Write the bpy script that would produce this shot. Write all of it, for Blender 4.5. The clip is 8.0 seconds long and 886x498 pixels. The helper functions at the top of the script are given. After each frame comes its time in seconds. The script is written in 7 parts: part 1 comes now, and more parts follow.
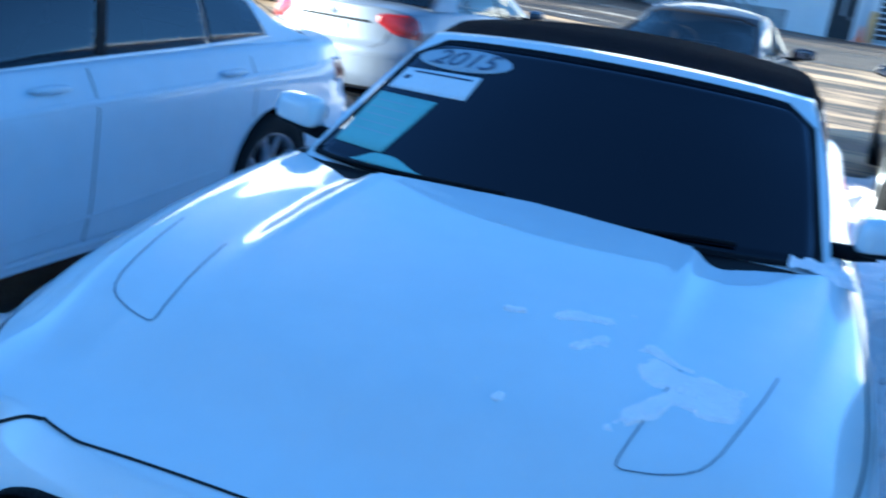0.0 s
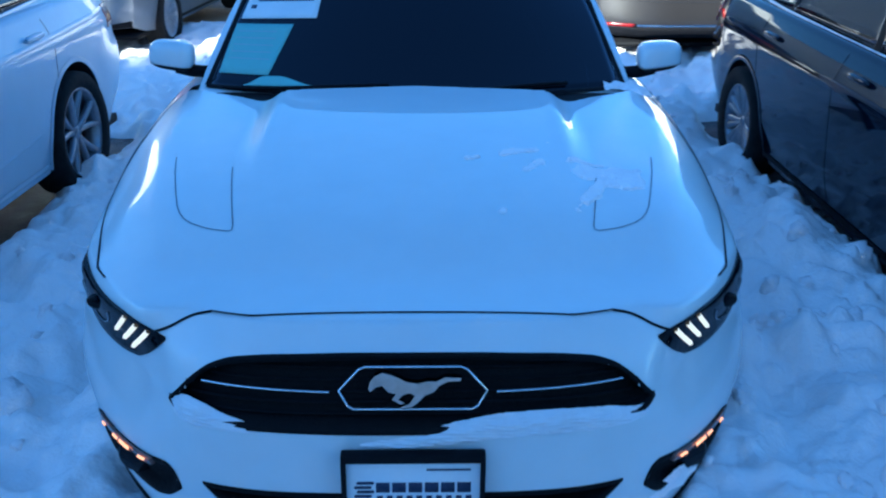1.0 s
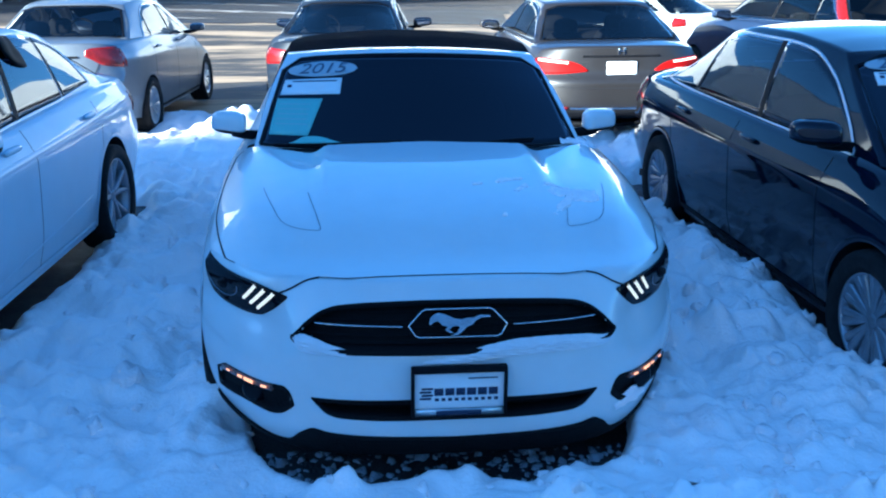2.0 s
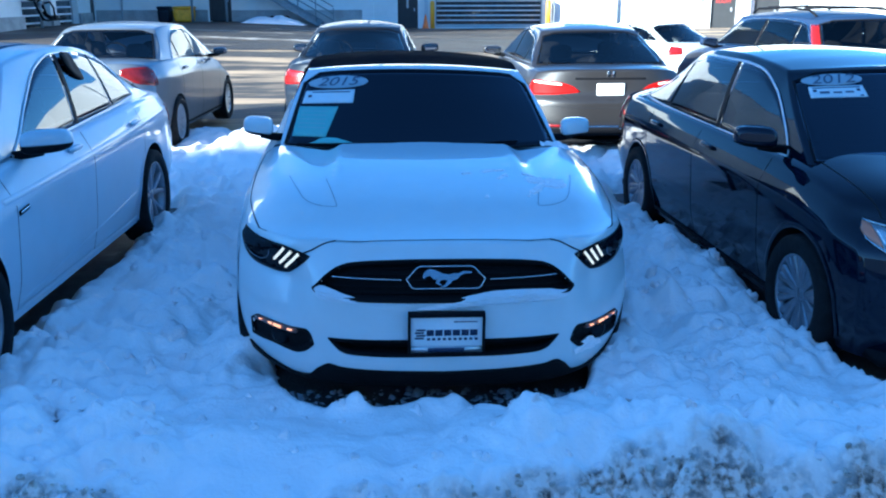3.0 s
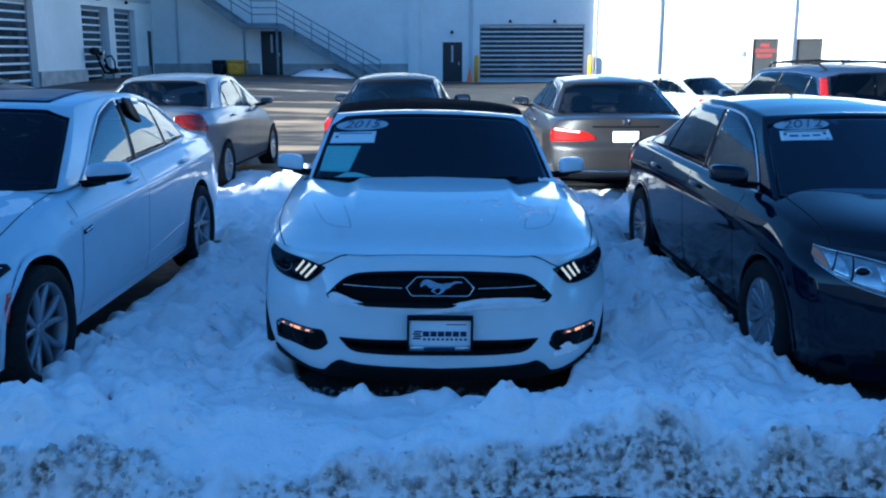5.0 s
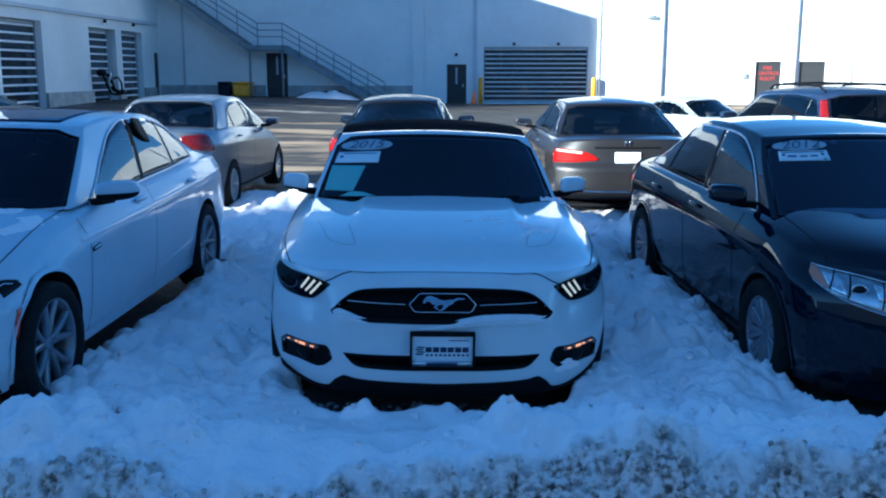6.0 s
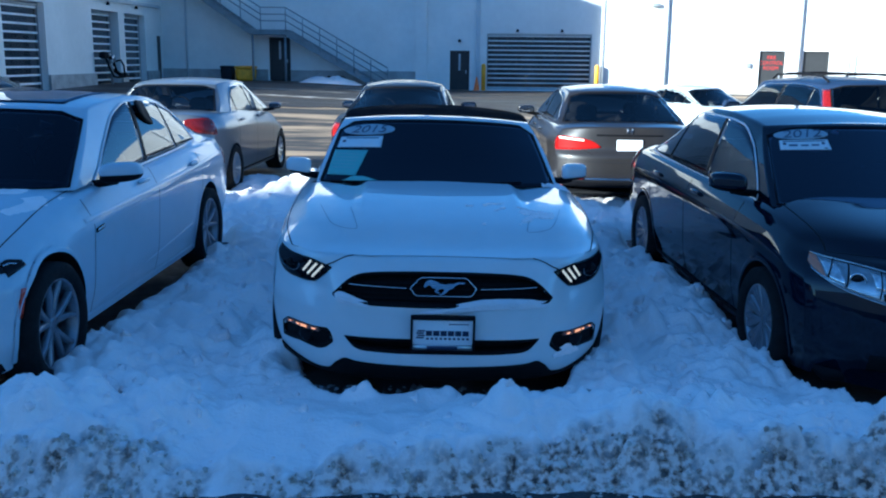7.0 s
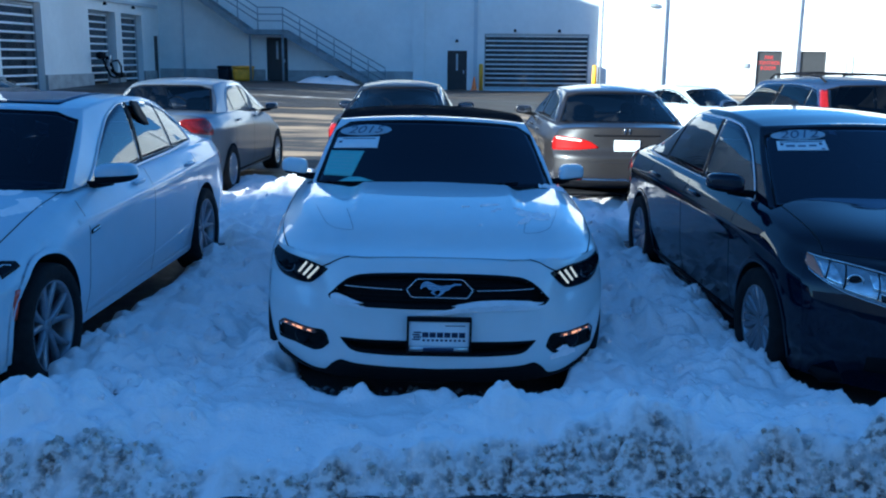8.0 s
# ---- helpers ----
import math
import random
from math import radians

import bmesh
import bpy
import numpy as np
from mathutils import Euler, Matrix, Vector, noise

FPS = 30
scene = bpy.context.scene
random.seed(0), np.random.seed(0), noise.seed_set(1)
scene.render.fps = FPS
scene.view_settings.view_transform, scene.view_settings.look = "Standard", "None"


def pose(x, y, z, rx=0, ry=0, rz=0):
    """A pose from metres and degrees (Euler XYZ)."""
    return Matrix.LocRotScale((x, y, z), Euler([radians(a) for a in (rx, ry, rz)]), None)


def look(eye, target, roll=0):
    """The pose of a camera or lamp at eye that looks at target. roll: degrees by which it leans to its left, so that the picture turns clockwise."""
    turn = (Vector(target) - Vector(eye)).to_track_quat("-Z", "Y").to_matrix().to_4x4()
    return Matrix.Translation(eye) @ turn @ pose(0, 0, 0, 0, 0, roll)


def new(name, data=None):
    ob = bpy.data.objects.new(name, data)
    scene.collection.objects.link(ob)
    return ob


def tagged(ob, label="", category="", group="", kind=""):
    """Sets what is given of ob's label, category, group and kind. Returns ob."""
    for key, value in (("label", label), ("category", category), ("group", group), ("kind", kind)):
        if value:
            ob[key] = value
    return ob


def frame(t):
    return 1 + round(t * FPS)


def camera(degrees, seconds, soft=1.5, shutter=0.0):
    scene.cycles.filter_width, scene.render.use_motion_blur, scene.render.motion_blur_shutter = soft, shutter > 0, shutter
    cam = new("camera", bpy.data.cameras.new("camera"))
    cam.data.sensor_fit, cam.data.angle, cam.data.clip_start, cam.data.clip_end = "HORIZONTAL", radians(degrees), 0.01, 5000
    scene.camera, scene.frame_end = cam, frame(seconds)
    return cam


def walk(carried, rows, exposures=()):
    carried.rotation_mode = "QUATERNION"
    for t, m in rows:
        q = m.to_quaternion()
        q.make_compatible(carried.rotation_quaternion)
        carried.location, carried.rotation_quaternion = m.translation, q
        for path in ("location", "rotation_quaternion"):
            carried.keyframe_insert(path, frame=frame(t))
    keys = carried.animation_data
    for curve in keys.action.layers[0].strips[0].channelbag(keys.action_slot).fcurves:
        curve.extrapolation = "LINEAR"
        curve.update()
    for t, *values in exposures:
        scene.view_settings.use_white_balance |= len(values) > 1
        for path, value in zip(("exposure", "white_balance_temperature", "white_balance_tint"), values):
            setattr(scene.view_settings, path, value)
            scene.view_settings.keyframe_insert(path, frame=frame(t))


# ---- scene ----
cam = camera(50.9, 8.0, soft=2.05, shutter=0.25)
PATH = [
    (0, (0.678, -0.890, 1.642), (-0.069, 0.863, 1.036), 7.7),
    (0.2, (0.564, -1.037, 1.706), (0.118, 0.806, 1.071), 9.2),
    (0.3, (0.505, -1.113, 1.680), (0.125, 0.760, 1.091), 7.9),
    (0.5, (0.415, -1.271, 1.694), (0.073, 0.610, 1.106), 5.1),
    (0.7, (0.320, -1.428, 1.654), (0.034, 0.461, 1.027), 1.9),
    (0.8, (0.264, -1.563, 1.674), (0.032, 0.303, 0.993), 0.1),
    (1, (0.191, -1.734, 1.748), (0.075, 0.107, 0.976), -0.7),
    (1.2, (0.115, -1.985, 1.767), (0.041, -0.104, 1.091), -1.3),
    (1.3, (0.087, -2.106, 1.769), (-0.009, -0.214, 1.121), -1.0),
    (1.5, (0.072, -2.330, 1.804), (-0.006, -0.441, 1.150), -1.1),
    (1.7, (-0.020, -2.556, 1.792), (-0.043, -0.643, 1.198), -1.1),
    (2, (-0.101, -2.862, 1.811), (-0.063, -0.950, 1.226), -0.5),
    (2.2, (-0.121, -3.047, 1.823), (-0.062, -1.133, 1.253), -0.4),
    (3.3, (-0.007, -3.885, 1.800), (0.002, -1.952, 1.276), -0.1),
    (3.5, (0.012, -3.999, 1.819), (0.021, -2.072, 1.285), -0.1),
    (4, (0.122, -4.206, 1.809), (0.082, -2.255, 1.373), 0.4),
    (4.5, (0.194, -4.348, 1.808), (0.091, -2.401, 1.363), -0.6),
    (4.7, (0.200, -4.365, 1.804), (0.119, -2.415, 1.366), -0.1),
    (6, (0.215, -4.472, 1.796), (0.125, -2.509, 1.422), 0.0),
    (6.5, (0.214, -4.481, 1.791), (0.109, -2.522, 1.400), 0.0),
    (7, (0.216, -4.506, 1.791), (0.124, -2.548, 1.389), 0.6),
    (7.5, (0.215, -4.503, 1.793), (0.115, -2.545, 1.399), 0.6),
    (8, (0.222, -4.487, 1.794), (0.135, -2.529, 1.392), 0.6),
]
LIGHT = [(t, e + 1.45, 5550 - 400 * min(1, t / 2), -4) for t, e in ((0, 1.30), (0.3, 1.18), (0.5, 1.09), (0.8, 0.98), (1.0, 1.12), (1.3, 1.3), (1.5, 1.36), (1.7, 1.37), (2.0, 1.1), (3.5, 1.0), (4.0, 0.82), (4.5, 0.74), (6.0, 0.36), (6.5, 0.38), (7.0, 0.35), (8.0, 0.37))]
walk(cam, [(t, look(eye, target, roll)) for t, eye, target, roll in PATH], LIGHT)

# ---- daylight: clear winter sky, low sun from the camera's left ----
SUN_WAY = Vector((1.057, 0.79, -0.3065)).normalized()      # the way the sunlight travels
world = bpy.data.worlds.new("sky")
scene.world = world
world.use_nodes = True
sky = world.node_tree.nodes.new("ShaderNodeTexSky")
sky.sky_type, sky.sun_disc, sky.altitude = "NISHITA", False, 1600
sky.air_density, sky.dust_density, sky.ozone_density = 1.0, 0.1, 5.0
sky.sun_elevation = math.asin(-SUN_WAY.z)
sky.sun_rotation = math.atan2(-SUN_WAY.x, -SUN_WAY.y)
back = world.node_tree.nodes["Background"]
back.inputs["Strength"].default_value = 0.08
world.node_tree.links.new(sky.outputs[0], back.inputs[0])
sun = new("sun", bpy.data.lights.new("sun", "SUN"))
sun.data.energy, sun.data.angle, sun.data.color = 5.0, radians(0.53), (1.0, 0.93, 0.82)
sun.rotation_mode = "QUATERNION"
sun.rotation_quaternion = SUN_WAY.to_track_quat("-Z", "Y")


# ---- materials ----
def material(name, colour, rough=0.5, metal=0.0, coat=0.0, spec=0.5, mottle=0.0, scale=8.0, bump=0.0, bump_scale=60.0,
             second=None, rough_var=0.0, emit=0.0, stretch=None, ramp_at=(0.55, 0.92), coat_ior=1.5, coat_rough=0.03):
    """A principled surface with two scales of noise in its colour, roughness and relief."""
    m = bpy.data.materials.new(name)
    m.use_nodes = True
    nt = m.node_tree
    p = nt.nodes["Principled BSDF"]
    p.inputs["Base Color"].default_value = (*colour, 1)
    p.inputs["Roughness"].default_value, p.inputs["Metallic"].default_value = rough, metal
    p.inputs["Specular IOR Level"].default_value = spec
    p.inputs["Coat Weight"].default_value, p.inputs["Coat Roughness"].default_value = coat, coat_rough
    p.inputs["Coat IOR"].default_value = coat_ior
    if emit:
        p.inputs["Emission Color"].default_value = (*colour, 1)
        p.inputs["Emission Strength"].default_value = emit
    tex = nt.nodes.new("ShaderNodeTexCoord")
    where = tex.outputs["Object"]
    if stretch:
        sc = nt.nodes.new("ShaderNodeVectorMath")
        sc.operation = "MULTIPLY"
        sc.inputs[1].default_value = stretch
        nt.links.new(where, sc.inputs[0])
        where = sc.outputs[0]

    def grain(s, detail=4.0):
        n = nt.nodes.new("ShaderNodeTexNoise")
        n.inputs["Scale"].default_value, n.inputs["Detail"].default_value = s, detail
        nt.links.new(where, n.inputs["Vector"])
        return n

    if mottle or second:
        a, b = grain(scale), grain(scale * 7.3)
        mix = nt.nodes.new("ShaderNodeMath")
        mix.operation = "MULTIPLY_ADD"
        nt.links.new(b.outputs["Fac"], mix.inputs[0])
        mix.inputs[1].default_value = 0.45
        nt.links.new(a.outputs["Fac"], mix.inputs[2])
        ramp = nt.nodes.new("ShaderNodeValToRGB")
        low = second or tuple(c * (1 - mottle) for c in colour)
        high = tuple(min(1, c * (1 + mottle * 0.5)) for c in colour)
        ramp.color_ramp.elements[0].color, ramp.color_ramp.elements[0].position = (*low, 1), ramp_at[0]
        ramp.color_ramp.elements[1].color, ramp.color_ramp.elements[1].position = (*high, 1), ramp_at[1]
        nt.links.new(mix.outputs[0], ramp.inputs[0])
        nt.links.new(ramp.outputs[0], p.inputs["Base Color"])
        if rough_var:
            r = nt.nodes.new("ShaderNodeMapRange")
            r.inputs["From Min"].default_value, r.inputs["From Max"].default_value = 0.5, 0.95
            r.inputs["To Min"].default_value, r.inputs["To Max"].default_value = max(0.02, rough - rough_var), min(1, rough + rough_var)
            nt.links.new(mix.outputs[0], r.inputs[0])
            nt.links.new(r.outputs[0], p.inputs["Roughness"])
    if bump:
        n = grain(bump_scale, 6.0)
        bp = nt.nodes.new("ShaderNodeBump")
        bp.inputs["Strength"].default_value, bp.inputs["Distance"].default_value = bump, 0.02
        nt.links.new(n.outputs["Fac"], bp.inputs["Height"])
        nt.links.new(bp.outputs[0], p.inputs["Normal"])
    return m


def glass(name, tint, gloss=1.0, ior=1.5, blue=1.0):
    """Tinted pane: what passes is tinted, what mirrors follows Fresnel."""
    m = bpy.data.materials.new(name)
    m.use_nodes = True
    nt = m.node_tree
    nt.nodes.remove(nt.nodes["Principled BSDF"])
    out = nt.nodes["Material Output"]
    tr, gl, mix, fr = (nt.nodes.new(k) for k in ("ShaderNodeBsdfTransparent", "ShaderNodeBsdfGlossy", "ShaderNodeMixShader", "ShaderNodeFresnel"))
    tr.inputs["Color"].default_value = (*tint, 1)
    gl.inputs["Roughness"].default_value, gl.inputs["Color"].default_value = 0.02, (gloss * (1 - 0.28 * blue), gloss * (1 - 0.20 * blue), gloss, 1)
    fr.inputs["IOR"].default_value = ior
    nt.links.new(fr.outputs[0], mix.inputs[0])
    nt.links.new(tr.outputs[0], mix.inputs[1])
    nt.links.new(gl.outputs[0], mix.inputs[2])
    nt.links.new(mix.outputs[0], out.inputs[0])
    return m


WHITE_PAINT = material("white_paint", (0.70, 0.735, 0.75), 0.4, coat=0.9, coat_rough=0.045, mottle=0.05, scale=1.5, rough_var=0.06)
PEARL_PAINT = material("pearl_white_paint", (0.53, 0.60, 0.67), 0.42, coat=0.75, coat_ior=1.36, spec=0.35, mottle=0.06, scale=1.2, rough_var=0.06)
BLACK_PAINT = material("black_paint", (0.004, 0.006, 0.016), 0.4, coat=1.0, coat_ior=1.42, coat_rough=0.04, spec=0.0, mottle=0.3, scale=2.0, rough_var=0.05)
SILVER_PAINT = material("silver_paint", (0.185, 0.205, 0.235), 0.36, metal=0.5, coat=0.6, coat_ior=1.35, coat_rough=0.06, mottle=0.08, scale=2.0)
GREY_PAINT = material("warm_grey_paint", (0.030, 0.0265, 0.0265), 0.4, metal=0.4, coat=0.8, coat_ior=1.35, coat_rough=0.06, mottle=0.08, scale=2.0)
DARK_PAINT = material("dark_grey_paint", (0.012, 0.016, 0.025), 0.42, spec=0.1, coat=0.45, coat_ior=1.3, mottle=0.1, scale=2.0)
BLUE_PAINT = material("blue_paint", (0.017, 0.030, 0.066), 0.6, coat=0.25, coat_ior=1.25, coat_rough=0.1, spec=0.05, mottle=0.1, scale=2.0)
TRIM = material("black_trim", (0.007, 0.007, 0.009), 0.6, spec=0.10, mottle=0.3, scale=30)
GAP = material("gap_black", (0.004, 0.004, 0.005), 0.9)
GROOVE = material("shaded_groove", (0.12, 0.14, 0.17), 0.6)
GRILLE = material("grille_black", (0.004, 0.004, 0.005), 0.7, spec=0.15, bump=0.3, bump_scale=120)
RUBBER = material("tyre_rubber", (0.012, 0.012, 0.013), 0.85, spec=0.2, mottle=0.3, scale=20, bump=0.2)
ALLOY = material("alloy", (0.50, 0.51, 0.53), 0.3, metal=0.9, mottle=0.15, scale=12)
BRIGHT_TRIM = material("bright_window_trim", (0.62, 0.64, 0.67), 0.32, metal=0.35, mottle=0.08)
CHROME = material("chrome", (0.75, 0.76, 0.78), 0.12, metal=1.0, mottle=0.05)
CLOTH = material("soft_top_cloth", (0.005, 0.005, 0.009), 0.9, spec=0.03, mottle=0.4, scale=25, bump=0.25, bump_scale=400)
INSIDE = material("dark_interior", (0.012, 0.012, 0.013), 0.9, spec=0.1, mottle=0.3)
RED_LENS = material("red_lens", (0.20, 0.007, 0.007), 0.2, coat=0.6, coat_ior=1.35, mottle=0.3, scale=30)
AMBER_LENS = material("amber_lamp", (1.0, 0.36, 0.16), 0.3, coat=0.5, emit=0.36)
POLISHED = material("polished_steel", (0.30, 0.32, 0.36), 0.18, metal=1.0, mottle=0.2, scale=30)
RIM = material("shaded_alloy", (0.30, 0.31, 0.34), 0.32, metal=0.85, mottle=0.2, scale=12)
LAMP_ON = material("lit_lamp_bar", (0.95, 0.80, 0.60), 0.3, emit=0.15)
RED_ON = material("lit_red_lamp", (0.24, 0.004, 0.004), 0.5, emit=0.16, spec=0.05)
LAMP_CORE = material("bright_lamp_core", (1.0, 0.42, 0.34), 0.3, emit=1.0)
LAMP_BLACK = material("lamp_housing", (0.006, 0.007, 0.010), 0.35, coat=0.5, coat_ior=1.4, spec=0.0, mottle=0.3)
LAMP_CLEAR = material("lamp_reflector", (0.42, 0.43, 0.44), 0.14, metal=0.9, coat=1.0, mottle=0.35, scale=18)
LAMP_SHELL = material("bright_lamp_bowl", (0.72, 0.73, 0.74), 0.22, metal=0.85, coat=1.0, mottle=0.5, scale=25)
PLATE = material("plate_white", (0.78, 0.80, 0.82), 0.4, mottle=0.04)
NAVY = material("navy_print", (0.012, 0.02, 0.06), 0.5)
PAPER = material("white_paper", (0.80, 0.80, 0.80), 0.7, mottle=0.04)
GREEN_PAPER = material("pale_green_paper", (0.27, 0.52, 0.47), 0.7, mottle=0.05)
STICKER = material("clear_grey_sticker", (0.42, 0.46, 0.50), 0.5, mottle=0.05)
FAINT_PRINT = material("faint_print", (0.10, 0.12, 0.17), 0.5)
RED_PRINT = material("red_print", (0.50, 0.04, 0.035), 0.6)
YELLOW = material("yellow_paint", (0.85, 0.40, 0.02), 0.5, mottle=0.2, scale=6)
ORANGE = material("orange_plastic", (0.85, 0.18, 0.03), 0.5)
GLASS_HERO = glass("dark_tinted_glass", (0.010, 0.014, 0.022), 0.95, 1.5)
GLASS_DARK = glass("tinted_glass", (0.12, 0.14, 0.18), 0.75, 1.45)
GLASS_BLUE = glass("tinted_windscreen", (0.10, 0.12, 0.18), 0.9, 1.7)
GLASS_SIDE = glass("mirroring_side_glass", (0.12, 0.14, 0.18), 0.9, 1.65, 0.3)
MIRROR = material("mirror_glass", (0.22, 0.23, 0.25), 0.05, metal=1.0)
TURN_LENS = material("turn_lens", (0.15, 0.07, 0.05), 0.25, coat=0.4, coat_ior=1.35, mottle=0.4, scale=60)
CLEAR_AMBER = material("amber_marker", (0.55, 0.20, 0.10), 0.2, coat=1.0)
GLASS_CAR = glass("car_glass", (0.66, 0.67, 0.67), 0.85, 1.5, 0.0)


# ---- helpers for meshes ----
def part(name, bm, mat, parent=None, label="", smooth=True):
    me = bpy.data.meshes.new(name)
    bm.to_mesh(me)
    bm.free()
    for m in (mat if isinstance(mat, (list, tuple)) else [mat]):
        me.materials.append(m)
    if smooth:
        me.polygons.foreach_set("use_smooth", [True] * len(me.polygons))
    ob = new(name, me)
    if parent:
        ob.parent = parent
    if label:
        ob["label"] = label
    return ob


def thing(name, m, label, category, group="", kind=""):
    ob = new(name)
    ob.matrix_world = m
    return tagged(ob, label, category, group, kind)


def add_box(bm, x0, x1, y0, y1, z0, z1, m=None, bevel=0.0):
    r = bmesh.ops.create_cube(bm, size=1.0)
    bmesh.ops.scale(bm, vec=(x1 - x0, y1 - y0, z1 - z0), verts=r["verts"])
    bmesh.ops.translate(bm, vec=((x0 + x1) / 2, (y0 + y1) / 2, (z0 + z1) / 2), verts=r["verts"])
    vs = r["verts"]
    if bevel:
        es = list({e for v in vs for e in v.link_edges})
        b = bmesh.ops.bevel(bm, geom=es, offset=bevel, segments=2, affect="EDGES", profile=0.5)
        vs = list({v for f in b["faces"] for v in f.verts} | {v for v in vs if v.is_valid})
    if m is not None:
        bmesh.ops.transform(bm, matrix=m, verts=[v for v in vs if v.is_valid])
    return bm


def box(x0, x1, y0, y1, z0, z1, bevel=0.0):
    return add_box(bmesh.new(), x0, x1, y0, y1, z0, z1, None, bevel)


def lathe(profile, n=48, axis="X"):
    """A ring of the profile (radius, along) round the axis."""
    bm = bmesh.new()
    rings = []
    for i in range(n):
        a = 2 * math.pi * i / n
        ring = []
        for r, h in profile:
            c, s = r * math.cos(a), r * math.sin(a)
            ring.append(bm.verts.new((h, c, s) if axis == "X" else (c, s, h)))
        rings.append(ring)
    for i in range(n):
        a, b = rings[i], rings[(i + 1) % n]
        for j in range(len(profile) - 1):
            bm.faces.new((a[j], b[j], b[j + 1], a[j + 1]))
    bmesh.ops.remove_doubles(bm, verts=bm.verts, dist=1e-5)
    bmesh.ops.recalc_face_normals(bm, faces=bm.faces)
    return bm


def tube(points, radius, sides=8, taper=None):
    """A round bar along points."""
    bm = bmesh.new()
    pts = [Vector(p) for p in points]
    rings = []
    for i, p in enumerate(pts):
        d = (pts[min(i + 1, len(pts) - 1)] - pts[max(i - 1, 0)]).normalized()
        s = d.cross(Vector((0, 0, 1)))
        s = Vector((1, 0, 0)) if s.length < 1e-3 else s.normalized()
        u = s.cross(d)
        r = radius * (taper[i] if taper else 1)
        rings.append([bm.verts.new(p + r * (math.cos(2 * math.pi * k / sides) * s + math.sin(2 * math.pi * k / sides) * u)) for k in range(sides)])
    for a, b in zip(rings, rings[1:]):
        for k in range(sides):
            bm.faces.new((a[k], a[(k + 1) % sides], b[(k + 1) % sides], b[k]))
    bm.faces.new(rings[0][::-1])
    bm.faces.new(rings[-1])
    return bm


def blob(rx, ry, rz, power=2.6, shift=None, n=20):
    """A rounded solid; shift(x, y, z) bends it."""
    bm = bmesh.new()
    bmesh.ops.create_uvsphere(bm, u_segments=n * 2, v_segments=n, radius=1)
    for v in bm.verts:
        k = (abs(v.co.x) ** power + abs(v.co.y) ** power + abs(v.co.z) ** power) ** (-1 / power)
        c = v.co * k
        c = Vector((c.x * rx, c.y * ry, c.z * rz))
        v.co = Vector(shift(*c)) if shift else c
    return bm


def curve(*pts):
    """A smooth monotone line through (at, value) pairs."""
    xs, ys = [p[0] for p in pts], [p[1] for p in pts]
    n = len(xs)
    d = [(ys[i + 1] - ys[i]) / (xs[i + 1] - xs[i]) for i in range(n - 1)]
    m = [d[0]] + [0 if d[i - 1] * d[i] <= 0 else 2 * d[i - 1] * d[i] / (d[i - 1] + d[i]) for i in range(1, n - 1)] + [d[-1]]

    def f(x):
        if x <= xs[0]:
            return ys[0]
        if x >= xs[-1]:
            return ys[-1]
        i = max(k for k in range(n - 1) if xs[k] <= x)
        h = xs[i + 1] - xs[i]
        t = (x - xs[i]) / h
        return ((2 * t**3 - 3 * t**2 + 1) * ys[i] + (t**3 - 2 * t**2 + t) * h * m[i] + (3 * t**2 - 2 * t**3) * ys[i + 1] + (t**3 - t**2) * h * m[i + 1])

    return f


def step(a, b, t):
    t = min(1.0, max(0.0, (t - a) / (b - a)))
    return t * t * (3 - 2 * t)


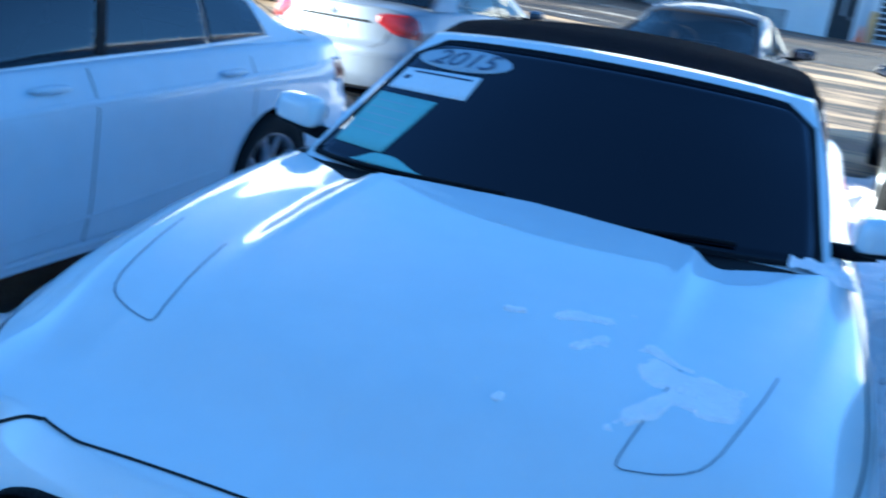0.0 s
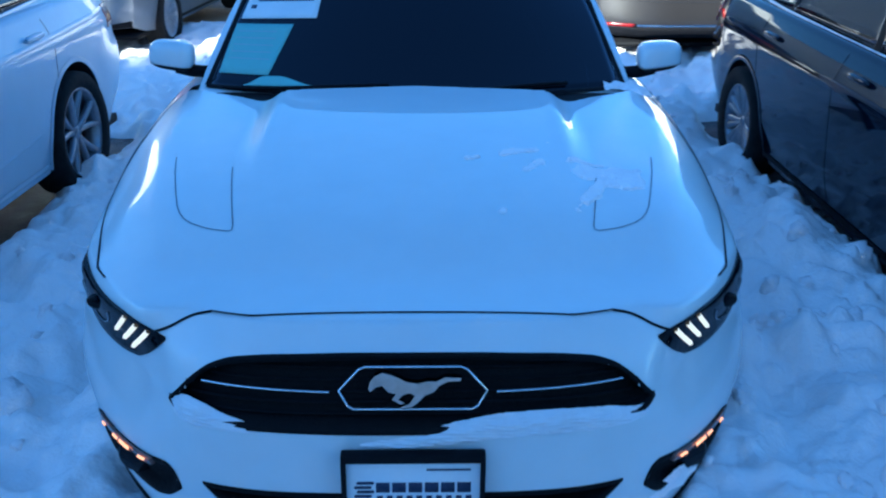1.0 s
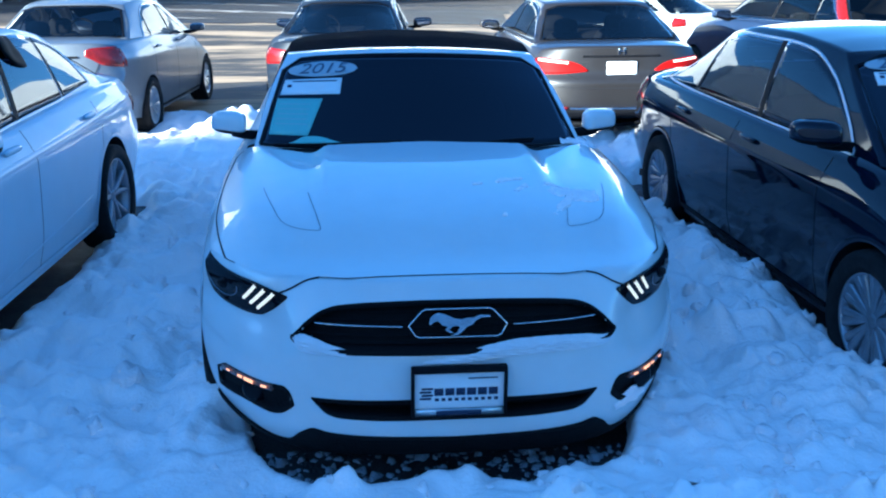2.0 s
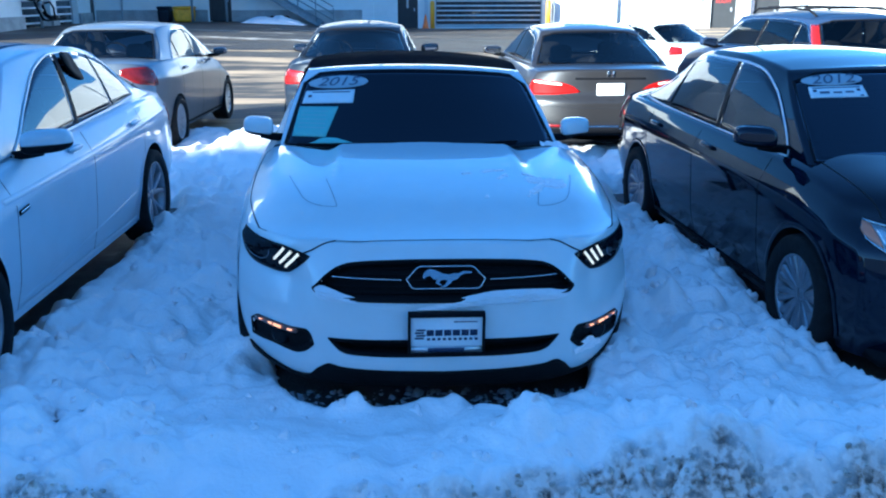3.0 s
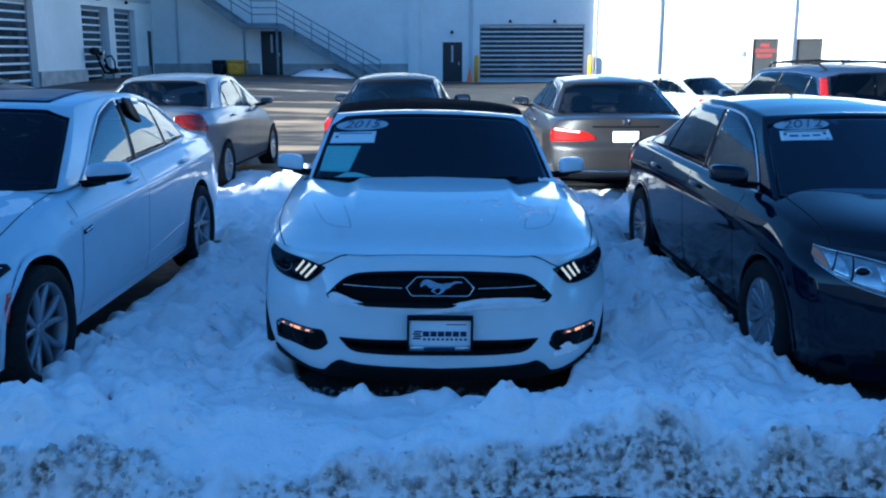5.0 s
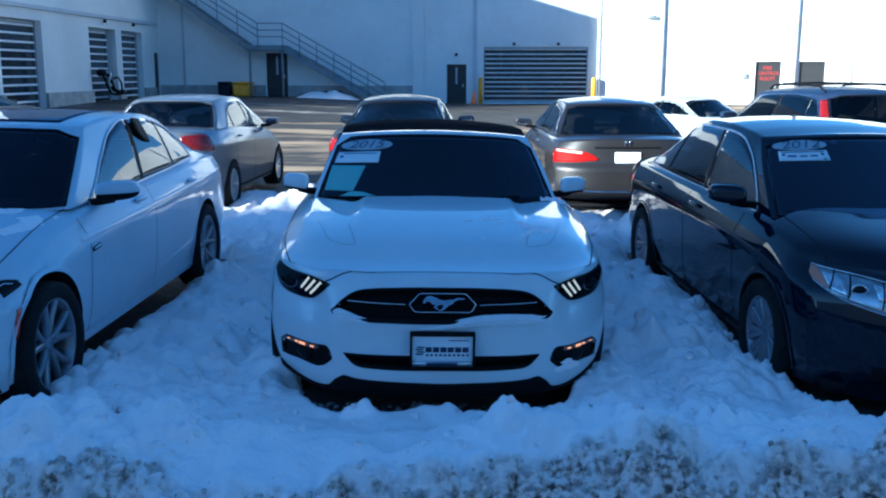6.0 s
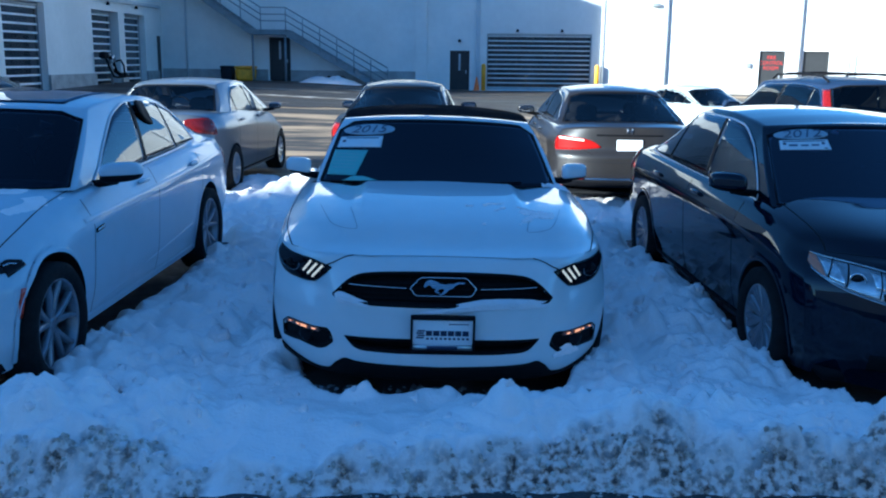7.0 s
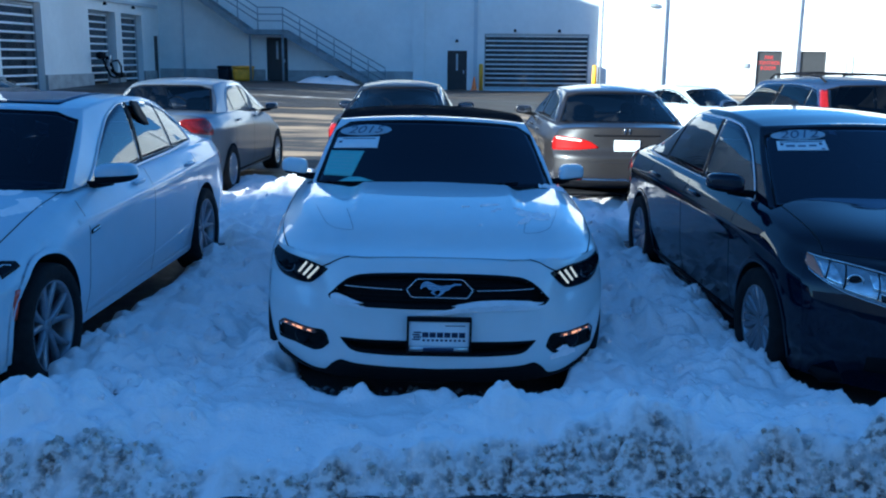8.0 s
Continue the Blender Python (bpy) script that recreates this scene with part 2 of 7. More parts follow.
# ---- car bodies ----
class Shell:
    """The lower body of a car: a box bent to the car's lines. The nose is at y = 0 and points to -y, the wheels stand on z = 0."""

    def __init__(self, length, halfw, top, edge, low, side, nose, tail, bulge=None, crown=5, recess=None, fade=1.7, recess_tail=None):
        self.length, self.halfw, self.top, self.edge, self.low, self.side = length, halfw, top, edge, low, side
        self.nose, self.tail, self.bulge, self.crown, self.recess, self.fade, self.recess_tail = nose, tail, bulge, crown, recess, fade, recess_tail

    def place(self, X, Y, Z):
        y = Y * self.length
        zc, ze, zb = self.top(y), self.edge(y), self.low(y)
        zt = ze + (zc - ze) * (1 - abs(X) ** self.crown)
        z = zb + Z * (zt - zb)
        x = X * self.halfw(y) * self.side(Z)
        if self.bulge and Z > 0.9:
            z += self.bulge(x, y) * (Z - 0.9) / 0.1
        a, b = max(0, 1 - y / self.fade) ** 2, max(0, 1 - (self.length - y) / 1.2) ** 2
        out = y
        if a:
            out += a * self.nose(X, z)
            if self.recess and Y == 0:
                out += self.recess(x, z)
        if b:
            out -= b * self.tail(X, z)
            if self.recess_tail and Y == 1:
                out -= self.recess_tail(x, z)
        return Vector((x, out, z))

    def front(self, x, z, Y=0.0):
        """The place on the nose (or on the tail, Y = 1) at x, z."""
        y = Y * self.length
        X, Z = x / self.halfw(y), 0.5
        for _ in range(5):
            zt = self.edge(y) + (self.top(y) - self.edge(y)) * (1 - min(1, abs(X)) ** self.crown)
            Z = min(1, max(0, (z - self.low(y)) / (zt - self.low(y))))
            X = max(-1, min(1, x / (self.halfw(y) * self.side(Z))))
        return self.place(X, Y, min(Z, 0.985) if self.bulge is None else Z)

    def rear(self, x, z):
        return self.front(x, z, 1.0)

    def flank(self, y, z, s):
        """The place on the side s (-1, 1) at y, z."""
        y0 = y
        for _ in range(6):
            zt, zb = self.edge(y0), self.low(y0)
            Z = min(1, max(0, (z - zb) / (zt - zb)))
            p = self.place(s, y0 / self.length, Z)
            y0 = min(self.length - 0.001, max(0.001, y0 + y - p.y))
        return self.place(s, y0 / self.length, Z)

    def over(self, x, y):
        """The place on the bonnet or boot at x, y."""
        y0 = y
        for _ in range(6):
            X = max(-1, min(1, x / (self.halfw(y0) * self.side(1))))
            p = self.place(X, y0 / self.length, 1)
            y0 = min(self.length - 0.001, max(0.0, y0 + y - p.y))
        return self.place(X, y0 / self.length, 1)


class Cabin:
    """The glasshouse above the shell."""

    def __init__(self, yb0, yb1, yt0, yt1, wb, wt, belt, roof, bow_front=0.2, bow_rear=0.12, crown=0.05, lean=0.45):
        self.lean = lean
        self.yb0, self.yb1, self.yt0, self.yt1, self.wb, self.wt = yb0, yb1, yt0, yt1, wb, wt
        self.belt, self.roof, self.bow_front, self.bow_rear, self.crown = belt, roof, bow_front, bow_rear, crown

    def place(self, X, Y, Z):
        f = self.yb0 + (self.yt0 - self.yb0) * Z + self.bow_front * (1 - 0.35 * Z) * abs(X) ** 2.4
        r = self.yb1 + (self.yt1 - self.yb1) * Z - self.bow_rear * abs(X) ** 2.4
        y = f + (r - f) * Y
        zb, zr = self.belt(y), self.roof(y)
        z = zb + Z * (zr - zb) + self.crown * (1 - abs(X) ** 2.2) * Z ** 1.5
        return Vector((X * self.half(y, Z), y, z))

    def half(self, y, Z):
        return self.wb(y) + (self.wt(y) - self.wb(y)) * ((1 - self.lean) * Z + self.lean * Z ** 3)

    def side_at(self, y, z, s):
        """The place on the side s (-1, 1) at y, z."""
        zb = self.belt(y)
        Z = min(1.0, max(-0.05, (z - zb) / (self.roof(y) - zb)))
        return Vector((s * self.half(y, Z), y, z))

    def face(self, name):
        return {"front": lambda u, v: self.place(u, 0, v), "rear": lambda u, v: self.place(u, 1, v),
                "left": lambda u, v: self.place(-1, u, v), "right": lambda u, v: self.place(1, u, v),
                "top": lambda u, v: self.place(u, v, 1)}[name]


def normal_at(f, u, v, centre, e=1e-3):
    n = (f(u + e, v) - f(u - e, v)).cross(f(u, v + e) - f(u, v - e))
    n = n.normalized() if n.length > 1e-12 else Vector((0, 0, 1))
    return n if n.dot(f(u, v) - centre) > 0 else -n


def patch(f, u0, u1, lo, hi, nu=16, nv=6, off=0.003, skirt=0.012, centre=Vector((0, 2.4, 0.5)), e=1e-3):
    """A thin plate that lies on the surface f between the lines lo(u) and hi(u)."""
    bm = bmesh.new()
    low, up = (lo if callable(lo) else (lambda u: lo)), (hi if callable(hi) else (lambda u: hi))
    g, base = [], []
    for i in range(nu + 1):
        u = u0 + (u1 - u0) * i / nu
        a, b = low(u), up(u)
        row, under = [], []
        for j in range(nv + 1):
            v = a + (b - a) * j / nv
            p, n = f(u, v), normal_at(f, u, v, centre, e)
            row.append(bm.verts.new(p + off * n))
            under.append(bm.verts.new(p + (off - skirt) * n) if i in (0, nu) or j in (0, nv) else None)
        g.append(row)
        base.append(under)
    for i in range(nu):
        for j in range(nv):
            bm.faces.new((g[i][j], g[i + 1][j], g[i + 1][j + 1], g[i][j + 1]))
    ring = [(i, 0) for i in range(nu)] + [(nu, j) for j in range(nv)] + [(i, nv) for i in range(nu, 0, -1)] + [(0, j) for j in range(nv, 0, -1)]
    if skirt:
        for (i, j), (k, l) in zip(ring, ring[1:] + ring[:1]):
            bm.faces.new((g[i][j], base[i][j], base[k][l], g[k][l]))
    for v in [v for v in bm.verts if not v.link_faces]:
        bm.verts.remove(v)
    bmesh.ops.recalc_face_normals(bm, faces=bm.faces)
    c = sum((p.co for r in g for p in r), Vector()) / (len(g) * len(g[0]))
    fc = g[nu // 2][nv // 2].link_faces[0]
    if fc.normal.dot(c - centre) < 0:
        bmesh.ops.reverse_faces(bm, faces=bm.faces)
    return bm


def ribbon(f, uv, width=0.006, off=0.0015, centre=Vector((0, 2.4, 0.5)), high=0.0, e=1e-3, bm=None):
    """A strip along a line of the surface f; high: how far its middle stands up."""
    bm = bm or bmesh.new()
    pts = [f(u, v) for u, v in uv]
    nor = [normal_at(f, u, v, centre, e) for u, v in uv]
    rows = []
    for i, p in enumerate(pts):
        d = (pts[min(i + 1, len(pts) - 1)] - pts[max(i - 1, 0)]).normalized()
        s = nor[i].cross(d).normalized() * width / 2
        q = p + off * nor[i]
        rows.append([bm.verts.new(q - s), bm.verts.new(q + (high + 0.0004) * nor[i]), bm.verts.new(q + s)])
    for a, b in zip(rows, rows[1:]):
        bm.faces.new((a[0], b[0], b[1], a[1]))
        bm.faces.new((a[1], b[1], b[2], a[2]))
    bmesh.ops.recalc_face_normals(bm, faces=bm.faces)
    if bm.faces and sum((fc.normal.dot(fc.calc_center_median() - centre) for fc in bm.faces)) < 0:
        bmesh.ops.reverse_faces(bm, faces=bm.faces)
    return bm


def spaced(a, b, n):
    return [a + (b - a) * i / n for i in range(n + 1)]


def outline(u0, u1, lo, hi, n=14):
    us = spaced(u0, u1, n)
    return [(u, lo(u)) for u in us] + [(u, hi(u)) for u in reversed(us)] + [(u0, lo(u0))]


def body_parts(car, shell, n, arches, region, paints, radius, hood_end=None):
    """Cut the shell's surface into its panels, each a mesh of its own, with wheel arches left open."""
    nx, ny, nz = n
    verts, co = {}, []

    def vert(i, j, k):
        key = (i, j, k)
        if key not in verts:
            verts[key] = len(co)
            co.append(shell.place(2 * i / nx - 1, j / ny, k / nz))
        return verts[key]

    quads = []
    for i in range(nx):
        for k in range(nz):
            quads.append(("front", (i, 0, k), (i + 1, 0, k), (i + 1, 0, k + 1), (i, 0, k + 1)))
            quads.append(("rear", (i + 1, ny, k), (i, ny, k), (i, ny, k + 1), (i + 1, ny, k + 1)))
        for j in range(ny):
            quads.append(("top", (i, j, nz), (i + 1, j, nz), (i + 1, j + 1, nz), (i, j + 1, nz)))
    for j in range(ny):
        for k in range(nz):
            quads.append(("left", (0, j + 1, k), (0, j, k), (0, j, k + 1), (0, j + 1, k + 1)))
            quads.append(("right", (nx, j, k), (nx, j + 1, k), (nx, j + 1, k + 1), (nx, j, k + 1)))
    faces = [(q[0], [vert(*c) for c in q[1:]]) for q in quads]
    on_side = {v for name, f in faces if name in ("left", "right") for v in f}
    for v in on_side:
        for yh, zh, r in arches:
            d = math.hypot(co[v].y - yh, co[v].z - zh)
            if abs(d - r) < 0.024 and co[v].z > 0.1:
                co[v].y, co[v].z = yh + (co[v].y - yh) * r / d, zh + (co[v].z - zh) * r / d
    if hood_end:
        for v in {v for name, f in faces if name == "top" for v in f}:
            over = co[v].y - hood_end(abs(co[v].x))
            if 0 < over < 0.041:
                co[v].y -= over
    P = np.array([tuple(c) for c in co])
    Q = np.array([f for _, f in faces])
    fn = np.cross(P[Q[:, 2]] - P[Q[:, 0]], P[Q[:, 3]] - P[Q[:, 1]])
    vn = np.zeros_like(P)
    for c in range(4):
        np.add.at(vn, Q[:, c], fn)
    vn /= np.maximum(1e-12, np.linalg.norm(vn, axis=1))[:, None]
    groups = {}
    for name, f in faces:
        c = sum((co[v] for v in f), Vector()) / 4
        if name in ("left", "right") and any(math.hypot(c.y - yh, c.z - zh) < r for yh, zh, r in arches):
            continue
        where = region(name, c)
        if where:
            groups.setdefault((where, c.x > 0 if where in ("fender", "door", "rear_door", "quarter_panel", "sill") else None), []).append(f)
    for (where, side), fs in groups.items():
        used = sorted({v for f in fs for v in f})
        idx = {v: i for i, v in enumerate(used)}
        me = bpy.data.meshes.new(where)
        me.from_pydata([co[v] for v in used], [], [[idx[v] for v in f] for f in fs])
        me.polygons.foreach_set("use_smooth", [True] * len(me.polygons))
        me.normals_split_custom_set_from_vertices([tuple(vn[v]) for v in used])
        me.materials.append(paints.get(where, paints["body"]))
        ob = new(where, me)
        ob.parent = car
    for yh, zh, r in arches:
        for s in (-1, 1):
            low = math.degrees(math.asin(max(-0.9, (0.215 - zh) / r)))
            angles = spaced(low, 180 - low, 30)
            pts = [(yh + r * math.cos(radians(a)), zh + r * math.sin(radians(a))) for a in angles]
            bm = ribbon(lambda y, z, s=s: shell.flank(y, z, s), pts, 0.030, 0.003, centre=Vector((0, yh, zh)), high=0.004, e=0.01)
            part("arch_lip", bm, paints["body"] if "arch" not in paints else paints["arch"], car)
            bm = bmesh.new()
            rows = []
            for (y, z) in pts:
                x = shell.flank(y, z, s).x
                rows.append([bm.verts.new((x - s * 0.004, y, z)), bm.verts.new((s * (abs(x) - 0.36), y, z))])
            for a, b in zip(rows, rows[1:]):
                bm.faces.new((a[0], b[0], b[1], a[1]))
            bm.faces.new([r_[1] for r_ in rows])
            part("wheel_well", bm, GAP, car, smooth=False)


def add_wheel(car, x, y, z, r, width, style, s, rim_mat=ALLOY, turn=0):
    """A wheel at the side s with its tyre; style: (spokes, pairing)."""
    w = width / 2
    rr = r * style["rim"]
    bm = lathe([(rr * 0.995, -w * 0.85), (rr * 1.0, w * 0.80), (rr * 0.96, w * 0.86), (rr * 0.93, w * 0.72), (rr * 0.88, w * 0.3), (rr * 0.86, -w * 0.5)], 56)
    hub = lathe([(0.0, w * 0.55), (rr * 0.13, w * 0.55), (rr * 0.17, w * 0.45), (rr * 0.18, w * 0.1)], 24)
    me = bpy.data.meshes.new("tmp")
    hub.to_mesh(me)
    bm.from_mesh(me)
    bpy.data.meshes.remove(me)
    hub.free()
    bmesh.ops.recalc_face_normals(bm, faces=bm.faces)
    rim = part("wheel", bm, rim_mat, car)
    rim.matrix_local = pose(x, y, z, 0, 0, 0 if s > 0 else 180) @ pose(0, 0, 0, turn)
    prof = [(rr * 0.98, -w), (r * 0.93, -w * 1.02), (r * 0.985, -w * 0.86), (r, -w * 0.5), (r, w * 0.5), (r * 0.985, w * 0.86), (r * 0.93, w * 1.02), (rr * 1.06, w * 0.95), (rr * 0.98, w * 0.84)]
    part("tyre", lathe(prof, 56), RUBBER, rim)
    part("brake_disc", lathe([(0, -w * 0.1), (rr * 0.72, -w * 0.1), (rr * 0.72, w * 0.0), (0.0, w * 0.0)], 32), TRIM, rim)
    n = style["spokes"]
    for split in style["pair"]:
        a1, b0 = split, split * style.get("root", 0.35)
        wa, wb = style["w0"] * r, style["w1"] * r
        bm = bmesh.new()
        ring = []
        for (rad, ang, ww, d) in ((rr * 0.10, b0, wa, w * 0.48), (rr * 0.3, b0 + (a1 - b0) * 0.2, wa * 0.9, w * 0.58), (rr * 0.6, b0 + (a1 - b0) * 0.55, (wa + wb) / 2, w * 0.66), (rr * 0.955, a1, wb, w * 0.76)):
            c = Vector((0, rad * math.cos(ang), rad * math.sin(ang)))
            t = Vector((0, -math.sin(ang), math.cos(ang))) * ww / 2
            ring.append([bm.verts.new(c + t * k + Vector((d + h, 0, 0))) for k, h in ((-1, -0.035), (-0.9, -0.006), (-0.5, 0.0), (0.5, 0.0), (0.9, -0.006), (1, -0.035))])
        for p, q in zip(ring, ring[1:]):
            for k in range(5):
                bm.faces.new((p[k], p[k + 1], q[k + 1], q[k]))
        bmesh.ops.recalc_face_normals(bm, faces=bm.faces)
        first = part("spoke", bm, rim_mat, rim)
        for i in range(1, n):
            sp = new("spoke", first.data)
            sp.parent = rim
            sp.matrix_local = pose(0, 0, 0, 360 * i / n)
    return rim


def cabin_parts(car, cabin, panes, paint, roof_mat=None, n=(40, 60, 26), extra=None, side_hole=None):
    """The pillars and roof of the cabin as a frame with holes, and a pane in each hole.
    panes: (face, u0, u1, lo, hi, name, material)."""
    nx, ny, nz = n
    index, co, quads = {}, [], []

    def vert(i, j, k):
        if (i, j, k) not in index:
            index[i, j, k] = len(co)
            co.append(cabin.place(2 * i / nx - 1, j / ny, k / nz))
        return index[i, j, k]

    def quad(name, u, v, *c):
        quads.append((name, u, v, [vert(*q) for q in c]))

    for i in range(nx):
        u = 2 * (i + 0.5) / nx - 1
        for k in range(nz):
            v = (k + 0.5) / nz
            quad("front", u, v, (i, 0, k), (i + 1, 0, k), (i + 1, 0, k + 1), (i, 0, k + 1))
            quad("rear", u, v, (i + 1, ny, k), (i, ny, k), (i, ny, k + 1), (i + 1, ny, k + 1))
        for j in range(ny):
            quad("top", u, (j + 0.5) / ny, (i, j, nz), (i + 1, j, nz), (i + 1, j + 1, nz), (i, j + 1, nz))
    for j in range(ny):
        for k in range(nz):
            quad("left", (j + 0.5) / ny, (k + 0.5) / nz, (0, j + 1, k), (0, j, k), (0, j, k + 1), (0, j + 1, k + 1))
            quad("right", (j + 0.5) / ny, (k + 0.5) / nz, (nx, j, k), (nx, j + 1, k), (nx, j + 1, k + 1), (nx, j, k + 1))
    P, Q = np.array([tuple(c) for c in co]), np.array([q[3] for q in quads])
    fn = np.cross(P[Q[:, 2]] - P[Q[:, 0]], P[Q[:, 3]] - P[Q[:, 1]])
    vn = np.zeros_like(P)
    for c in range(4):
        np.add.at(vn, Q[:, c], fn)
    vn /= np.maximum(1e-12, np.linalg.norm(vn, axis=1))[:, None]
    groups = {}
    for name, u, v, f in quads:
        if any(fc == name and u0 + 0.02 < u < u1 - 0.02 and lo(u) + 0.015 < v < hi(u) - 0.02 for fc, u0, u1, lo, hi, *_ in panes):
            continue
        if side_hole and name in ("left", "right"):
            c = sum((co[k] for k in f), Vector()) / 4
            if side_hole(c.y, c.z):
                continue
        groups.setdefault(extra(name, u, v) if extra else "roof" if name == "top" else "cabin_frame", []).append(f)
    for mat, fs in groups.items():
        used = sorted({v for f in fs for v in f})
        idx = {v: i for i, v in enumerate(used)}
        me = bpy.data.meshes.new(mat)
        me.from_pydata([co[v] for v in used], [], [[idx[v] for v in f] for f in fs])
        me.polygons.foreach_set("use_smooth", [True] * len(me.polygons))
        me.normals_split_custom_set_from_vertices([tuple(vn[v]) for v in used])
        me.materials.append(roof_mat if mat in ("roof", "soft_top") and roof_mat else paint)
        ob = new(mat, me)
        ob.parent = car
        if mat == "soft_top":
            ob["label"] = "taut black fabric soft top"
    mid = Vector((0, (cabin.yt0 + cabin.yt1) / 2, 0.9))
    for fc, u0, u1, lo, hi, name, mat, trim in panes:
        f = cabin.face(fc)
        pane = part(name, patch(f, u0, u1, lo, hi, 36, 16, 0.005, 0.010, mid), mat, car)
        if trim:
            ring = outline(u0, u1, lo, hi, 20)
            part("window_trim", ribbon(f, ring, trim[1], 0.005, mid, 0.003), trim[0], pane)


def inside(car, y_dash, y_seat, y_back, z_floor, w, z_seat=0.62, rear_seat=True):
    """Dark cabin: dashboard, wheel, seats."""
    part("dashboard", blob(w, 0.24, 0.10, 4, lambda x, y, z: (x, y + y_dash + 0.09, z + z_floor + 0.55)), INSIDE, car)
    part("floor_pan", box(-w, w, y_dash - 0.1, y_back + 0.5, z_floor - 0.02, z_floor + 0.03), INSIDE, car)
    bm = lathe([(0.17, 0), (0.185, 0.012), (0.2, 0), (0.185, -0.012), (0.17, 0)], 28, "Z")
    bmesh.ops.transform(bm, matrix=pose(0.36, y_dash + 0.36, z_floor + 0.66, 65), verts=bm.verts)
    part("steering_wheel", bm, INSIDE, car)
    for x in (-0.36, 0.36):
        for y in ((y_seat, y_back) if rear_seat else (y_seat,)):
            part("seat", blob(0.25, 0.09, 0.36, 3, lambda a, b, c, x=x, y=y: (a + x, b + y + 0.22 * c, c + z_seat + 0.06)), INSIDE, car)
            part("headrest", blob(0.13, 0.05, 0.09, 3, lambda a, b, c, x=x, y=y: (a + x, b + y + 0.12, c + z_seat + 0.46)), INSIDE, car)


def mirror(car, p, s, paint, size=(0.12, 0.075, 0.085), split=-0.55):
    """A wing mirror at the side s: a painted cap over a dark lower shell (they meet at split), an arm and the glass."""
    a, b, c = size

    def bend(x, y, z):
        """The tip sweeps back, and the underside climbs towards it."""
        k = x / a
        low = 0.30 * (k + 1) / 2 if z < 0 else 0.0
        return (p[0] + s * x, p[1] + y * (1 - 0.2 * k) + 0.10 * a * (k + 1) ** 2 * 0.5 + 0.1 * z, p[2] + z * (1 - low) + 0.03 * a * k)

    def shell_of(z0, z1, grow):
        bm = blob(a * grow, b * grow, c * grow, 3.6, lambda x, y, z: (x, y, min(max(z, z0 * c), z1 * c)), 18)
        for v in bm.verts:
            v.co = Vector(bend(*v.co))
        return bm

    m = part("wing_mirror", shell_of(split, 1.0, 1.0), paint, car)
    part("mirror_foot", shell_of(-1.0, split, 0.985), TRIM, m)
    part("mirror_base", tube([(p[0] - s * (a + 0.10), p[1] + 0.02, p[2] - c * 1.15), (p[0] - s * a * 0.85, p[1], p[2] - c * 0.95), (p[0] - s * a * 0.2, p[1], p[2] - c * 0.72)], 0.024, 10), TRIM, m)
    glass_ = blob(a * 0.86, 0.008, c * 0.76, 3.0, lambda x, y, z: bend(x, y + b * 0.95, z), 14)
    part("mirror_glass", glass_, MIRROR, m)
    return m


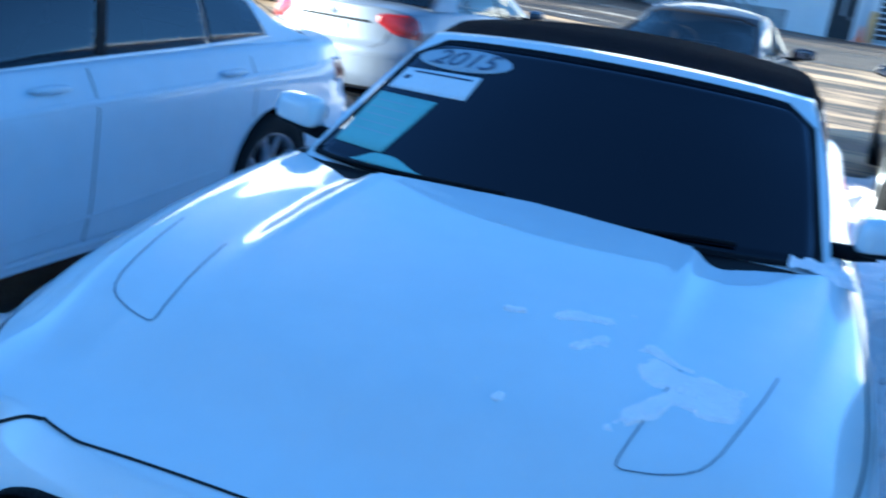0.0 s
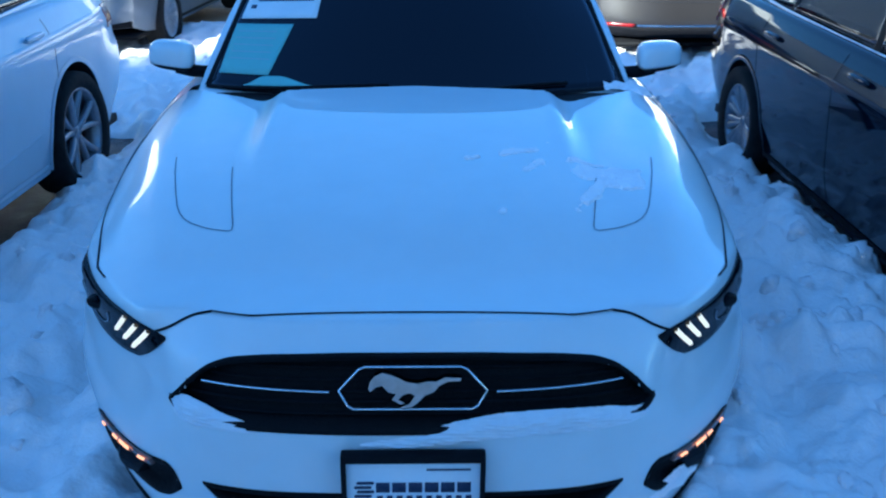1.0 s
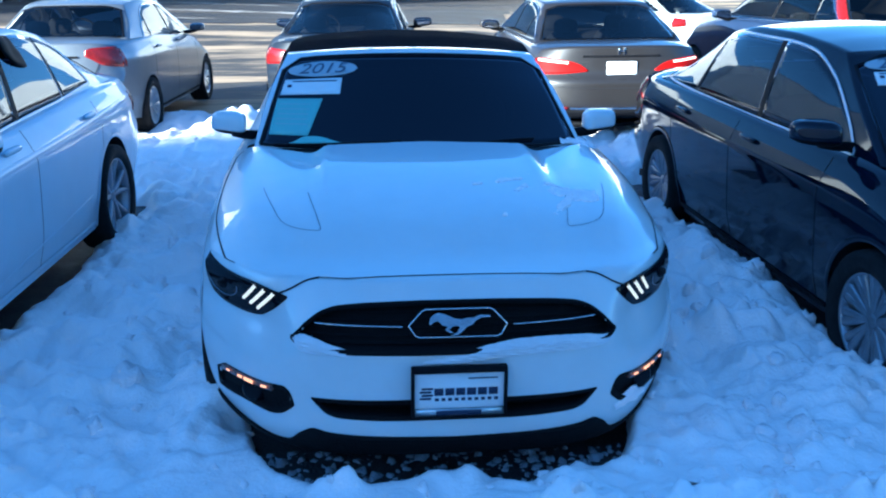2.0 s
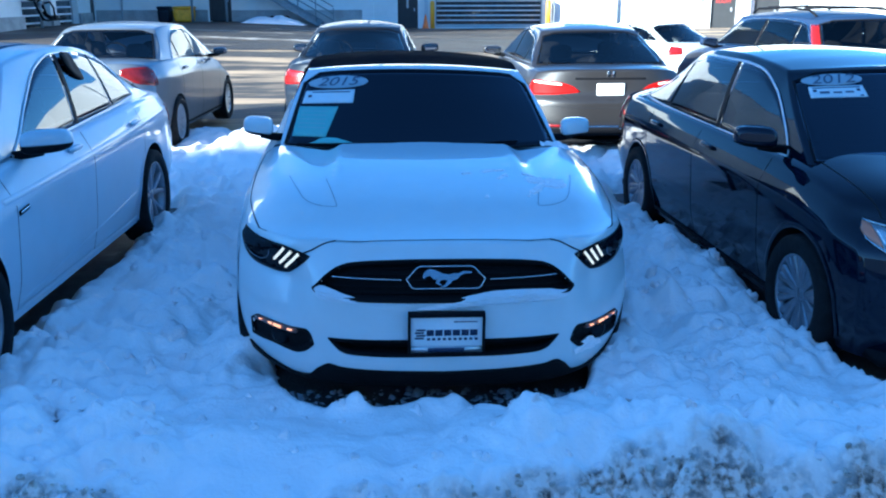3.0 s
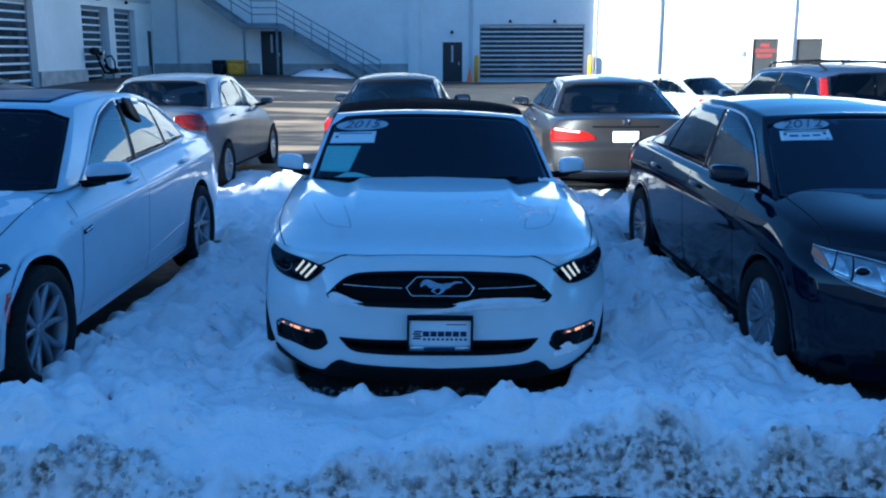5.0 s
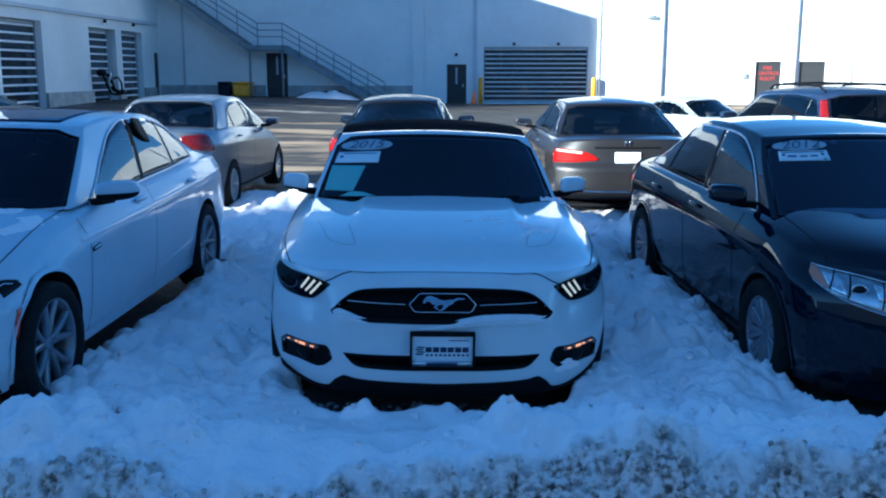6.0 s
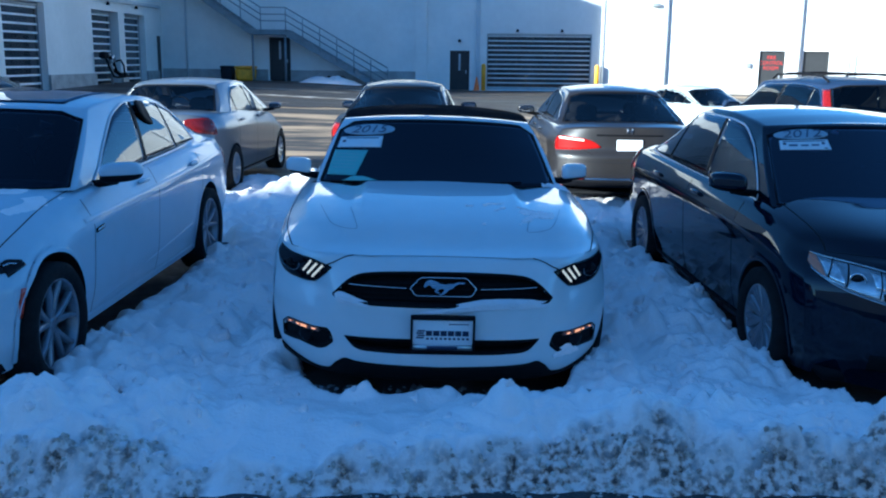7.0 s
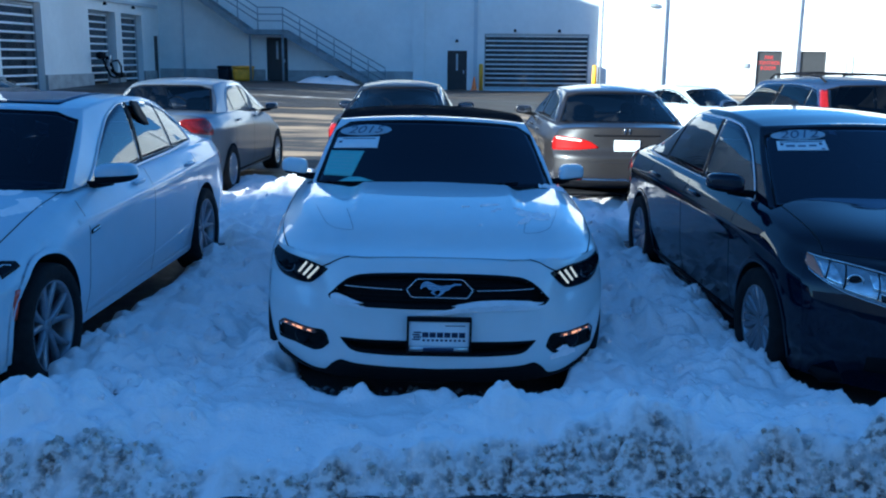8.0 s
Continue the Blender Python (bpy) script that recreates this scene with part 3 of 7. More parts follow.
# ---- the white convertible ----
def white_convertible():
    car = thing("convertible", pose(0, 0.0, 0, 0, 1.0, 4.5), "white two-door muscle convertible with black soft top, lightly dusted with snow", "car")
    mirrored = lambda *pts: curve(*[(-x, z) for x, z in reversed(pts)], (0, pts[0][1]), *pts)
    grille_hi = mirrored((0.11, 0.7255), (0.29, 0.721), (0.40, 0.711), (0.455, 0.694), (0.505, 0.660), (0.545, 0.620), (0.565, 0.598))
    grille_lo = mirrored((0.10, 0.552), (0.30, 0.555), (0.48, 0.557), (0.525, 0.562), (0.548, 0.577), (0.565, 0.593))
    low_hi = lambda x: 0.386
    low_lo = mirrored((0.16, 0.304), (0.40, 0.312), (0.445, 0.324), (0.50, 0.380))
    fog_hi = curve((0.562, 0.348), (0.575, 0.392), (0.60, 0.410), (0.67, 0.405), (0.76, 0.405), (0.82, 0.400), (0.862, 0.362))
    fog_lo = curve((0.562, 0.338), (0.605, 0.298), (0.65, 0.284), (0.745, 0.290), (0.82, 0.278), (0.862, 0.270))
    lamp_hi = curve((0.575, 0.722), (0.612, 0.733), (0.66, 0.747), (0.70, 0.752), (0.795, 0.752), (0.85, 0.757), (0.91, 0.770))
    lamp_lo = curve((0.575, 0.716), (0.60, 0.690), (0.645, 0.645), (0.675, 0.623), (0.73, 0.616), (0.81, 0.618), (0.86, 0.630), (0.89, 0.662), (0.91, 0.745))

    def hole(x, z, m=0.005):
        """Whether the nose is open at x, z."""
        a = abs(x)
        return (a < 0.56 and grille_lo(x) + m < z < grille_hi(x) - m) or (a < 0.49 and low_lo(x) + m < z < low_hi(x) - m) or (0.57 < a < 0.852 and fog_lo(a) + m < z < fog_hi(a) - m)

    def bulge(x, y):
        a = abs(x)
        rc = ridge_at(y)
        dome = 0.026 * (1 - step(rc - 0.02, rc + 0.08, a)) * step(0.3, 1.25, y) * (1 - step(1.75, 1.9, y))
        crease = 0.007 * math.exp(-(((a - rc) / 0.025) ** 2)) * step(0.45, 1.3, y) * (1 - step(1.75, 1.9, y))
        peak = 0.009 * math.exp(-(((a - peak_at(y)) / 0.06) ** 2)) * step(0.12, 0.6, y) * (1 - step(1.9, 2.4, y))
        return dome + crease + peak

    ridge_at = curve((0.2, 0.36), (0.65, 0.445), (1.42, 0.465), (1.7, 0.46))
    peak_at = curve((0.15, 0.60), (0.48, 0.70), (1.19, 0.80), (1.7, 0.815))
    hood_side = curve((0.25, 0.755), (0.42, 0.803), (0.53, 0.831), (0.69, 0.866), (0.88, 0.892), (1.0, 0.896), (1.55, 0.882), (1.72, 0.84))
    hood_end = curve((0, 1.572), (0.40, 1.520), (0.432, 1.510), (0.50, 1.450), (0.64, 1.54), (0.80, 1.66), (0.95, 1.75))
    profile = curve((0.15, 0.09), (0.25, 0.055), (0.35, 0.045), (0.45, 0.035), (0.53, 0.03), (0.62, 0.05), (0.70, 0.085), (0.78, 0.14), (0.82, 0.18))
    under_lamp = curve((0.15, 0.09), (0.25, 0.055), (0.35, 0.045), (0.40, 0.040), (0.48, 0.055), (0.55, 0.09), (0.62, 0.125), (0.66, 0.118), (0.70, 0.10), (0.76, 0.07), (0.82, 0.09))
    shell = Shell(
        4.78,
        curve((0, 0.93), (0.5, 0.952), (1.2, 0.962), (2.5, 0.945), (3.9, 0.962), (4.78, 0.88)),
        curve((0, 0.786), (0.15, 0.808), (0.25, 0.840), (0.4, 0.890), (0.6, 0.922), (0.9, 0.946), (1.45, 0.968), (1.8, 0.976), (2.6, 0.980), (3.8, 1.0), (4.4, 1.02), (4.78, 0.97)),
        curve((0, 0.772), (0.6, 0.815), (1.1, 0.875), (1.8, 0.925), (3.8, 0.955), (4.4, 0.98), (4.78, 0.92)),
        curve((0, 0.155), (0.6, 0.15), (1, 0.18), (4.4, 0.2), (4.78, 0.3)),
        curve((0, 0.94), (0.3, 0.985), (0.6, 1.0), (0.85, 0.99), (1, 0.945)),
        lambda X, z: 0.52 * abs(X) ** 3.8 + profile(z) + (under_lamp(z) - profile(z)) * step(0.58, 0.74, abs(X)),
        lambda X, z: 0.28 * abs(X) ** 4 + 0.25 * max(0, 0.5 - z),
        bulge, 8)
    hood_line = lambda x: 0.172 - 0.06 * x * x if abs(x) < 0.47 else 0.0
    hood_corner = curve((0.462, 0.7860), (0.50, 0.776), (0.53, 0.763), (0.56, 0.7475), (0.605, 0.728))
    chin = curve((0, 0.230), (0.30, 0.240), (0.44, 0.248), (0.49, 0.258), (0.54, 0.232), (0.60, 0.180), (0.66, 0.172), (0.76, 0.182), (0.88, 0.200), (0.96, 0.225))

    def region(face, c):
        a = abs(c.x)
        if face == "front":
            return None if hole(c.x, c.z) else "front_bumper"
        if face == "rear":
            return "rear_bumper"
        if face == "top":
            if c.y < hood_line(c.x):
                return "front_bumper"
            if c.y < hood_end(a) or a > 0.84:
                if c.y < 1.95:
                    return "hood" if a < hood_side(c.y) else "fender"
            elif c.y < 1.75:
                return None
            return None if a < 0.70 and c.y < 3.9 else "trunk_lid" if a < 0.72 and c.y > 4.0 else "quarter_panel" if c.y > 3.2 else "door" if c.y > 1.95 else "fender"
        return "front_bumper" if c.y < 0.52 else "fender" if c.y < 1.95 else "door" if c.y < 3.2 else "quarter_panel"

    paints = {"body": WHITE_PAINT, "splitter": TRIM, "grille": GRILLE, "lower_grille": GRILLE, "fog_lamp_pocket": GRILLE}
    arches = [(0.98, 0.335, 0.36), (3.69, 0.335, 0.36)]
    body_parts(car, shell, (128, 120, 56), arches, region, paints, 0.33, hood_end)
    five = {"rim": 0.72, "spokes": 5, "pair": (-0.22, 0.22), "w0": 0.16, "w1": 0.10}
    for y in (0.98, 3.69):
        for s in (-1, 1):
            add_wheel(car, s * 0.83, y, 0.335, 0.335, 0.24, five, s, ALLOY, 20)
    part("underbody", box(-0.74, 0.74, 0.62, 4.5, 0.17, 0.22), TRIM, car)

    # shut lines
    lines = bmesh.new()
    f = shell.over
    c0 = Vector((0, 2, 0.2))
    ribbon(f, [(x, hood_line(x)) for x in spaced(-0.468, 0.468, 60)], 0.007, 0.0016, c0, bm=lines, e=0.004)
    for s in (-1, 1):
        ribbon(lambda x, z: shell.front(x, z), [(s * x, hood_corner(x)) for x in spaced(0.464, 0.605, 16)], 0.007, 0.0016, c0, bm=lines, e=0.004)
        ribbon(f, [(s * hood_side(y), y) for y in spaced(0.30, 1.66, 44)], 0.007, 0.001, c0, bm=lines, e=0.004)
    part("shut_line", lines, GAP, car)
    for s in (-1, 1):
        vent = [(0.703, 0.91), (0.682, 0.80), (0.655, 0.69), (0.627, 0.585), (0.612, 0.55), (0.597, 0.528), (0.575, 0.513), (0.535, 0.498), (0.50, 0.486), (0.476, 0.479), (0.466, 0.482), (0.465, 0.495), (0.474, 0.54), (0.489, 0.62), (0.503, 0.70), (0.513, 0.76), (0.523, 0.83)]
        bend = [(a + (b - a) * k / 4, c + (d - c) * k / 4) for (a, c), (b, d) in zip(vent, vent[1:]) for k in range(4)]
        part("hood_vent_line", ribbon(f, [(s * x, y) for x, y in bend], 0.0027, 0.0018, c0, e=0.004), GROOVE, car)
        part("door_gap", ribbon(lambda y, z, s=s: shell.flank(y, z, s), [(1.95 - 0.1 * (z - 0.3), z) for z in spaced(0.22, 0.90, 12)], 0.007, 0.001, c0, e=0.01), GAP, car)

    # dark pockets sunk into the nose, and the splitter under it
    def pocket(name, x0, x1, lo, hi, depth, nu, nv, s=1, soft=0.014, mat=GRILLE):
        def f(x, z):
            p = shell.front(s * x, z)
            d = min(z - lo(x), hi(x) - z, (x - x0) * 1.2, (x1 - x) * 1.2)
            return p + Vector((0, depth * step(0.012, 0.012 + soft, d), 0))
        return part(name, patch(f, x0, x1, lo, hi, nu, nv, 0.003, 0.015, c0, 0.0015), mat, car)

    pocket("grille", -0.565, 0.565, grille_lo, grille_hi, 0.05, 90, 24)
    pocket("lower_grille", -0.50, 0.50, low_lo, low_hi, 0.06, 70, 18)
    for s in (-1, 1):
        pocket("fog_lamp_pocket", 0.562, 0.862, fog_lo, fog_hi, 0.035, 40, 18, s, mat=GRILLE)
    lip = lambda X, z: shell.place(X, 0, max(0.0, (z - 0.155) / 0.615))
    part("splitter", patch(lip, -0.998, 0.998, lambda X: 0.158, lambda X: chin(min(0.96, abs(X) * 0.89)), 160, 5, 0.008, 0.05, c0, 0.001), GRILLE, car, "black lower splitter lip")

    # grille bars, emblem frame and the plain running shape
    g = shell.front
    for s in (-1, 1):
        part("grille_bar", ribbon(g, [(s * x, 0.647 + 0.007 * (abs(x) - 0.19) / 0.29) for x in spaced(0.188, 0.48, 16)], 0.005, 0.0, c0, 0.005, e=0.004), CHROME, car)
    mesh_bars = bmesh.new()
    for i in range(6):
        z = 0.567 + 0.026 * i
        xs = [x for x in spaced(-0.55, 0.55, 44) if grille_lo(x) + 0.01 < z < grille_hi(x) - 0.01]
        if len(xs) > 2:
            ribbon(g, [(x, z) for x in xs], 0.006, -0.03, c0, 0.006, e=0.004, bm=mesh_bars)
    part("grille_mesh", mesh_bars, TRIM, car)
    ring = [(-0.167, 0.647), (-0.122, 0.692), (-0.108, 0.698), (0.108, 0.698), (0.122, 0.692), (0.167, 0.647), (0.146, 0.617), (0.132, 0.611), (-0.132, 0.611), (-0.146, 0.617), (-0.167, 0.647)]
    badge = part("emblem_frame", ribbon(lambda x, z: Vector((x, 0.058 + 0.3 * x * x + 0.45 * (z - 0.647), z)), ring, 0.0055, 0.004, c0, 0.005), CHROME, car)
    bm = bmesh.new()
    body = [(-0.100, 0.660), (-0.095, 0.676), (-0.086, 0.685), (-0.069, 0.692), (-0.050, 0.688), (-0.030, 0.681), (-0.016, 0.674), (0.010, 0.670), (0.033, 0.675), (0.052, 0.674), (0.072, 0.683), (0.109, 0.681), (0.106, 0.675), (0.078, 0.674), (0.058, 0.665), (0.047, 0.653), (0.027, 0.646), (0.013, 0.633), (-0.004, 0.622), (-0.030, 0.621), (-0.007, 0.630), (0.004, 0.646), (-0.007, 0.651), (-0.021, 0.648), (-0.033, 0.638), (-0.018, 0.631), (-0.027, 0.628), (-0.047, 0.638), (-0.038, 0.649), (-0.055, 0.653), (-0.069, 0.666), (-0.083, 0.663), (-0.095, 0.654)]
    fr = [bm.verts.new((x, 0.046 + 0.45 * (z - 0.647), z)) for x, z in body]
    bk = [bm.verts.new((x, 0.062 + 0.45 * (z - 0.647), z)) for x, z in body]
    bm.faces.new(fr)
    for i in range(len(fr)):
        bm.faces.new((fr[i], bk[i], bk[(i + 1) % len(fr)], fr[(i + 1) % len(fr)]))
    bmesh.ops.recalc_face_normals(bm, faces=bm.faces)
    part("emblem", bm, POLISHED, badge, "plain silver emblem shape", False)

    # lamps
    for s in (-1, 1):
        lamp = part("headlight", patch(lambda x, z, s=s: g(s * x, z), 0.575, 0.91, lamp_lo, lamp_hi, 44, 12, 0.004, 0.02, c0, 0.004), LAMP_BLACK, car, "smoked dark headlight")
        for i in range(3):
            top, low = (0.619 + 0.032 * i, 0.726 + 0.008 * i), (0.682 + 0.026 * i, 0.648 + 0.012 * i)
            pts = [(top[0] + (low[0] - top[0]) * k, top[1] + (low[1] - top[1]) * k) for k in spaced(0, 1, 6)]
            part("light_bar", ribbon(lambda x_, z, s=s: g(s * x_, z), pts, 0.0130, 0.006, c0, 0.005, e=0.004), LAMP_ON, lamp, "lit warm white light bar")
        arc = [(0.822 + 0.064 * math.cos(a), 0.700 + 0.052 * math.sin(a)) for a in spaced(math.pi * 0.95, 2.0 * math.pi, 18)]
        part("projector_ring", ribbon(lambda x_, z, s=s: g(s * x_, z), arc, 0.0045, 0.006, c0, 0.002, e=0.004), POLISHED, lamp)
        lens = blob(0.028, 0.010, 0.022, 2, lambda x, y, z: (x, y, z))
        q = g(s * 0.815, 0.695)
        bmesh.ops.translate(lens, vec=q, verts=lens.verts)
        part("projector_lens", lens, LAMP_BLACK, lamp)
        turn = part("turn_signal", patch(lambda x, z, s=s: g(s * x, z), 0.635, 0.835, lambda x: fog_hi(x) - 0.026, lambda x: fog_hi(x) - 0.003, 20, 3, 0.007, 0.02, c0, 0.004), TURN_LENS, car, "clear lamp with glowing amber bulbs")
        for a, b, k in ((0.650, 0.672, 0.009), (0.700, 0.735, 0.015), (0.742, 0.760, 0.011), (0.792, 0.806, 0.007)):
            part("amber_bulb", ribbon(lambda x, z, s=s: g(s * x, z), [(x, fog_hi(x) - 0.013) for x in spaced(a, b, 5)], k, 0.011, c0, 0.004, e=0.004), AMBER_LENS, turn)
        bm = lathe([(0, 0.01), (0.045, 0.01), (0.052, 0.0), (0.052, -0.02)], 24)
        bmesh.ops.transform(bm, matrix=Matrix.Translation(g(s * 0.70, 0.350) + Vector((0, 0.022, 0))) @ pose(0, 0, 0, 0, 0, -90), verts=bm.verts)
        part("fog_lamp", bm, LAMP_BLACK, car)

    # plate in its dealer frame; the printing is plain bars
    holder = part("plate_frame", add_box(add_box(add_box(box(-0.163, 0.163, -0.008, 0.022, 0.50, 0.522, 0.004), -0.163, 0.163, -0.008, 0.022, 0.336, 0.346), -0.163, -0.152, -0.008, 0.022, 0.34, 0.502), 0.152, 0.163, -0.008, 0.022, 0.34, 0.502), TRIM, car, "dark blue-black plate frame")
    part("plate_bracket", box(-0.14, 0.14, 0.022, 0.075, 0.36, 0.50), TRIM, car)
    plate = part("licence_plate", box(-0.153, 0.153, 0.004, 0.012, 0.345, 0.508, 0.002), PLATE, car, "white dealer plate with navy printing")
    blocks = [(-0.085 + 0.037 * i, -0.054 + 0.037 * i, 0.417, 0.443) for i in range(6)] + [(-0.083 + 0.0225 * i, -0.070 + 0.0225 * i, 0.397, 0.407) for i in range(10)]
    for x0, x1, z0, z1 in blocks + [(0.03, 0.13, 0.476, 0.480)]:
        part("print_bar", box(x0, x1, 0.0015, 0.006, z0, z1), NAVY, plate)
    for i in range(4):
        part("logo_bar", box(-0.135 + 0.006 * (i % 2), -0.095 + 0.006 * (i % 2), 0.0015, 0.006, 0.402 + 0.012 * i, 0.410 + 0.012 * i, 0.003), NAVY, plate)
    part("frame_strip", box(-0.152, 0.152, -0.007, 0.004, 0.346, 0.370), ALLOY, holder)
    part("print_bar", box(-0.08, 0.075, -0.010, -0.006, 0.349, 0.366), NAVY, holder)

    # windscreen, soft top
    belt = curve((1.4, 0.955), (1.9, 0.945), (2.6, 0.955), (3.9, 0.985))
    roof = curve((2.2, 1.325), (2.4, 1.335), (2.7, 1.375), (3.05, 1.38), (3.5, 1.31), (3.9, 1.18))
    cab = Cabin(1.56, 3.95, 2.30, 3.35, lambda y: 0.815 - 0.02 * step(2.5, 3.9, y), lambda y: 0.675 - 0.09 * step(2.6, 3.6, y), belt, roof, 0.15, 0.2, 0.045)
    wipe = lambda u: 0.02 + 0.02 * abs(u) ** 3
    panes = [("front", -0.962, 0.962, wipe, lambda u: 0.94 - 0.14 * step(0.82, 0.99, abs(u)) ** 2, "windscreen", GLASS_HERO, (TRIM, 0.022)),
             ("rear", -0.6, 0.6, lambda u: 0.25, lambda u: 0.85, "rear_window", GLASS_HERO, (TRIM, 0.015))]
    for sd in ("left", "right"):
        panes.append((sd, 0.06, 0.52, lambda u: 0.03, lambda u: 0.86, "side_window", GLASS_HERO, (TRIM, 0.015)))
        panes.append((sd, 0.55, 0.68, lambda u: 0.05, lambda u: 0.80, "quarter_window", GLASS_HERO, (TRIM, 0.015)))
    cabin_parts(car, cab, panes, WHITE_PAINT, CLOTH, extra=lambda n, u, v: "windscreen_frame" if n == "front" or (n in ("left", "right") and u < 0.06) or (n == "top" and v < 0.06) else "soft_top")
    inside(car, 1.95, 2.75, 3.5, 0.35, 0.68, 0.62)
    part("cowl", patch(lambda x, y: shell.over(x, y) + Vector((0, 0, -0.016 - bulge(x, y))), -0.79, 0.79, lambda x: hood_end(abs(x)) - 0.04, lambda x: hood_end(abs(x)) + 0.22 * step(0.95, 0.6, abs(x)), 40, 4, 0.0, 0.01, c0, 0.004), TRIM, car)
    for a, b in ((-0.70, -0.10), (0.0, 0.55)):
        part("wiper", tube([tuple(cab.place(x / 0.80, 0, 0.03 + 0.05 * step(a, b, x)) + Vector((0, -0.02, 0.012))) for x in spaced(a, b, 10)], 0.008, 6), TRIM, car)
    bm = blob(0.09, 0.02, 0.035, 3, lambda x, y, z: (x, y + 2.22, z + 1.27))
    part("rear_view_mirror", bm, TRIM, car)

    # mirrors
    for s in (-1, 1):
        mirror(car, (s * 0.952, 1.90, 1.040), s, WHITE_PAINT, (0.086, 0.060, 0.060), -0.62)

    # year sticker, price papers inside the windscreen
    w = cab.face("front")
    mid = Vector((0, 3, 0.9))
    sticker = part("year_sticker", patch(lambda u, v: w(u, v), -0.925, -0.415, lambda u: 0.805 - 0.078 * math.sqrt(max(0, 1 - ((u + 0.67) / 0.255) ** 2)), lambda u: 0.805 + 0.078 * math.sqrt(max(0, 1 - ((u + 0.67) / 0.255) ** 2)), 30, 4, 0.0085, 0.002, mid), STICKER, car, "oval grey year sticker reading 2015")
    windscreen_text(sticker, w, "2015", -0.67, 0.805, 0.064, mid)
    p1 = part("price_sheet", patch(w, -0.915, -0.515, lambda u: 0.540 + 0.02 * (u + 0.91), lambda u: 0.700 + 0.02 * (u + 0.91), 12, 4, 0.008, 0.002, mid), PAPER, car, "white printed price sheet")
    part("print_bar", patch(w, -0.86, -0.55, lambda u: 0.672, lambda u: 0.684, 8, 1, 0.009, 0.0, mid), NAVY, p1)
    part("print_bar", patch(w, -0.885, -0.855, lambda u: 0.615, lambda u: 0.645, 2, 1, 0.009, 0.0, mid), NAVY, p1)
    p2 = part("notice_sheet", patch(lambda q, v: w(-0.925 + 0.30 * q - 0.06 * q * (0.50 - v) / 0.36, v), 0.0, 1.0, lambda u: 0.135, lambda u: 0.50, 10, 6, 0.008, 0.002, mid), GREEN_PAPER, car, "pale green printed notice sheet")
    for i in range(5):
        part("print_bar", patch(w, -0.90, -0.70, lambda u, i=i: 0.44 - 0.05 * i, lambda u, i=i: 0.445 - 0.05 * i, 6, 1, 0.009, 0.0, mid), STICKER, p2)
    low = lambda u: 0.055 + 0.05 * (u + 0.8)
    part("dash_sheet", patch(w, -0.79, -0.46, low, lambda u: low(u) + 0.003 + 0.065 * step(-0.79, -0.70, u) * (1 - step(-0.64, -0.46, u)), 16, 3, 0.0075, 0.002, mid), GREEN_PAPER, car, "second pale green sheet lying on the dash")
    return car, shell, cab


def windscreen_text(parent, f, text, u, v, size, mid, mat=FAINT_PRINT):
    """Flat lettering laid on a pane."""
    cu = bpy.data.curves.new("lettering", "FONT")
    cu.body, cu.size, cu.align_x, cu.align_y, cu.extrude, cu.shear = text, size * 2.0, "CENTER", "CENTER", 0.0008, 0.2
    ob = new("lettering", cu)
    p = f(u, v)
    n = normal_at(f, u, v, mid)
    right = (f(u + 0.01, v) - f(u - 0.01, v)).normalized()
    up = n.cross(right)
    if up.z < 0:
        up = -up
    me = bpy.data.meshes.new_from_object(ob.evaluated_get(bpy.context.evaluated_depsgraph_get()))
    bpy.data.objects.remove(ob)
    me.materials.append(mat)
    t = new("lettering", me)
    t.parent = parent
    m = Matrix((right, up, right.cross(up))).transposed().to_4x4()
    t.matrix_local = Matrix.Translation(p + n * 0.0105) @ m
    return t


convertible, hero_shell, hero_cabin = white_convertible()


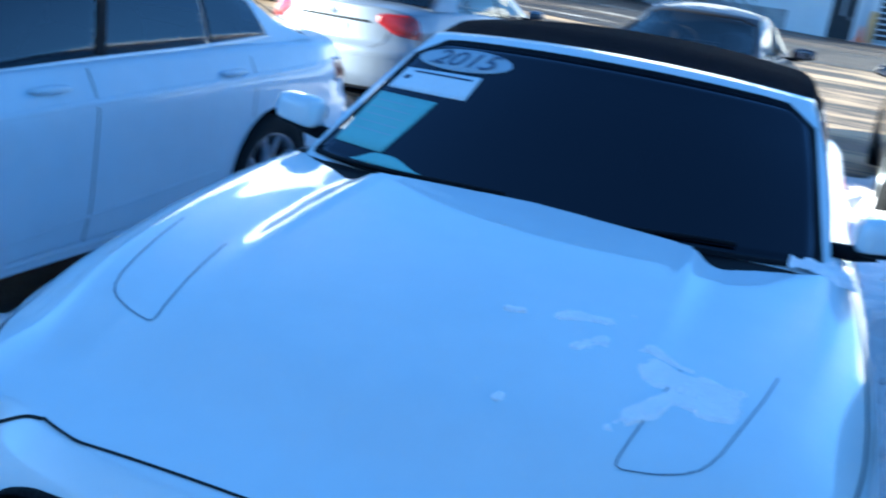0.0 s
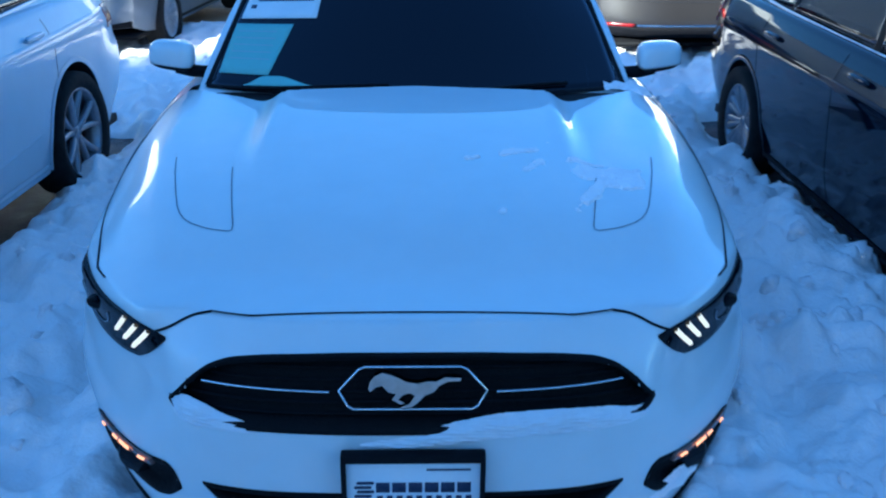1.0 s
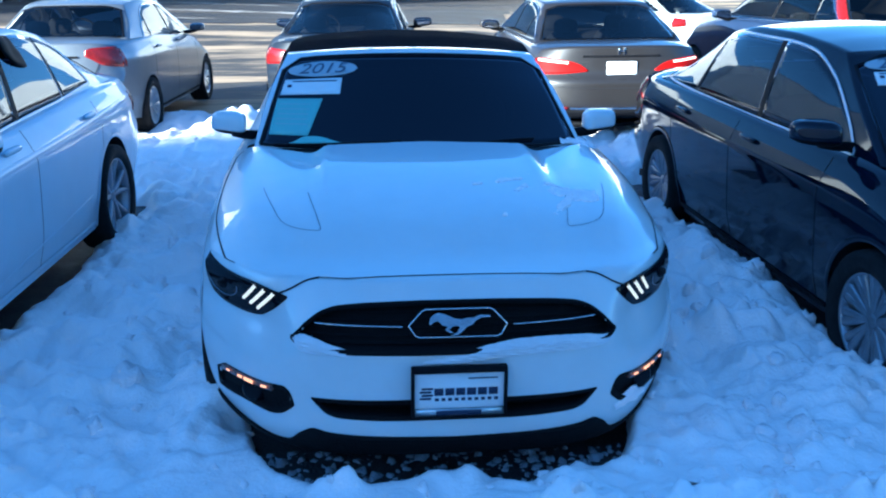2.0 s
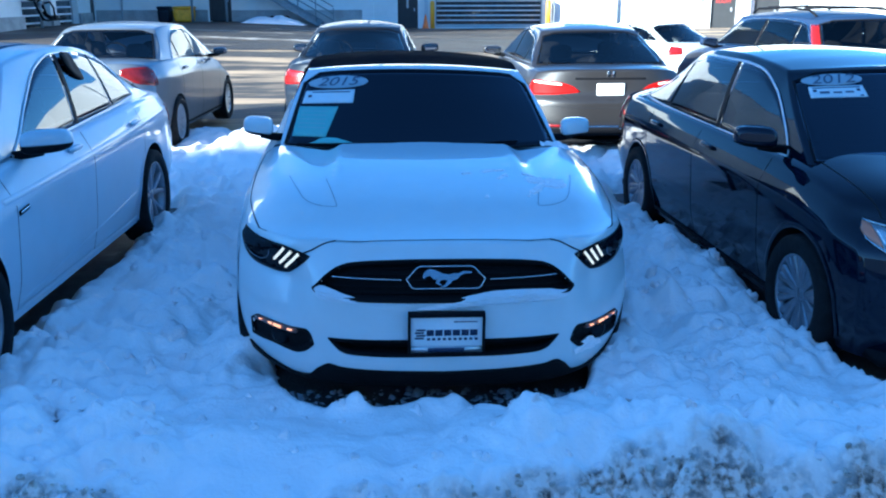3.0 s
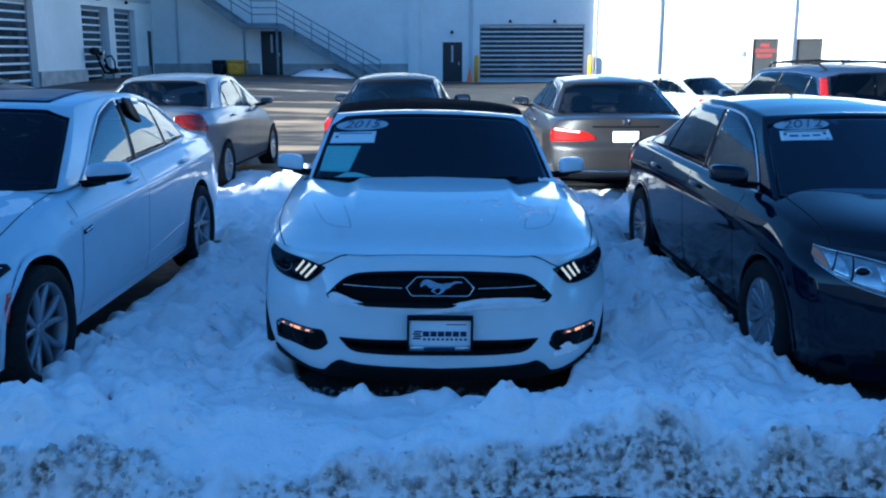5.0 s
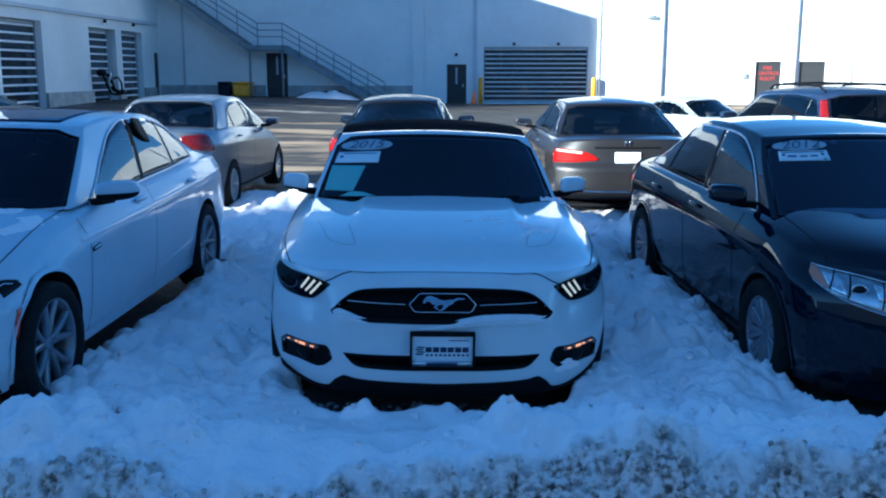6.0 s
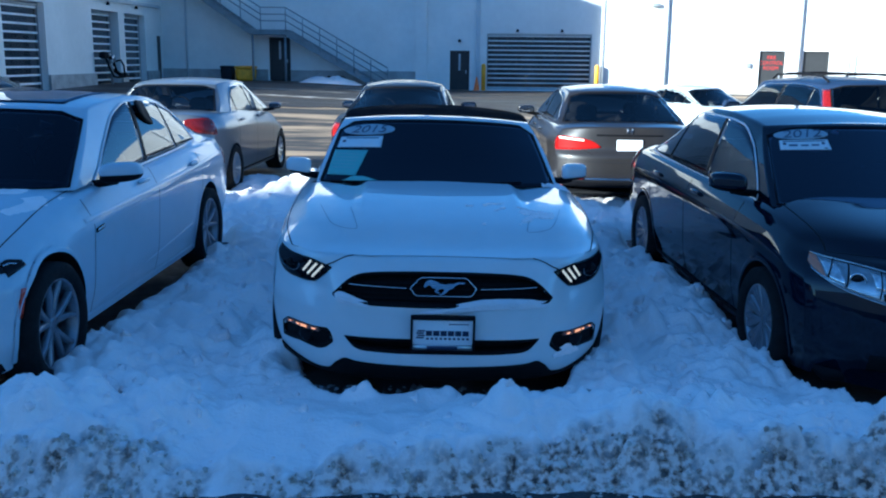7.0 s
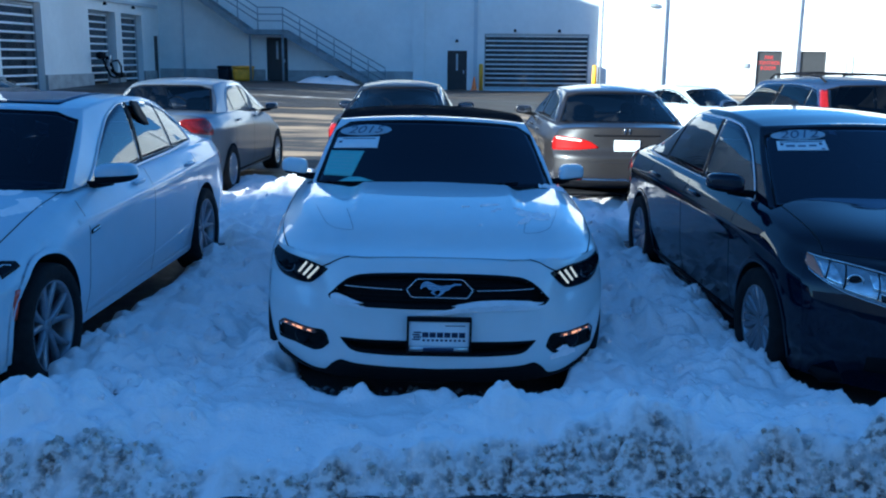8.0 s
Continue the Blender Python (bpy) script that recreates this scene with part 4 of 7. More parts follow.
# ---- saloons ----
def saloon(name, m, label, paint, L, W, H, front, base, hood=0.80, cowl=0.98, deck=1.02, ycowl=1.25, ydeck=3.95, yroof0=2.0, yroof1=3.2,
           radius=0.325, style=None, glass_mat=None, sweep=0.42, arch=0.36, n=(56, 96, 28), chrome=CHROME, roof_w=0.56, rim_mat=ALLOY, deck_end=None, doors=None,
           nose_profile=None, tail_sweep=0.22, recess=None, recess_tail=None, face_paint=None, belt_w=0.83, screen=None, rail=None, windows=None, splits=None, bow=(0.28, 0.26), crown=0.065, screen_glass=None, mirror_size=(0.125, 0.070, 0.066), mirror_at=(0.045, 0.035), dome=0.0, drop=0.0):
    """A four-door car; base is the wheelbase, front the overhang before the front wheels."""
    car = thing(name, m, label, "car")
    w = W / 2
    shell = Shell(
        L,
        curve((0, w * 0.93), (0.5, w * 0.985), (1.3, w), (L * 0.6, w), (L - 0.6, w * 0.975), (L, w * 0.90)),
        curve((0, hood - 0.08), (0.25, hood), (0.9, hood + 0.6 * (cowl - hood) + 0.8 * dome), (ycowl + 0.1, cowl + dome), (ycowl + 0.6, cowl), (ydeck - 0.3, deck), (L - 0.35, deck), (L, deck_end or deck - 0.03)),
        curve((0, hood - 0.10), (0.6, hood - 0.03), (1.1, cowl - 0.11 + dome), (ycowl + 0.6, cowl - 0.04), (ydeck - 0.5, deck - 0.05), (L, (deck_end or deck) - 0.07)),
        curve((0, 0.17), (0.5, 0.16), (1.2, 0.2), (L - 1.2, 0.2), (L - 0.4, 0.23), (L, 0.30)),
        curve((0, 0.93), (0.12, 0.955), (0.3, 0.985), (0.55, 0.995), (0.78, 1.0), (0.86, 0.978), (1, 0.91)),
        lambda X, z: sweep * abs(X) ** 3 + (nose_profile or curve((0.2, 0.06), (0.35, 0.02), (0.55, 0.02), (0.7, 0.06), (0.82, 0.16)))(z),
        lambda X, z: tail_sweep * abs(X) ** 3.5 + curve((0.25, 0.08), (0.45, 0.0), (0.65, 0.0), (0.75, 0.06), (1.05, 0.09))(z),
        None, 5, recess, 1.5, recess_tail)
    yh = (front, front + base)
    d0, d1, d2 = doors or (front + 0.50, front + 0.5 * base + 0.17, front + base - 0.22)

    def region(face, c):
        a = abs(c.x)
        if face_paint:
            r = face_paint(face, c)
            if r:
                return r
        if face == "front":
            return "front_bumper"
        if face == "rear":
            return "rear_bumper" if c.z < 0.72 else "trunk_lid" if a < w * 0.62 else "quarter_panel"
        if face == "top":
            if c.y < 0.16:
                return "front_bumper"
            if c.y < ycowl + 0.2:
                return "hood" if a < w * 0.80 else "fender"
            return None if a < w * 0.72 and c.y < ydeck - 0.1 else "trunk_lid" if c.y > ydeck - 0.05 and a < w * 0.78 else "quarter_panel" if c.y > d2 else "rear_door" if c.y > d1 else "door" if c.y > d0 else "fender"
        return "front_bumper" if c.y < front - arch else "fender" if c.y < d0 else "door" if c.y < d1 else "rear_door" if c.y < d2 else "quarter_panel" if c.y < L - 0.35 or c.z > 0.7 else "rear_bumper"

    body_parts(car, shell, n, [(y, radius + 0.01, arch) for y in yh], region, {"body": paint, "grille": GRILLE, "pocket": TRIM}, radius)
    style = style or {"rim": 0.70, "spokes": 5, "pair": (-0.2, 0.2), "w0": 0.15, "w1": 0.11}
    for y in yh:
        for s in (-1, 1):
            add_wheel(car, s * (w - 0.105), y, radius - drop, radius, 0.215, style, s, rim_mat, 15)
    part("underbody", box(-w * 0.85, w * 0.85, 0.3, L - 0.3, 0.18, 0.23), TRIM, car)
    c0 = Vector((0, L / 2, 0.4))
    fl = lambda s: (lambda y, z: shell.flank(y, z, s))
    for s in (-1, 1):
        for y in (d0, d1, d2):
            part("door_gap", ribbon(fl(s), [(y + 0.06 * (z - 0.5) - (0.14 * step(0.6, 0.25, z) if y == d2 else 0), z) for z in spaced(0.25, deck - 0.09, 14)], 0.007, 0.001, c0, e=0.01), GAP, car)
        for y in (d1 - 0.20, d2 - 0.16):
            hd = part("door_handle", blob(0.018, 0.10, 0.016, 2.5, lambda a, b, c, s=s, y=y: tuple(fl(s)(y + b, deck - 0.15) + Vector((a + s * 0.018, 0, c)))), paint, car)
        part("sill_trim", ribbon(fl(s), [(y, 0.245) for y in spaced(yh[0] + arch + 0.03, yh[1] - arch - 0.03, 16)], 0.035, 0.004, c0, 0.008, e=0.01), paint if paint in (WHITE_PAINT, PEARL_PAINT) else TRIM, car)
    part("shut_line", ribbon(shell.over, [(x, 0.17 + 0.10 * (abs(x) / w) ** 2) for x in spaced(-w * 0.8, w * 0.8, 30)], 0.007, 0.001, c0, e=0.004), GAP, car)
    for s in (-1, 1):
        part("shut_line", ribbon(shell.over, [(s * w * 0.80, y) for y in spaced(0.25, ycowl + 0.15, 24)], 0.007, 0.001, c0, e=0.004), GAP, car)
    # cabin
    zb = curve((ycowl - 0.1, cowl - 0.035), (ycowl + 0.7, cowl - 0.03), (ydeck - 0.4, deck - 0.04), (ydeck + 0.3, deck - 0.03))
    roof = curve(*rail) if rail else curve((yroof0 - 0.1, H - 0.14), (yroof0 + 0.3, H - 0.085), ((yroof0 + yroof1) / 2, H - 0.065), (yroof1 - 0.25, H - 0.095), (yroof1 + 0.1, H - 0.15))
    yb0, yt0 = screen or (ycowl, yroof0)
    yb1, yt1 = ydeck + 0.15, yroof1
    cab = Cabin(yb0, yb1, yt0, yt1, lambda y: w * belt_w - 0.03 * step(ydeck - 0.6, ydeck + 0.2, y), lambda y: roof_w - 0.03 * step(yroof0 + 0.6, yroof1, y), zb, roof, bow[0], bow[1], crown, 0.2)
    G = glass_mat or GLASS_DARK
    panes = [("front", -0.965, 0.965, lambda u: 0.03, lambda u: 0.955 - 0.08 * step(0.75, 0.96, abs(u)), "windscreen", screen_glass or G, (TRIM, 0.016)),
             ("rear", -0.935, 0.935, lambda u: 0.07, lambda u: 0.955 - 0.08 * step(0.7, 0.96, abs(u)), "rear_window", G, (TRIM, 0.016))]
    # side glass: a low line and an arched high line, in y and z
    if windows:
        low, arch_line = curve(*windows[0]), curve(*windows[1])
    else:
        f0, f1, r1, r0 = yb0 + bow[0] + 0.09, yt0 + 0.65 * bow[0] + 0.14, yt1 - bow[1] - 0.10, yb1 - bow[1] - 0.12
        sill_z = lambda y: zb(y) + 0.035
        low = curve((f0, sill_z(f0)), ((f0 + r0) / 2, sill_z((f0 + r0) / 2)), (r0, sill_z(r0)))
        line = lambda a, b, k: (a + (b - a) * k, sill_z(a) + 0.01 + (roof(b) - 0.065 - sill_z(a)) * k)
        arch_line = curve(line(f0, f1, 0), line(f0, f1, 0.5), line(f0, f1, 1), (f1 + 0.25, roof(f1 + 0.25) - 0.042), ((f1 + r1) / 2 + 0.13, roof((f1 + r1) / 2 + 0.13) - 0.038), (r1 - 0.2, roof(r1 - 0.2) - 0.045), line(r0, r1, 0.95), line(r0, r1, 0.5), line(r0, r1, 0.08))
    wy0, wy1 = (windows[1][0][0], windows[1][-1][0]) if windows else (f0, r0)
    cuts = splits or ((wy0 + 0.46 * (wy1 - wy0), 0.3), (wy0 + 0.80 * (wy1 - wy0), 0.05))
    cabin_parts(car, cab, panes, paint, side_hole=lambda y, z: wy0 < y < wy1 and low(y) + 0.03 < z < arch_line(y) - 0.03)
    mid = Vector((0, (yroof0 + yroof1) / 2, 0.9))
    ends = [(wy0, 0.0)] + list(cuts) + [(wy1, 0.0)]
    for s in (-1, 1):
        on = lambda y, z, s=s: cab.side_at(y, z, s)
        for k, ((ya, la), (yb, lb)) in enumerate(zip(ends, ends[1:])):
            def slanted(q, v, ya=ya, la=la, yb=yb, lb=lb):
                """q runs from one post to the next, v from the low line to the high one."""
                z = 1.2
                for _ in range(4):
                    y = (1 - q) * (ya + la * (z - 1.2)) + q * (yb + lb * (z - 1.2))
                    z = low(y) + v * (arch_line(y) - low(y))
                return on(y, z)
            part("quarter_window" if k == 2 else "side_window", patch(slanted, 0.0, 1.0, 0.0, 1.0, 20, 8, 0.003, 0.006, mid, 0.004), GLASS_SIDE if G is GLASS_DARK else G, car)
        for k, (yc, lc) in enumerate(cuts):
            rim_ = [(yc + lc * (z - 1.2), z) for z in spaced(low(yc), arch_line(yc), 8)]
            part("pillar_trim", ribbon(on, rim_, 0.055 if k == 0 else 0.024, 0.006, mid, 0.002, e=0.004), TRIM, car)
        ring = [(y, low(y) - 0.006) for y in spaced(wy0, wy1, 30)] + [(y, arch_line(y) + 0.006) for y in reversed(spaced(wy0, wy1, 50))] + [(wy0, low(wy0) - 0.006)]
        part("window_trim", ribbon(on, ring, 0.016, 0.006, mid, 0.005, e=0.004), chrome, car)
    inside(car, ycowl + 0.45, yroof0 + 0.65, yroof1 - 0.05, 0.33, w * 0.75, 0.66)
    for s in (-1, 1):
        mirror(car, (s * (w + mirror_at[0]), yb0 + bow[0] + 0.28, cowl + mirror_at[1]), s, paint, mirror_size, -0.15 if paint is PEARL_PAINT else -0.6)
    return car, shell, cab


def rear_lamps(car, shell, x0, x1, lo, hi, mat, wrap=0.0, zlo=0.0, zhi=0.0, label=""):
    """Tail lamps on both corners, wrapped round the flank."""
    out = []
    for s in (-1, 1):
        lamp = part("tail_lamp", patch(lambda x, z, s=s: shell.rear(s * x, z), x0, x1, lo, hi, 14, 6, 0.006, 0.02, Vector((0, shell.length - 1.5, 0.7)), 0.004), mat, car, label)
        if wrap:
            part("tail_lamp_side", patch(lambda y, z, s=s: shell.flank(y, z, s), shell.length - wrap, shell.length - tail_edge(shell), lambda y: zlo, lambda y: zhi, 10, 5, 0.006, 0.02, Vector((0, shell.length - 1.5, 0.7)), 0.01), RED_LENS, lamp)
        out.append(lamp)
    return out


def tail_edge(shell):
    return shell.length - shell.place(1, 1, 0.8).y + 0.01


def head_lamps(car, shell, x0, x1, lo, hi, mat, label, eyes=((0.35, 0.050), (0.68, 0.056))):
    for s in (-1, 1):
        lamp = part("headlight", patch(lambda x, z, s=s: shell.front(s * x, z), x0, x1, lo, hi, 20, 8, 0.006, 0.02, Vector((0, 1.5, 0.5)), 0.004), mat, car, label)
        for k, r in eyes:
            x = x0 + (x1 - x0) * k
            z = (lo(x) + hi(x)) / 2
            p = shell.front(s * x, z)
            ring = lathe([(r, -0.01), (r * 1.05, 0.012), (r * 0.9, 0.016), (r * 0.78, 0.004), (r * 0.74, 0.0)], 24)
            bmesh.ops.transform(ring, matrix=Matrix.Translation(p) @ pose(0, 0, 0, 0, 0, -90 + s * 35), verts=ring.verts)
            eye = part("projector", ring, CHROME if mat is not LAMP_BLACK else LAMP_CLEAR, lamp)
            lens = blob(0.012, r * 0.76, r * 0.76, 2)
            bmesh.ops.transform(lens, matrix=Matrix.Translation(p) @ pose(0, 0, 0, 0, 0, -90 + s * 35), verts=lens.verts)
            part("projector_lens", lens, LAMP_BLACK, lamp)


five_v = {"rim": 0.745, "spokes": 5, "pair": (-0.30, 0.30), "w0": 0.12, "w1": 0.09, "root": 0.4}
cover = {"rim": 0.69, "spokes": 10, "pair": (-0.12, 0.12), "w0": 0.11, "w1": 0.165, "root": 0.8}

# white saloon beside the convertible
white_car, ws, wc = saloon("saloon_car", pose(-2.99, -0.58, 0.03, 0, 0, 1.0), "pearl white four-door saloon with thin snow on its hood", PEARL_PAINT, 4.90, 1.86, 1.50, 0.83, 2.968,
                           hood=0.83, cowl=1.01, deck=1.07, ycowl=1.42, ydeck=4.38, yroof0=2.15, yroof1=3.95, radius=0.345, style=five_v, rim_mat=RIM, arch=0.375, n=(64, 110, 32), roof_w=0.605, belt_w=0.855,
                           screen=(1.22, 2.0), bow=(0.18, 0.20), crown=0.035, rail=((2.0, 1.395), (2.3, 1.435), (2.75, 1.462), (3.2, 1.447), (3.6, 1.392), (3.85, 1.315), (4.1, 1.21)),
                           windows=(((1.66, 0.960), (2.67, 1.011), (3.28, 1.034), (3.87, 1.066)), ((1.66, 0.966), (1.84, 1.047), (2.11, 1.201), (2.44, 1.360), (2.77, 1.424), (3.09, 1.420), (3.45, 1.377), (3.64, 1.328), (3.78, 1.260), (3.85, 1.180), (3.87, 1.085))),
                           splits=((2.72, 0.38), (3.39, 0.10)), drop=0.025, chrome=BRIGHT_TRIM)
head_lamps(white_car, ws, 0.50, 0.86, curve((0.5, 0.665), (0.86, 0.69)), curve((0.5, 0.75), (0.7, 0.77), (0.86, 0.765)), LAMP_BLACK, "dark twin-round headlight")
rear_lamps(white_car, ws, 0.45, 0.84, curve((0.45, 0.80), (0.84, 0.80)), curve((0.45, 0.90), (0.84, 0.94)), RED_LENS, 0.45, 0.80, 0.93)
for s in (-1, 1):
    f = lambda y, z, s=s: ws.flank(y, z, s)
    part("headlight", patch(f, 0.455, 0.60, lambda y: 0.665 + 0.25 * (y - 0.455), lambda y: 0.745 - 0.22 * max(0, y - 0.52), 10, 5, 0.006, 0.01, Vector((0, 1, 0.5)), 0.01), LAMP_BLACK, white_car, "dark headlight wrapping the corner")
    part("lamp_glint", ribbon(f, [(0.47, 0.715), (0.52, 0.722), (0.555, 0.714)], 0.008, 0.010, Vector((0, 1, 0.5)), 0.003, e=0.01), POLISHED, white_car)
    part("side_marker", patch(lambda v, w, f=f: f(0.462 + v + 0.25 * (w - 0.45), w), 0.0, 0.034, lambda y: 0.45, lambda y: 0.60, 4, 5, 0.006, 0.01, Vector((0, 1, 0.5)), 0.01), material("marker_red", (0.5, 0.05, 0.02), 0.3, coat=1.0), white_car)
    vent = part("fender_vent", patch(f, 1.36, 1.48, lambda y: 0.725 + 0.1 * (y - 1.32), lambda y: 0.75 + 0.1 * (y - 1.32), 6, 3, 0.006, 0.01, Vector((0, 1, 0.5)), 0.01), TRIM, white_car)
    part("vent_trim", ribbon(f, [(1.37, 0.743), (1.47, 0.753)], 0.010, 0.008, Vector((0, 1, 0.5)), 0.004, e=0.01), CHROME, vent)

sun_roof = part("sunroof", patch(wc.face("top"), -0.72, 0.72, lambda u: 0.06, lambda u: 0.50, 20, 12, 0.003, 0.006, Vector((0, 3, 0.9))), GLASS_DARK, white_car, "dark glass sunroof panel")
part("front_grille", patch(ws.front, 0.04, 0.26, lambda x: 0.52, lambda x: 0.72, 8, 6, 0.006, 0.02, Vector((0, 1.5, 0.5)), 0.004), GRILLE, white_car)
part("front_grille", patch(ws.front, -0.26, -0.04, lambda x: 0.52, lambda x: 0.72, 8, 6, 0.006, 0.02, Vector((0, 1.5, 0.5)), 0.004), GRILLE, white_car)
part("lower_grille", patch(ws.front, -0.55, 0.55, lambda x: 0.27, lambda x: 0.40, 20, 4, 0.006, 0.02, Vector((0, 1.5, 0.5)), 0.004), GRILLE, white_car)
for s in (-1, 1):
    part("door_crease", ribbon(lambda y, z, s=s: ws.flank(y, z, s), [(y, 0.279 + 0.08 * (y - 1.26)) for y in spaced(1.32, 3.3, 24)], 0.016, 0.0, Vector((0, 2.4, 0.4)), 0.006, e=0.01), PEARL_PAINT, white_car)
    part("shoulder_crease", ribbon(lambda y, z, s=s: ws.flank(y, z, s), [(y, 0.815 + 0.030 * (y - 1.2)) for y in spaced(1.25, 4.45, 40)], 0.036, 0.0, Vector((0, 2.4, 0.4)), 0.007, e=0.01), PEARL_PAINT, white_car)

# black saloon on the other side
black_car, bs, bc = saloon("saloon_car", pose(2.84, 0.13, -0.07, 0.6, 0, 5.3), "glossy black four-door saloon with a year sticker on its windscreen", BLACK_PAINT, 4.81, 1.82, 1.47, 0.95, 2.775,
                           hood=0.94, cowl=1.02, deck=1.05, ycowl=1.20, ydeck=4.20, yroof0=2.0, yroof1=3.68, radius=0.325, style=cover, rim_mat=RIM, arch=0.365, n=(64, 110, 32), roof_w=0.585, belt_w=0.865,
                           screen=(0.98, 1.80), bow=(0.15, 0.20), crown=0.035, rail=((1.85, 1.405), (2.2, 1.443), (2.6, 1.464), (2.96, 1.460), (3.3, 1.415), (3.5, 1.345), (3.97, 1.16)),
                           windows=(((1.39, 0.990), (2.39, 0.997), (3.4, 1.015), (3.95, 1.033)), ((1.39, 0.997), (1.527, 1.103), (1.884, 1.296), (2.21, 1.396), (2.5, 1.415), (3.08, 1.413), (3.29, 1.382), (3.515, 1.268), (3.72, 1.155), (3.95, 1.043))),
                           splits=((2.46, 0.28), (3.38, -0.10)), screen_glass=GLASS_BLUE, mirror_size=(0.112, 0.070, 0.064), mirror_at=(0.065, 0.072), dome=0.045, chrome=BRIGHT_TRIM)
lamp_low = curve((0.32, 0.612), (0.46, 0.620), (0.56, 0.643), (0.665, 0.670), (0.73, 0.697), (0.795, 0.742), (0.825, 0.800))
lamp_top = curve((0.32, 0.690), (0.46, 0.765), (0.53, 0.790), (0.66, 0.811), (0.73, 0.817), (0.825, 0.834))
head_lamps(black_car, bs, 0.32, 0.825, lamp_low, lamp_top, LAMP_CLEAR, "clear swept-back headlight with chrome-ringed projector", ((0.652, 0.042), (0.30, 0.048)))
c1 = Vector((0, 1.5, 0.5))
lamp_at = lambda x, k: lamp_low(x) + k * (lamp_top(x) - lamp_low(x))
for s in (-1, 1):
    f = lambda x, z, s=s: bs.front(s * x, z)
    part("side_marker", patch(f, 0.765, 0.820, lambda x: lamp_low(x) + 0.010, lambda x: lamp_top(x) - 0.008, 8, 4, 0.011, 0.01, c1, 0.004), CLEAR_AMBER, black_car)
    part("lamp_bezel", patch(f, 0.36, 0.56, lambda x: lamp_at(x, 0.10), lambda x: lamp_at(x, 0.32), 12, 3, 0.010, 0.01, c1, 0.004), LAMP_BLACK, black_car)
    part("lamp_bezel", patch(f, 0.70, 0.760, lambda x: lamp_at(x, 0.12), lambda x: lamp_at(x, 0.86), 8, 4, 0.010, 0.01, c1, 0.004), LAMP_SHELL, black_car)
    part("lamp_bowl", patch(f, 0.535, 0.585, lambda x: lamp_at(x, 0.36), lambda x: lamp_at(x, 0.88), 8, 4, 0.010, 0.01, c1, 0.004), LAMP_SHELL, black_car)
    for x, lean in ((0.575, 0.03), (0.70, 0.04), (0.76, 0.05)):
        part("lamp_rib", ribbon(f, [(x - lean * k, lamp_at(x, 0.1 + 0.8 * k)) for k in spaced(0, 1, 6)], 0.007, 0.013, c1, 0.003, e=0.004), TRIM, black_car)
    part("lamp_seal", ribbon(f, [(x, lamp_low(x)) for x in spaced(0.32, 0.825, 24)], 0.009, 0.008, c1, 0.004, e=0.004), LAMP_CLEAR, black_car)
    part("lamp_brow", ribbon(f, [(x, lamp_top(x)) for x in spaced(0.32, 0.825, 24)], 0.009, 0.008, c1, 0.004, e=0.004), LAMP_CLEAR, black_car)
part("grille", patch(bs.front, -0.34, 0.34, lambda x: 0.58, lambda x: 0.70 - 0.1 * x * x, 24, 6, 0.006, 0.02, Vector((0, 1.5, 0.5)), 0.004), GRILLE, black_car)
part("lower_grille", patch(bs.front, -0.60, 0.60, lambda x: 0.28, lambda x: 0.42 - 0.1 * abs(x), 24, 6, 0.006, 0.02, Vector((0, 1.5, 0.5)), 0.004), GRILLE, black_car)
rear_lamps(black_car, bs, 0.55, 0.82, curve((0.55, 0.80), (0.82, 0.78)), curve((0.55, 0.95), (0.82, 0.97)), RED_LENS, 0.38, 0.82, 0.97)
mid = Vector((0, 3, 0.9))
wb = bc.face("front")
oval = part("year_sticker", patch(wb, -0.91, -0.37, lambda u: 0.865 - 0.062 * math.sqrt(max(0, 1 - ((u + 0.64) / 0.27) ** 2)), lambda u: 0.865 + 0.062 * math.sqrt(max(0, 1 - ((u + 0.64) / 0.27) ** 2)), 30, 4, 0.0085, 0.002, mid), STICKER, black_car, "oval grey year sticker reading 2012")
windscreen_text(oval, wb, "2012", -0.64, 0.865, 0.062, mid)
sheet = part("price_sheet", patch(wb, -0.86, -0.40, lambda u: 0.675, lambda u: 0.795, 12, 4, 0.008, 0.002, mid), PAPER, black_car, "white printed price sheet")
part("print_bar", patch(wb, -0.83, -0.43, lambda u: 0.772, lambda u: 0.782, 8, 1, 0.009, 0.0, mid), NAVY, sheet)
for u0, u1, v0, v1 in ((-0.83, -0.80, 0.735, 0.760), (-0.47, -0.44, 0.735, 0.760), (-0.78, -0.70, 0.715, 0.740), (-0.67, -0.60, 0.715, 0.735), (-0.57, -0.50, 0.718, 0.738), (-0.46, -0.43, 0.682, 0.696)):
    part("print_bar", patch(wb, u0, u1, lambda u, v0=v0: v0, lambda u, v1=v1: v1, 2, 1, 0.009, 0.0, mid), FAINT_PRINT if v0 in (0.715, 0.718) else NAVY, sheet)

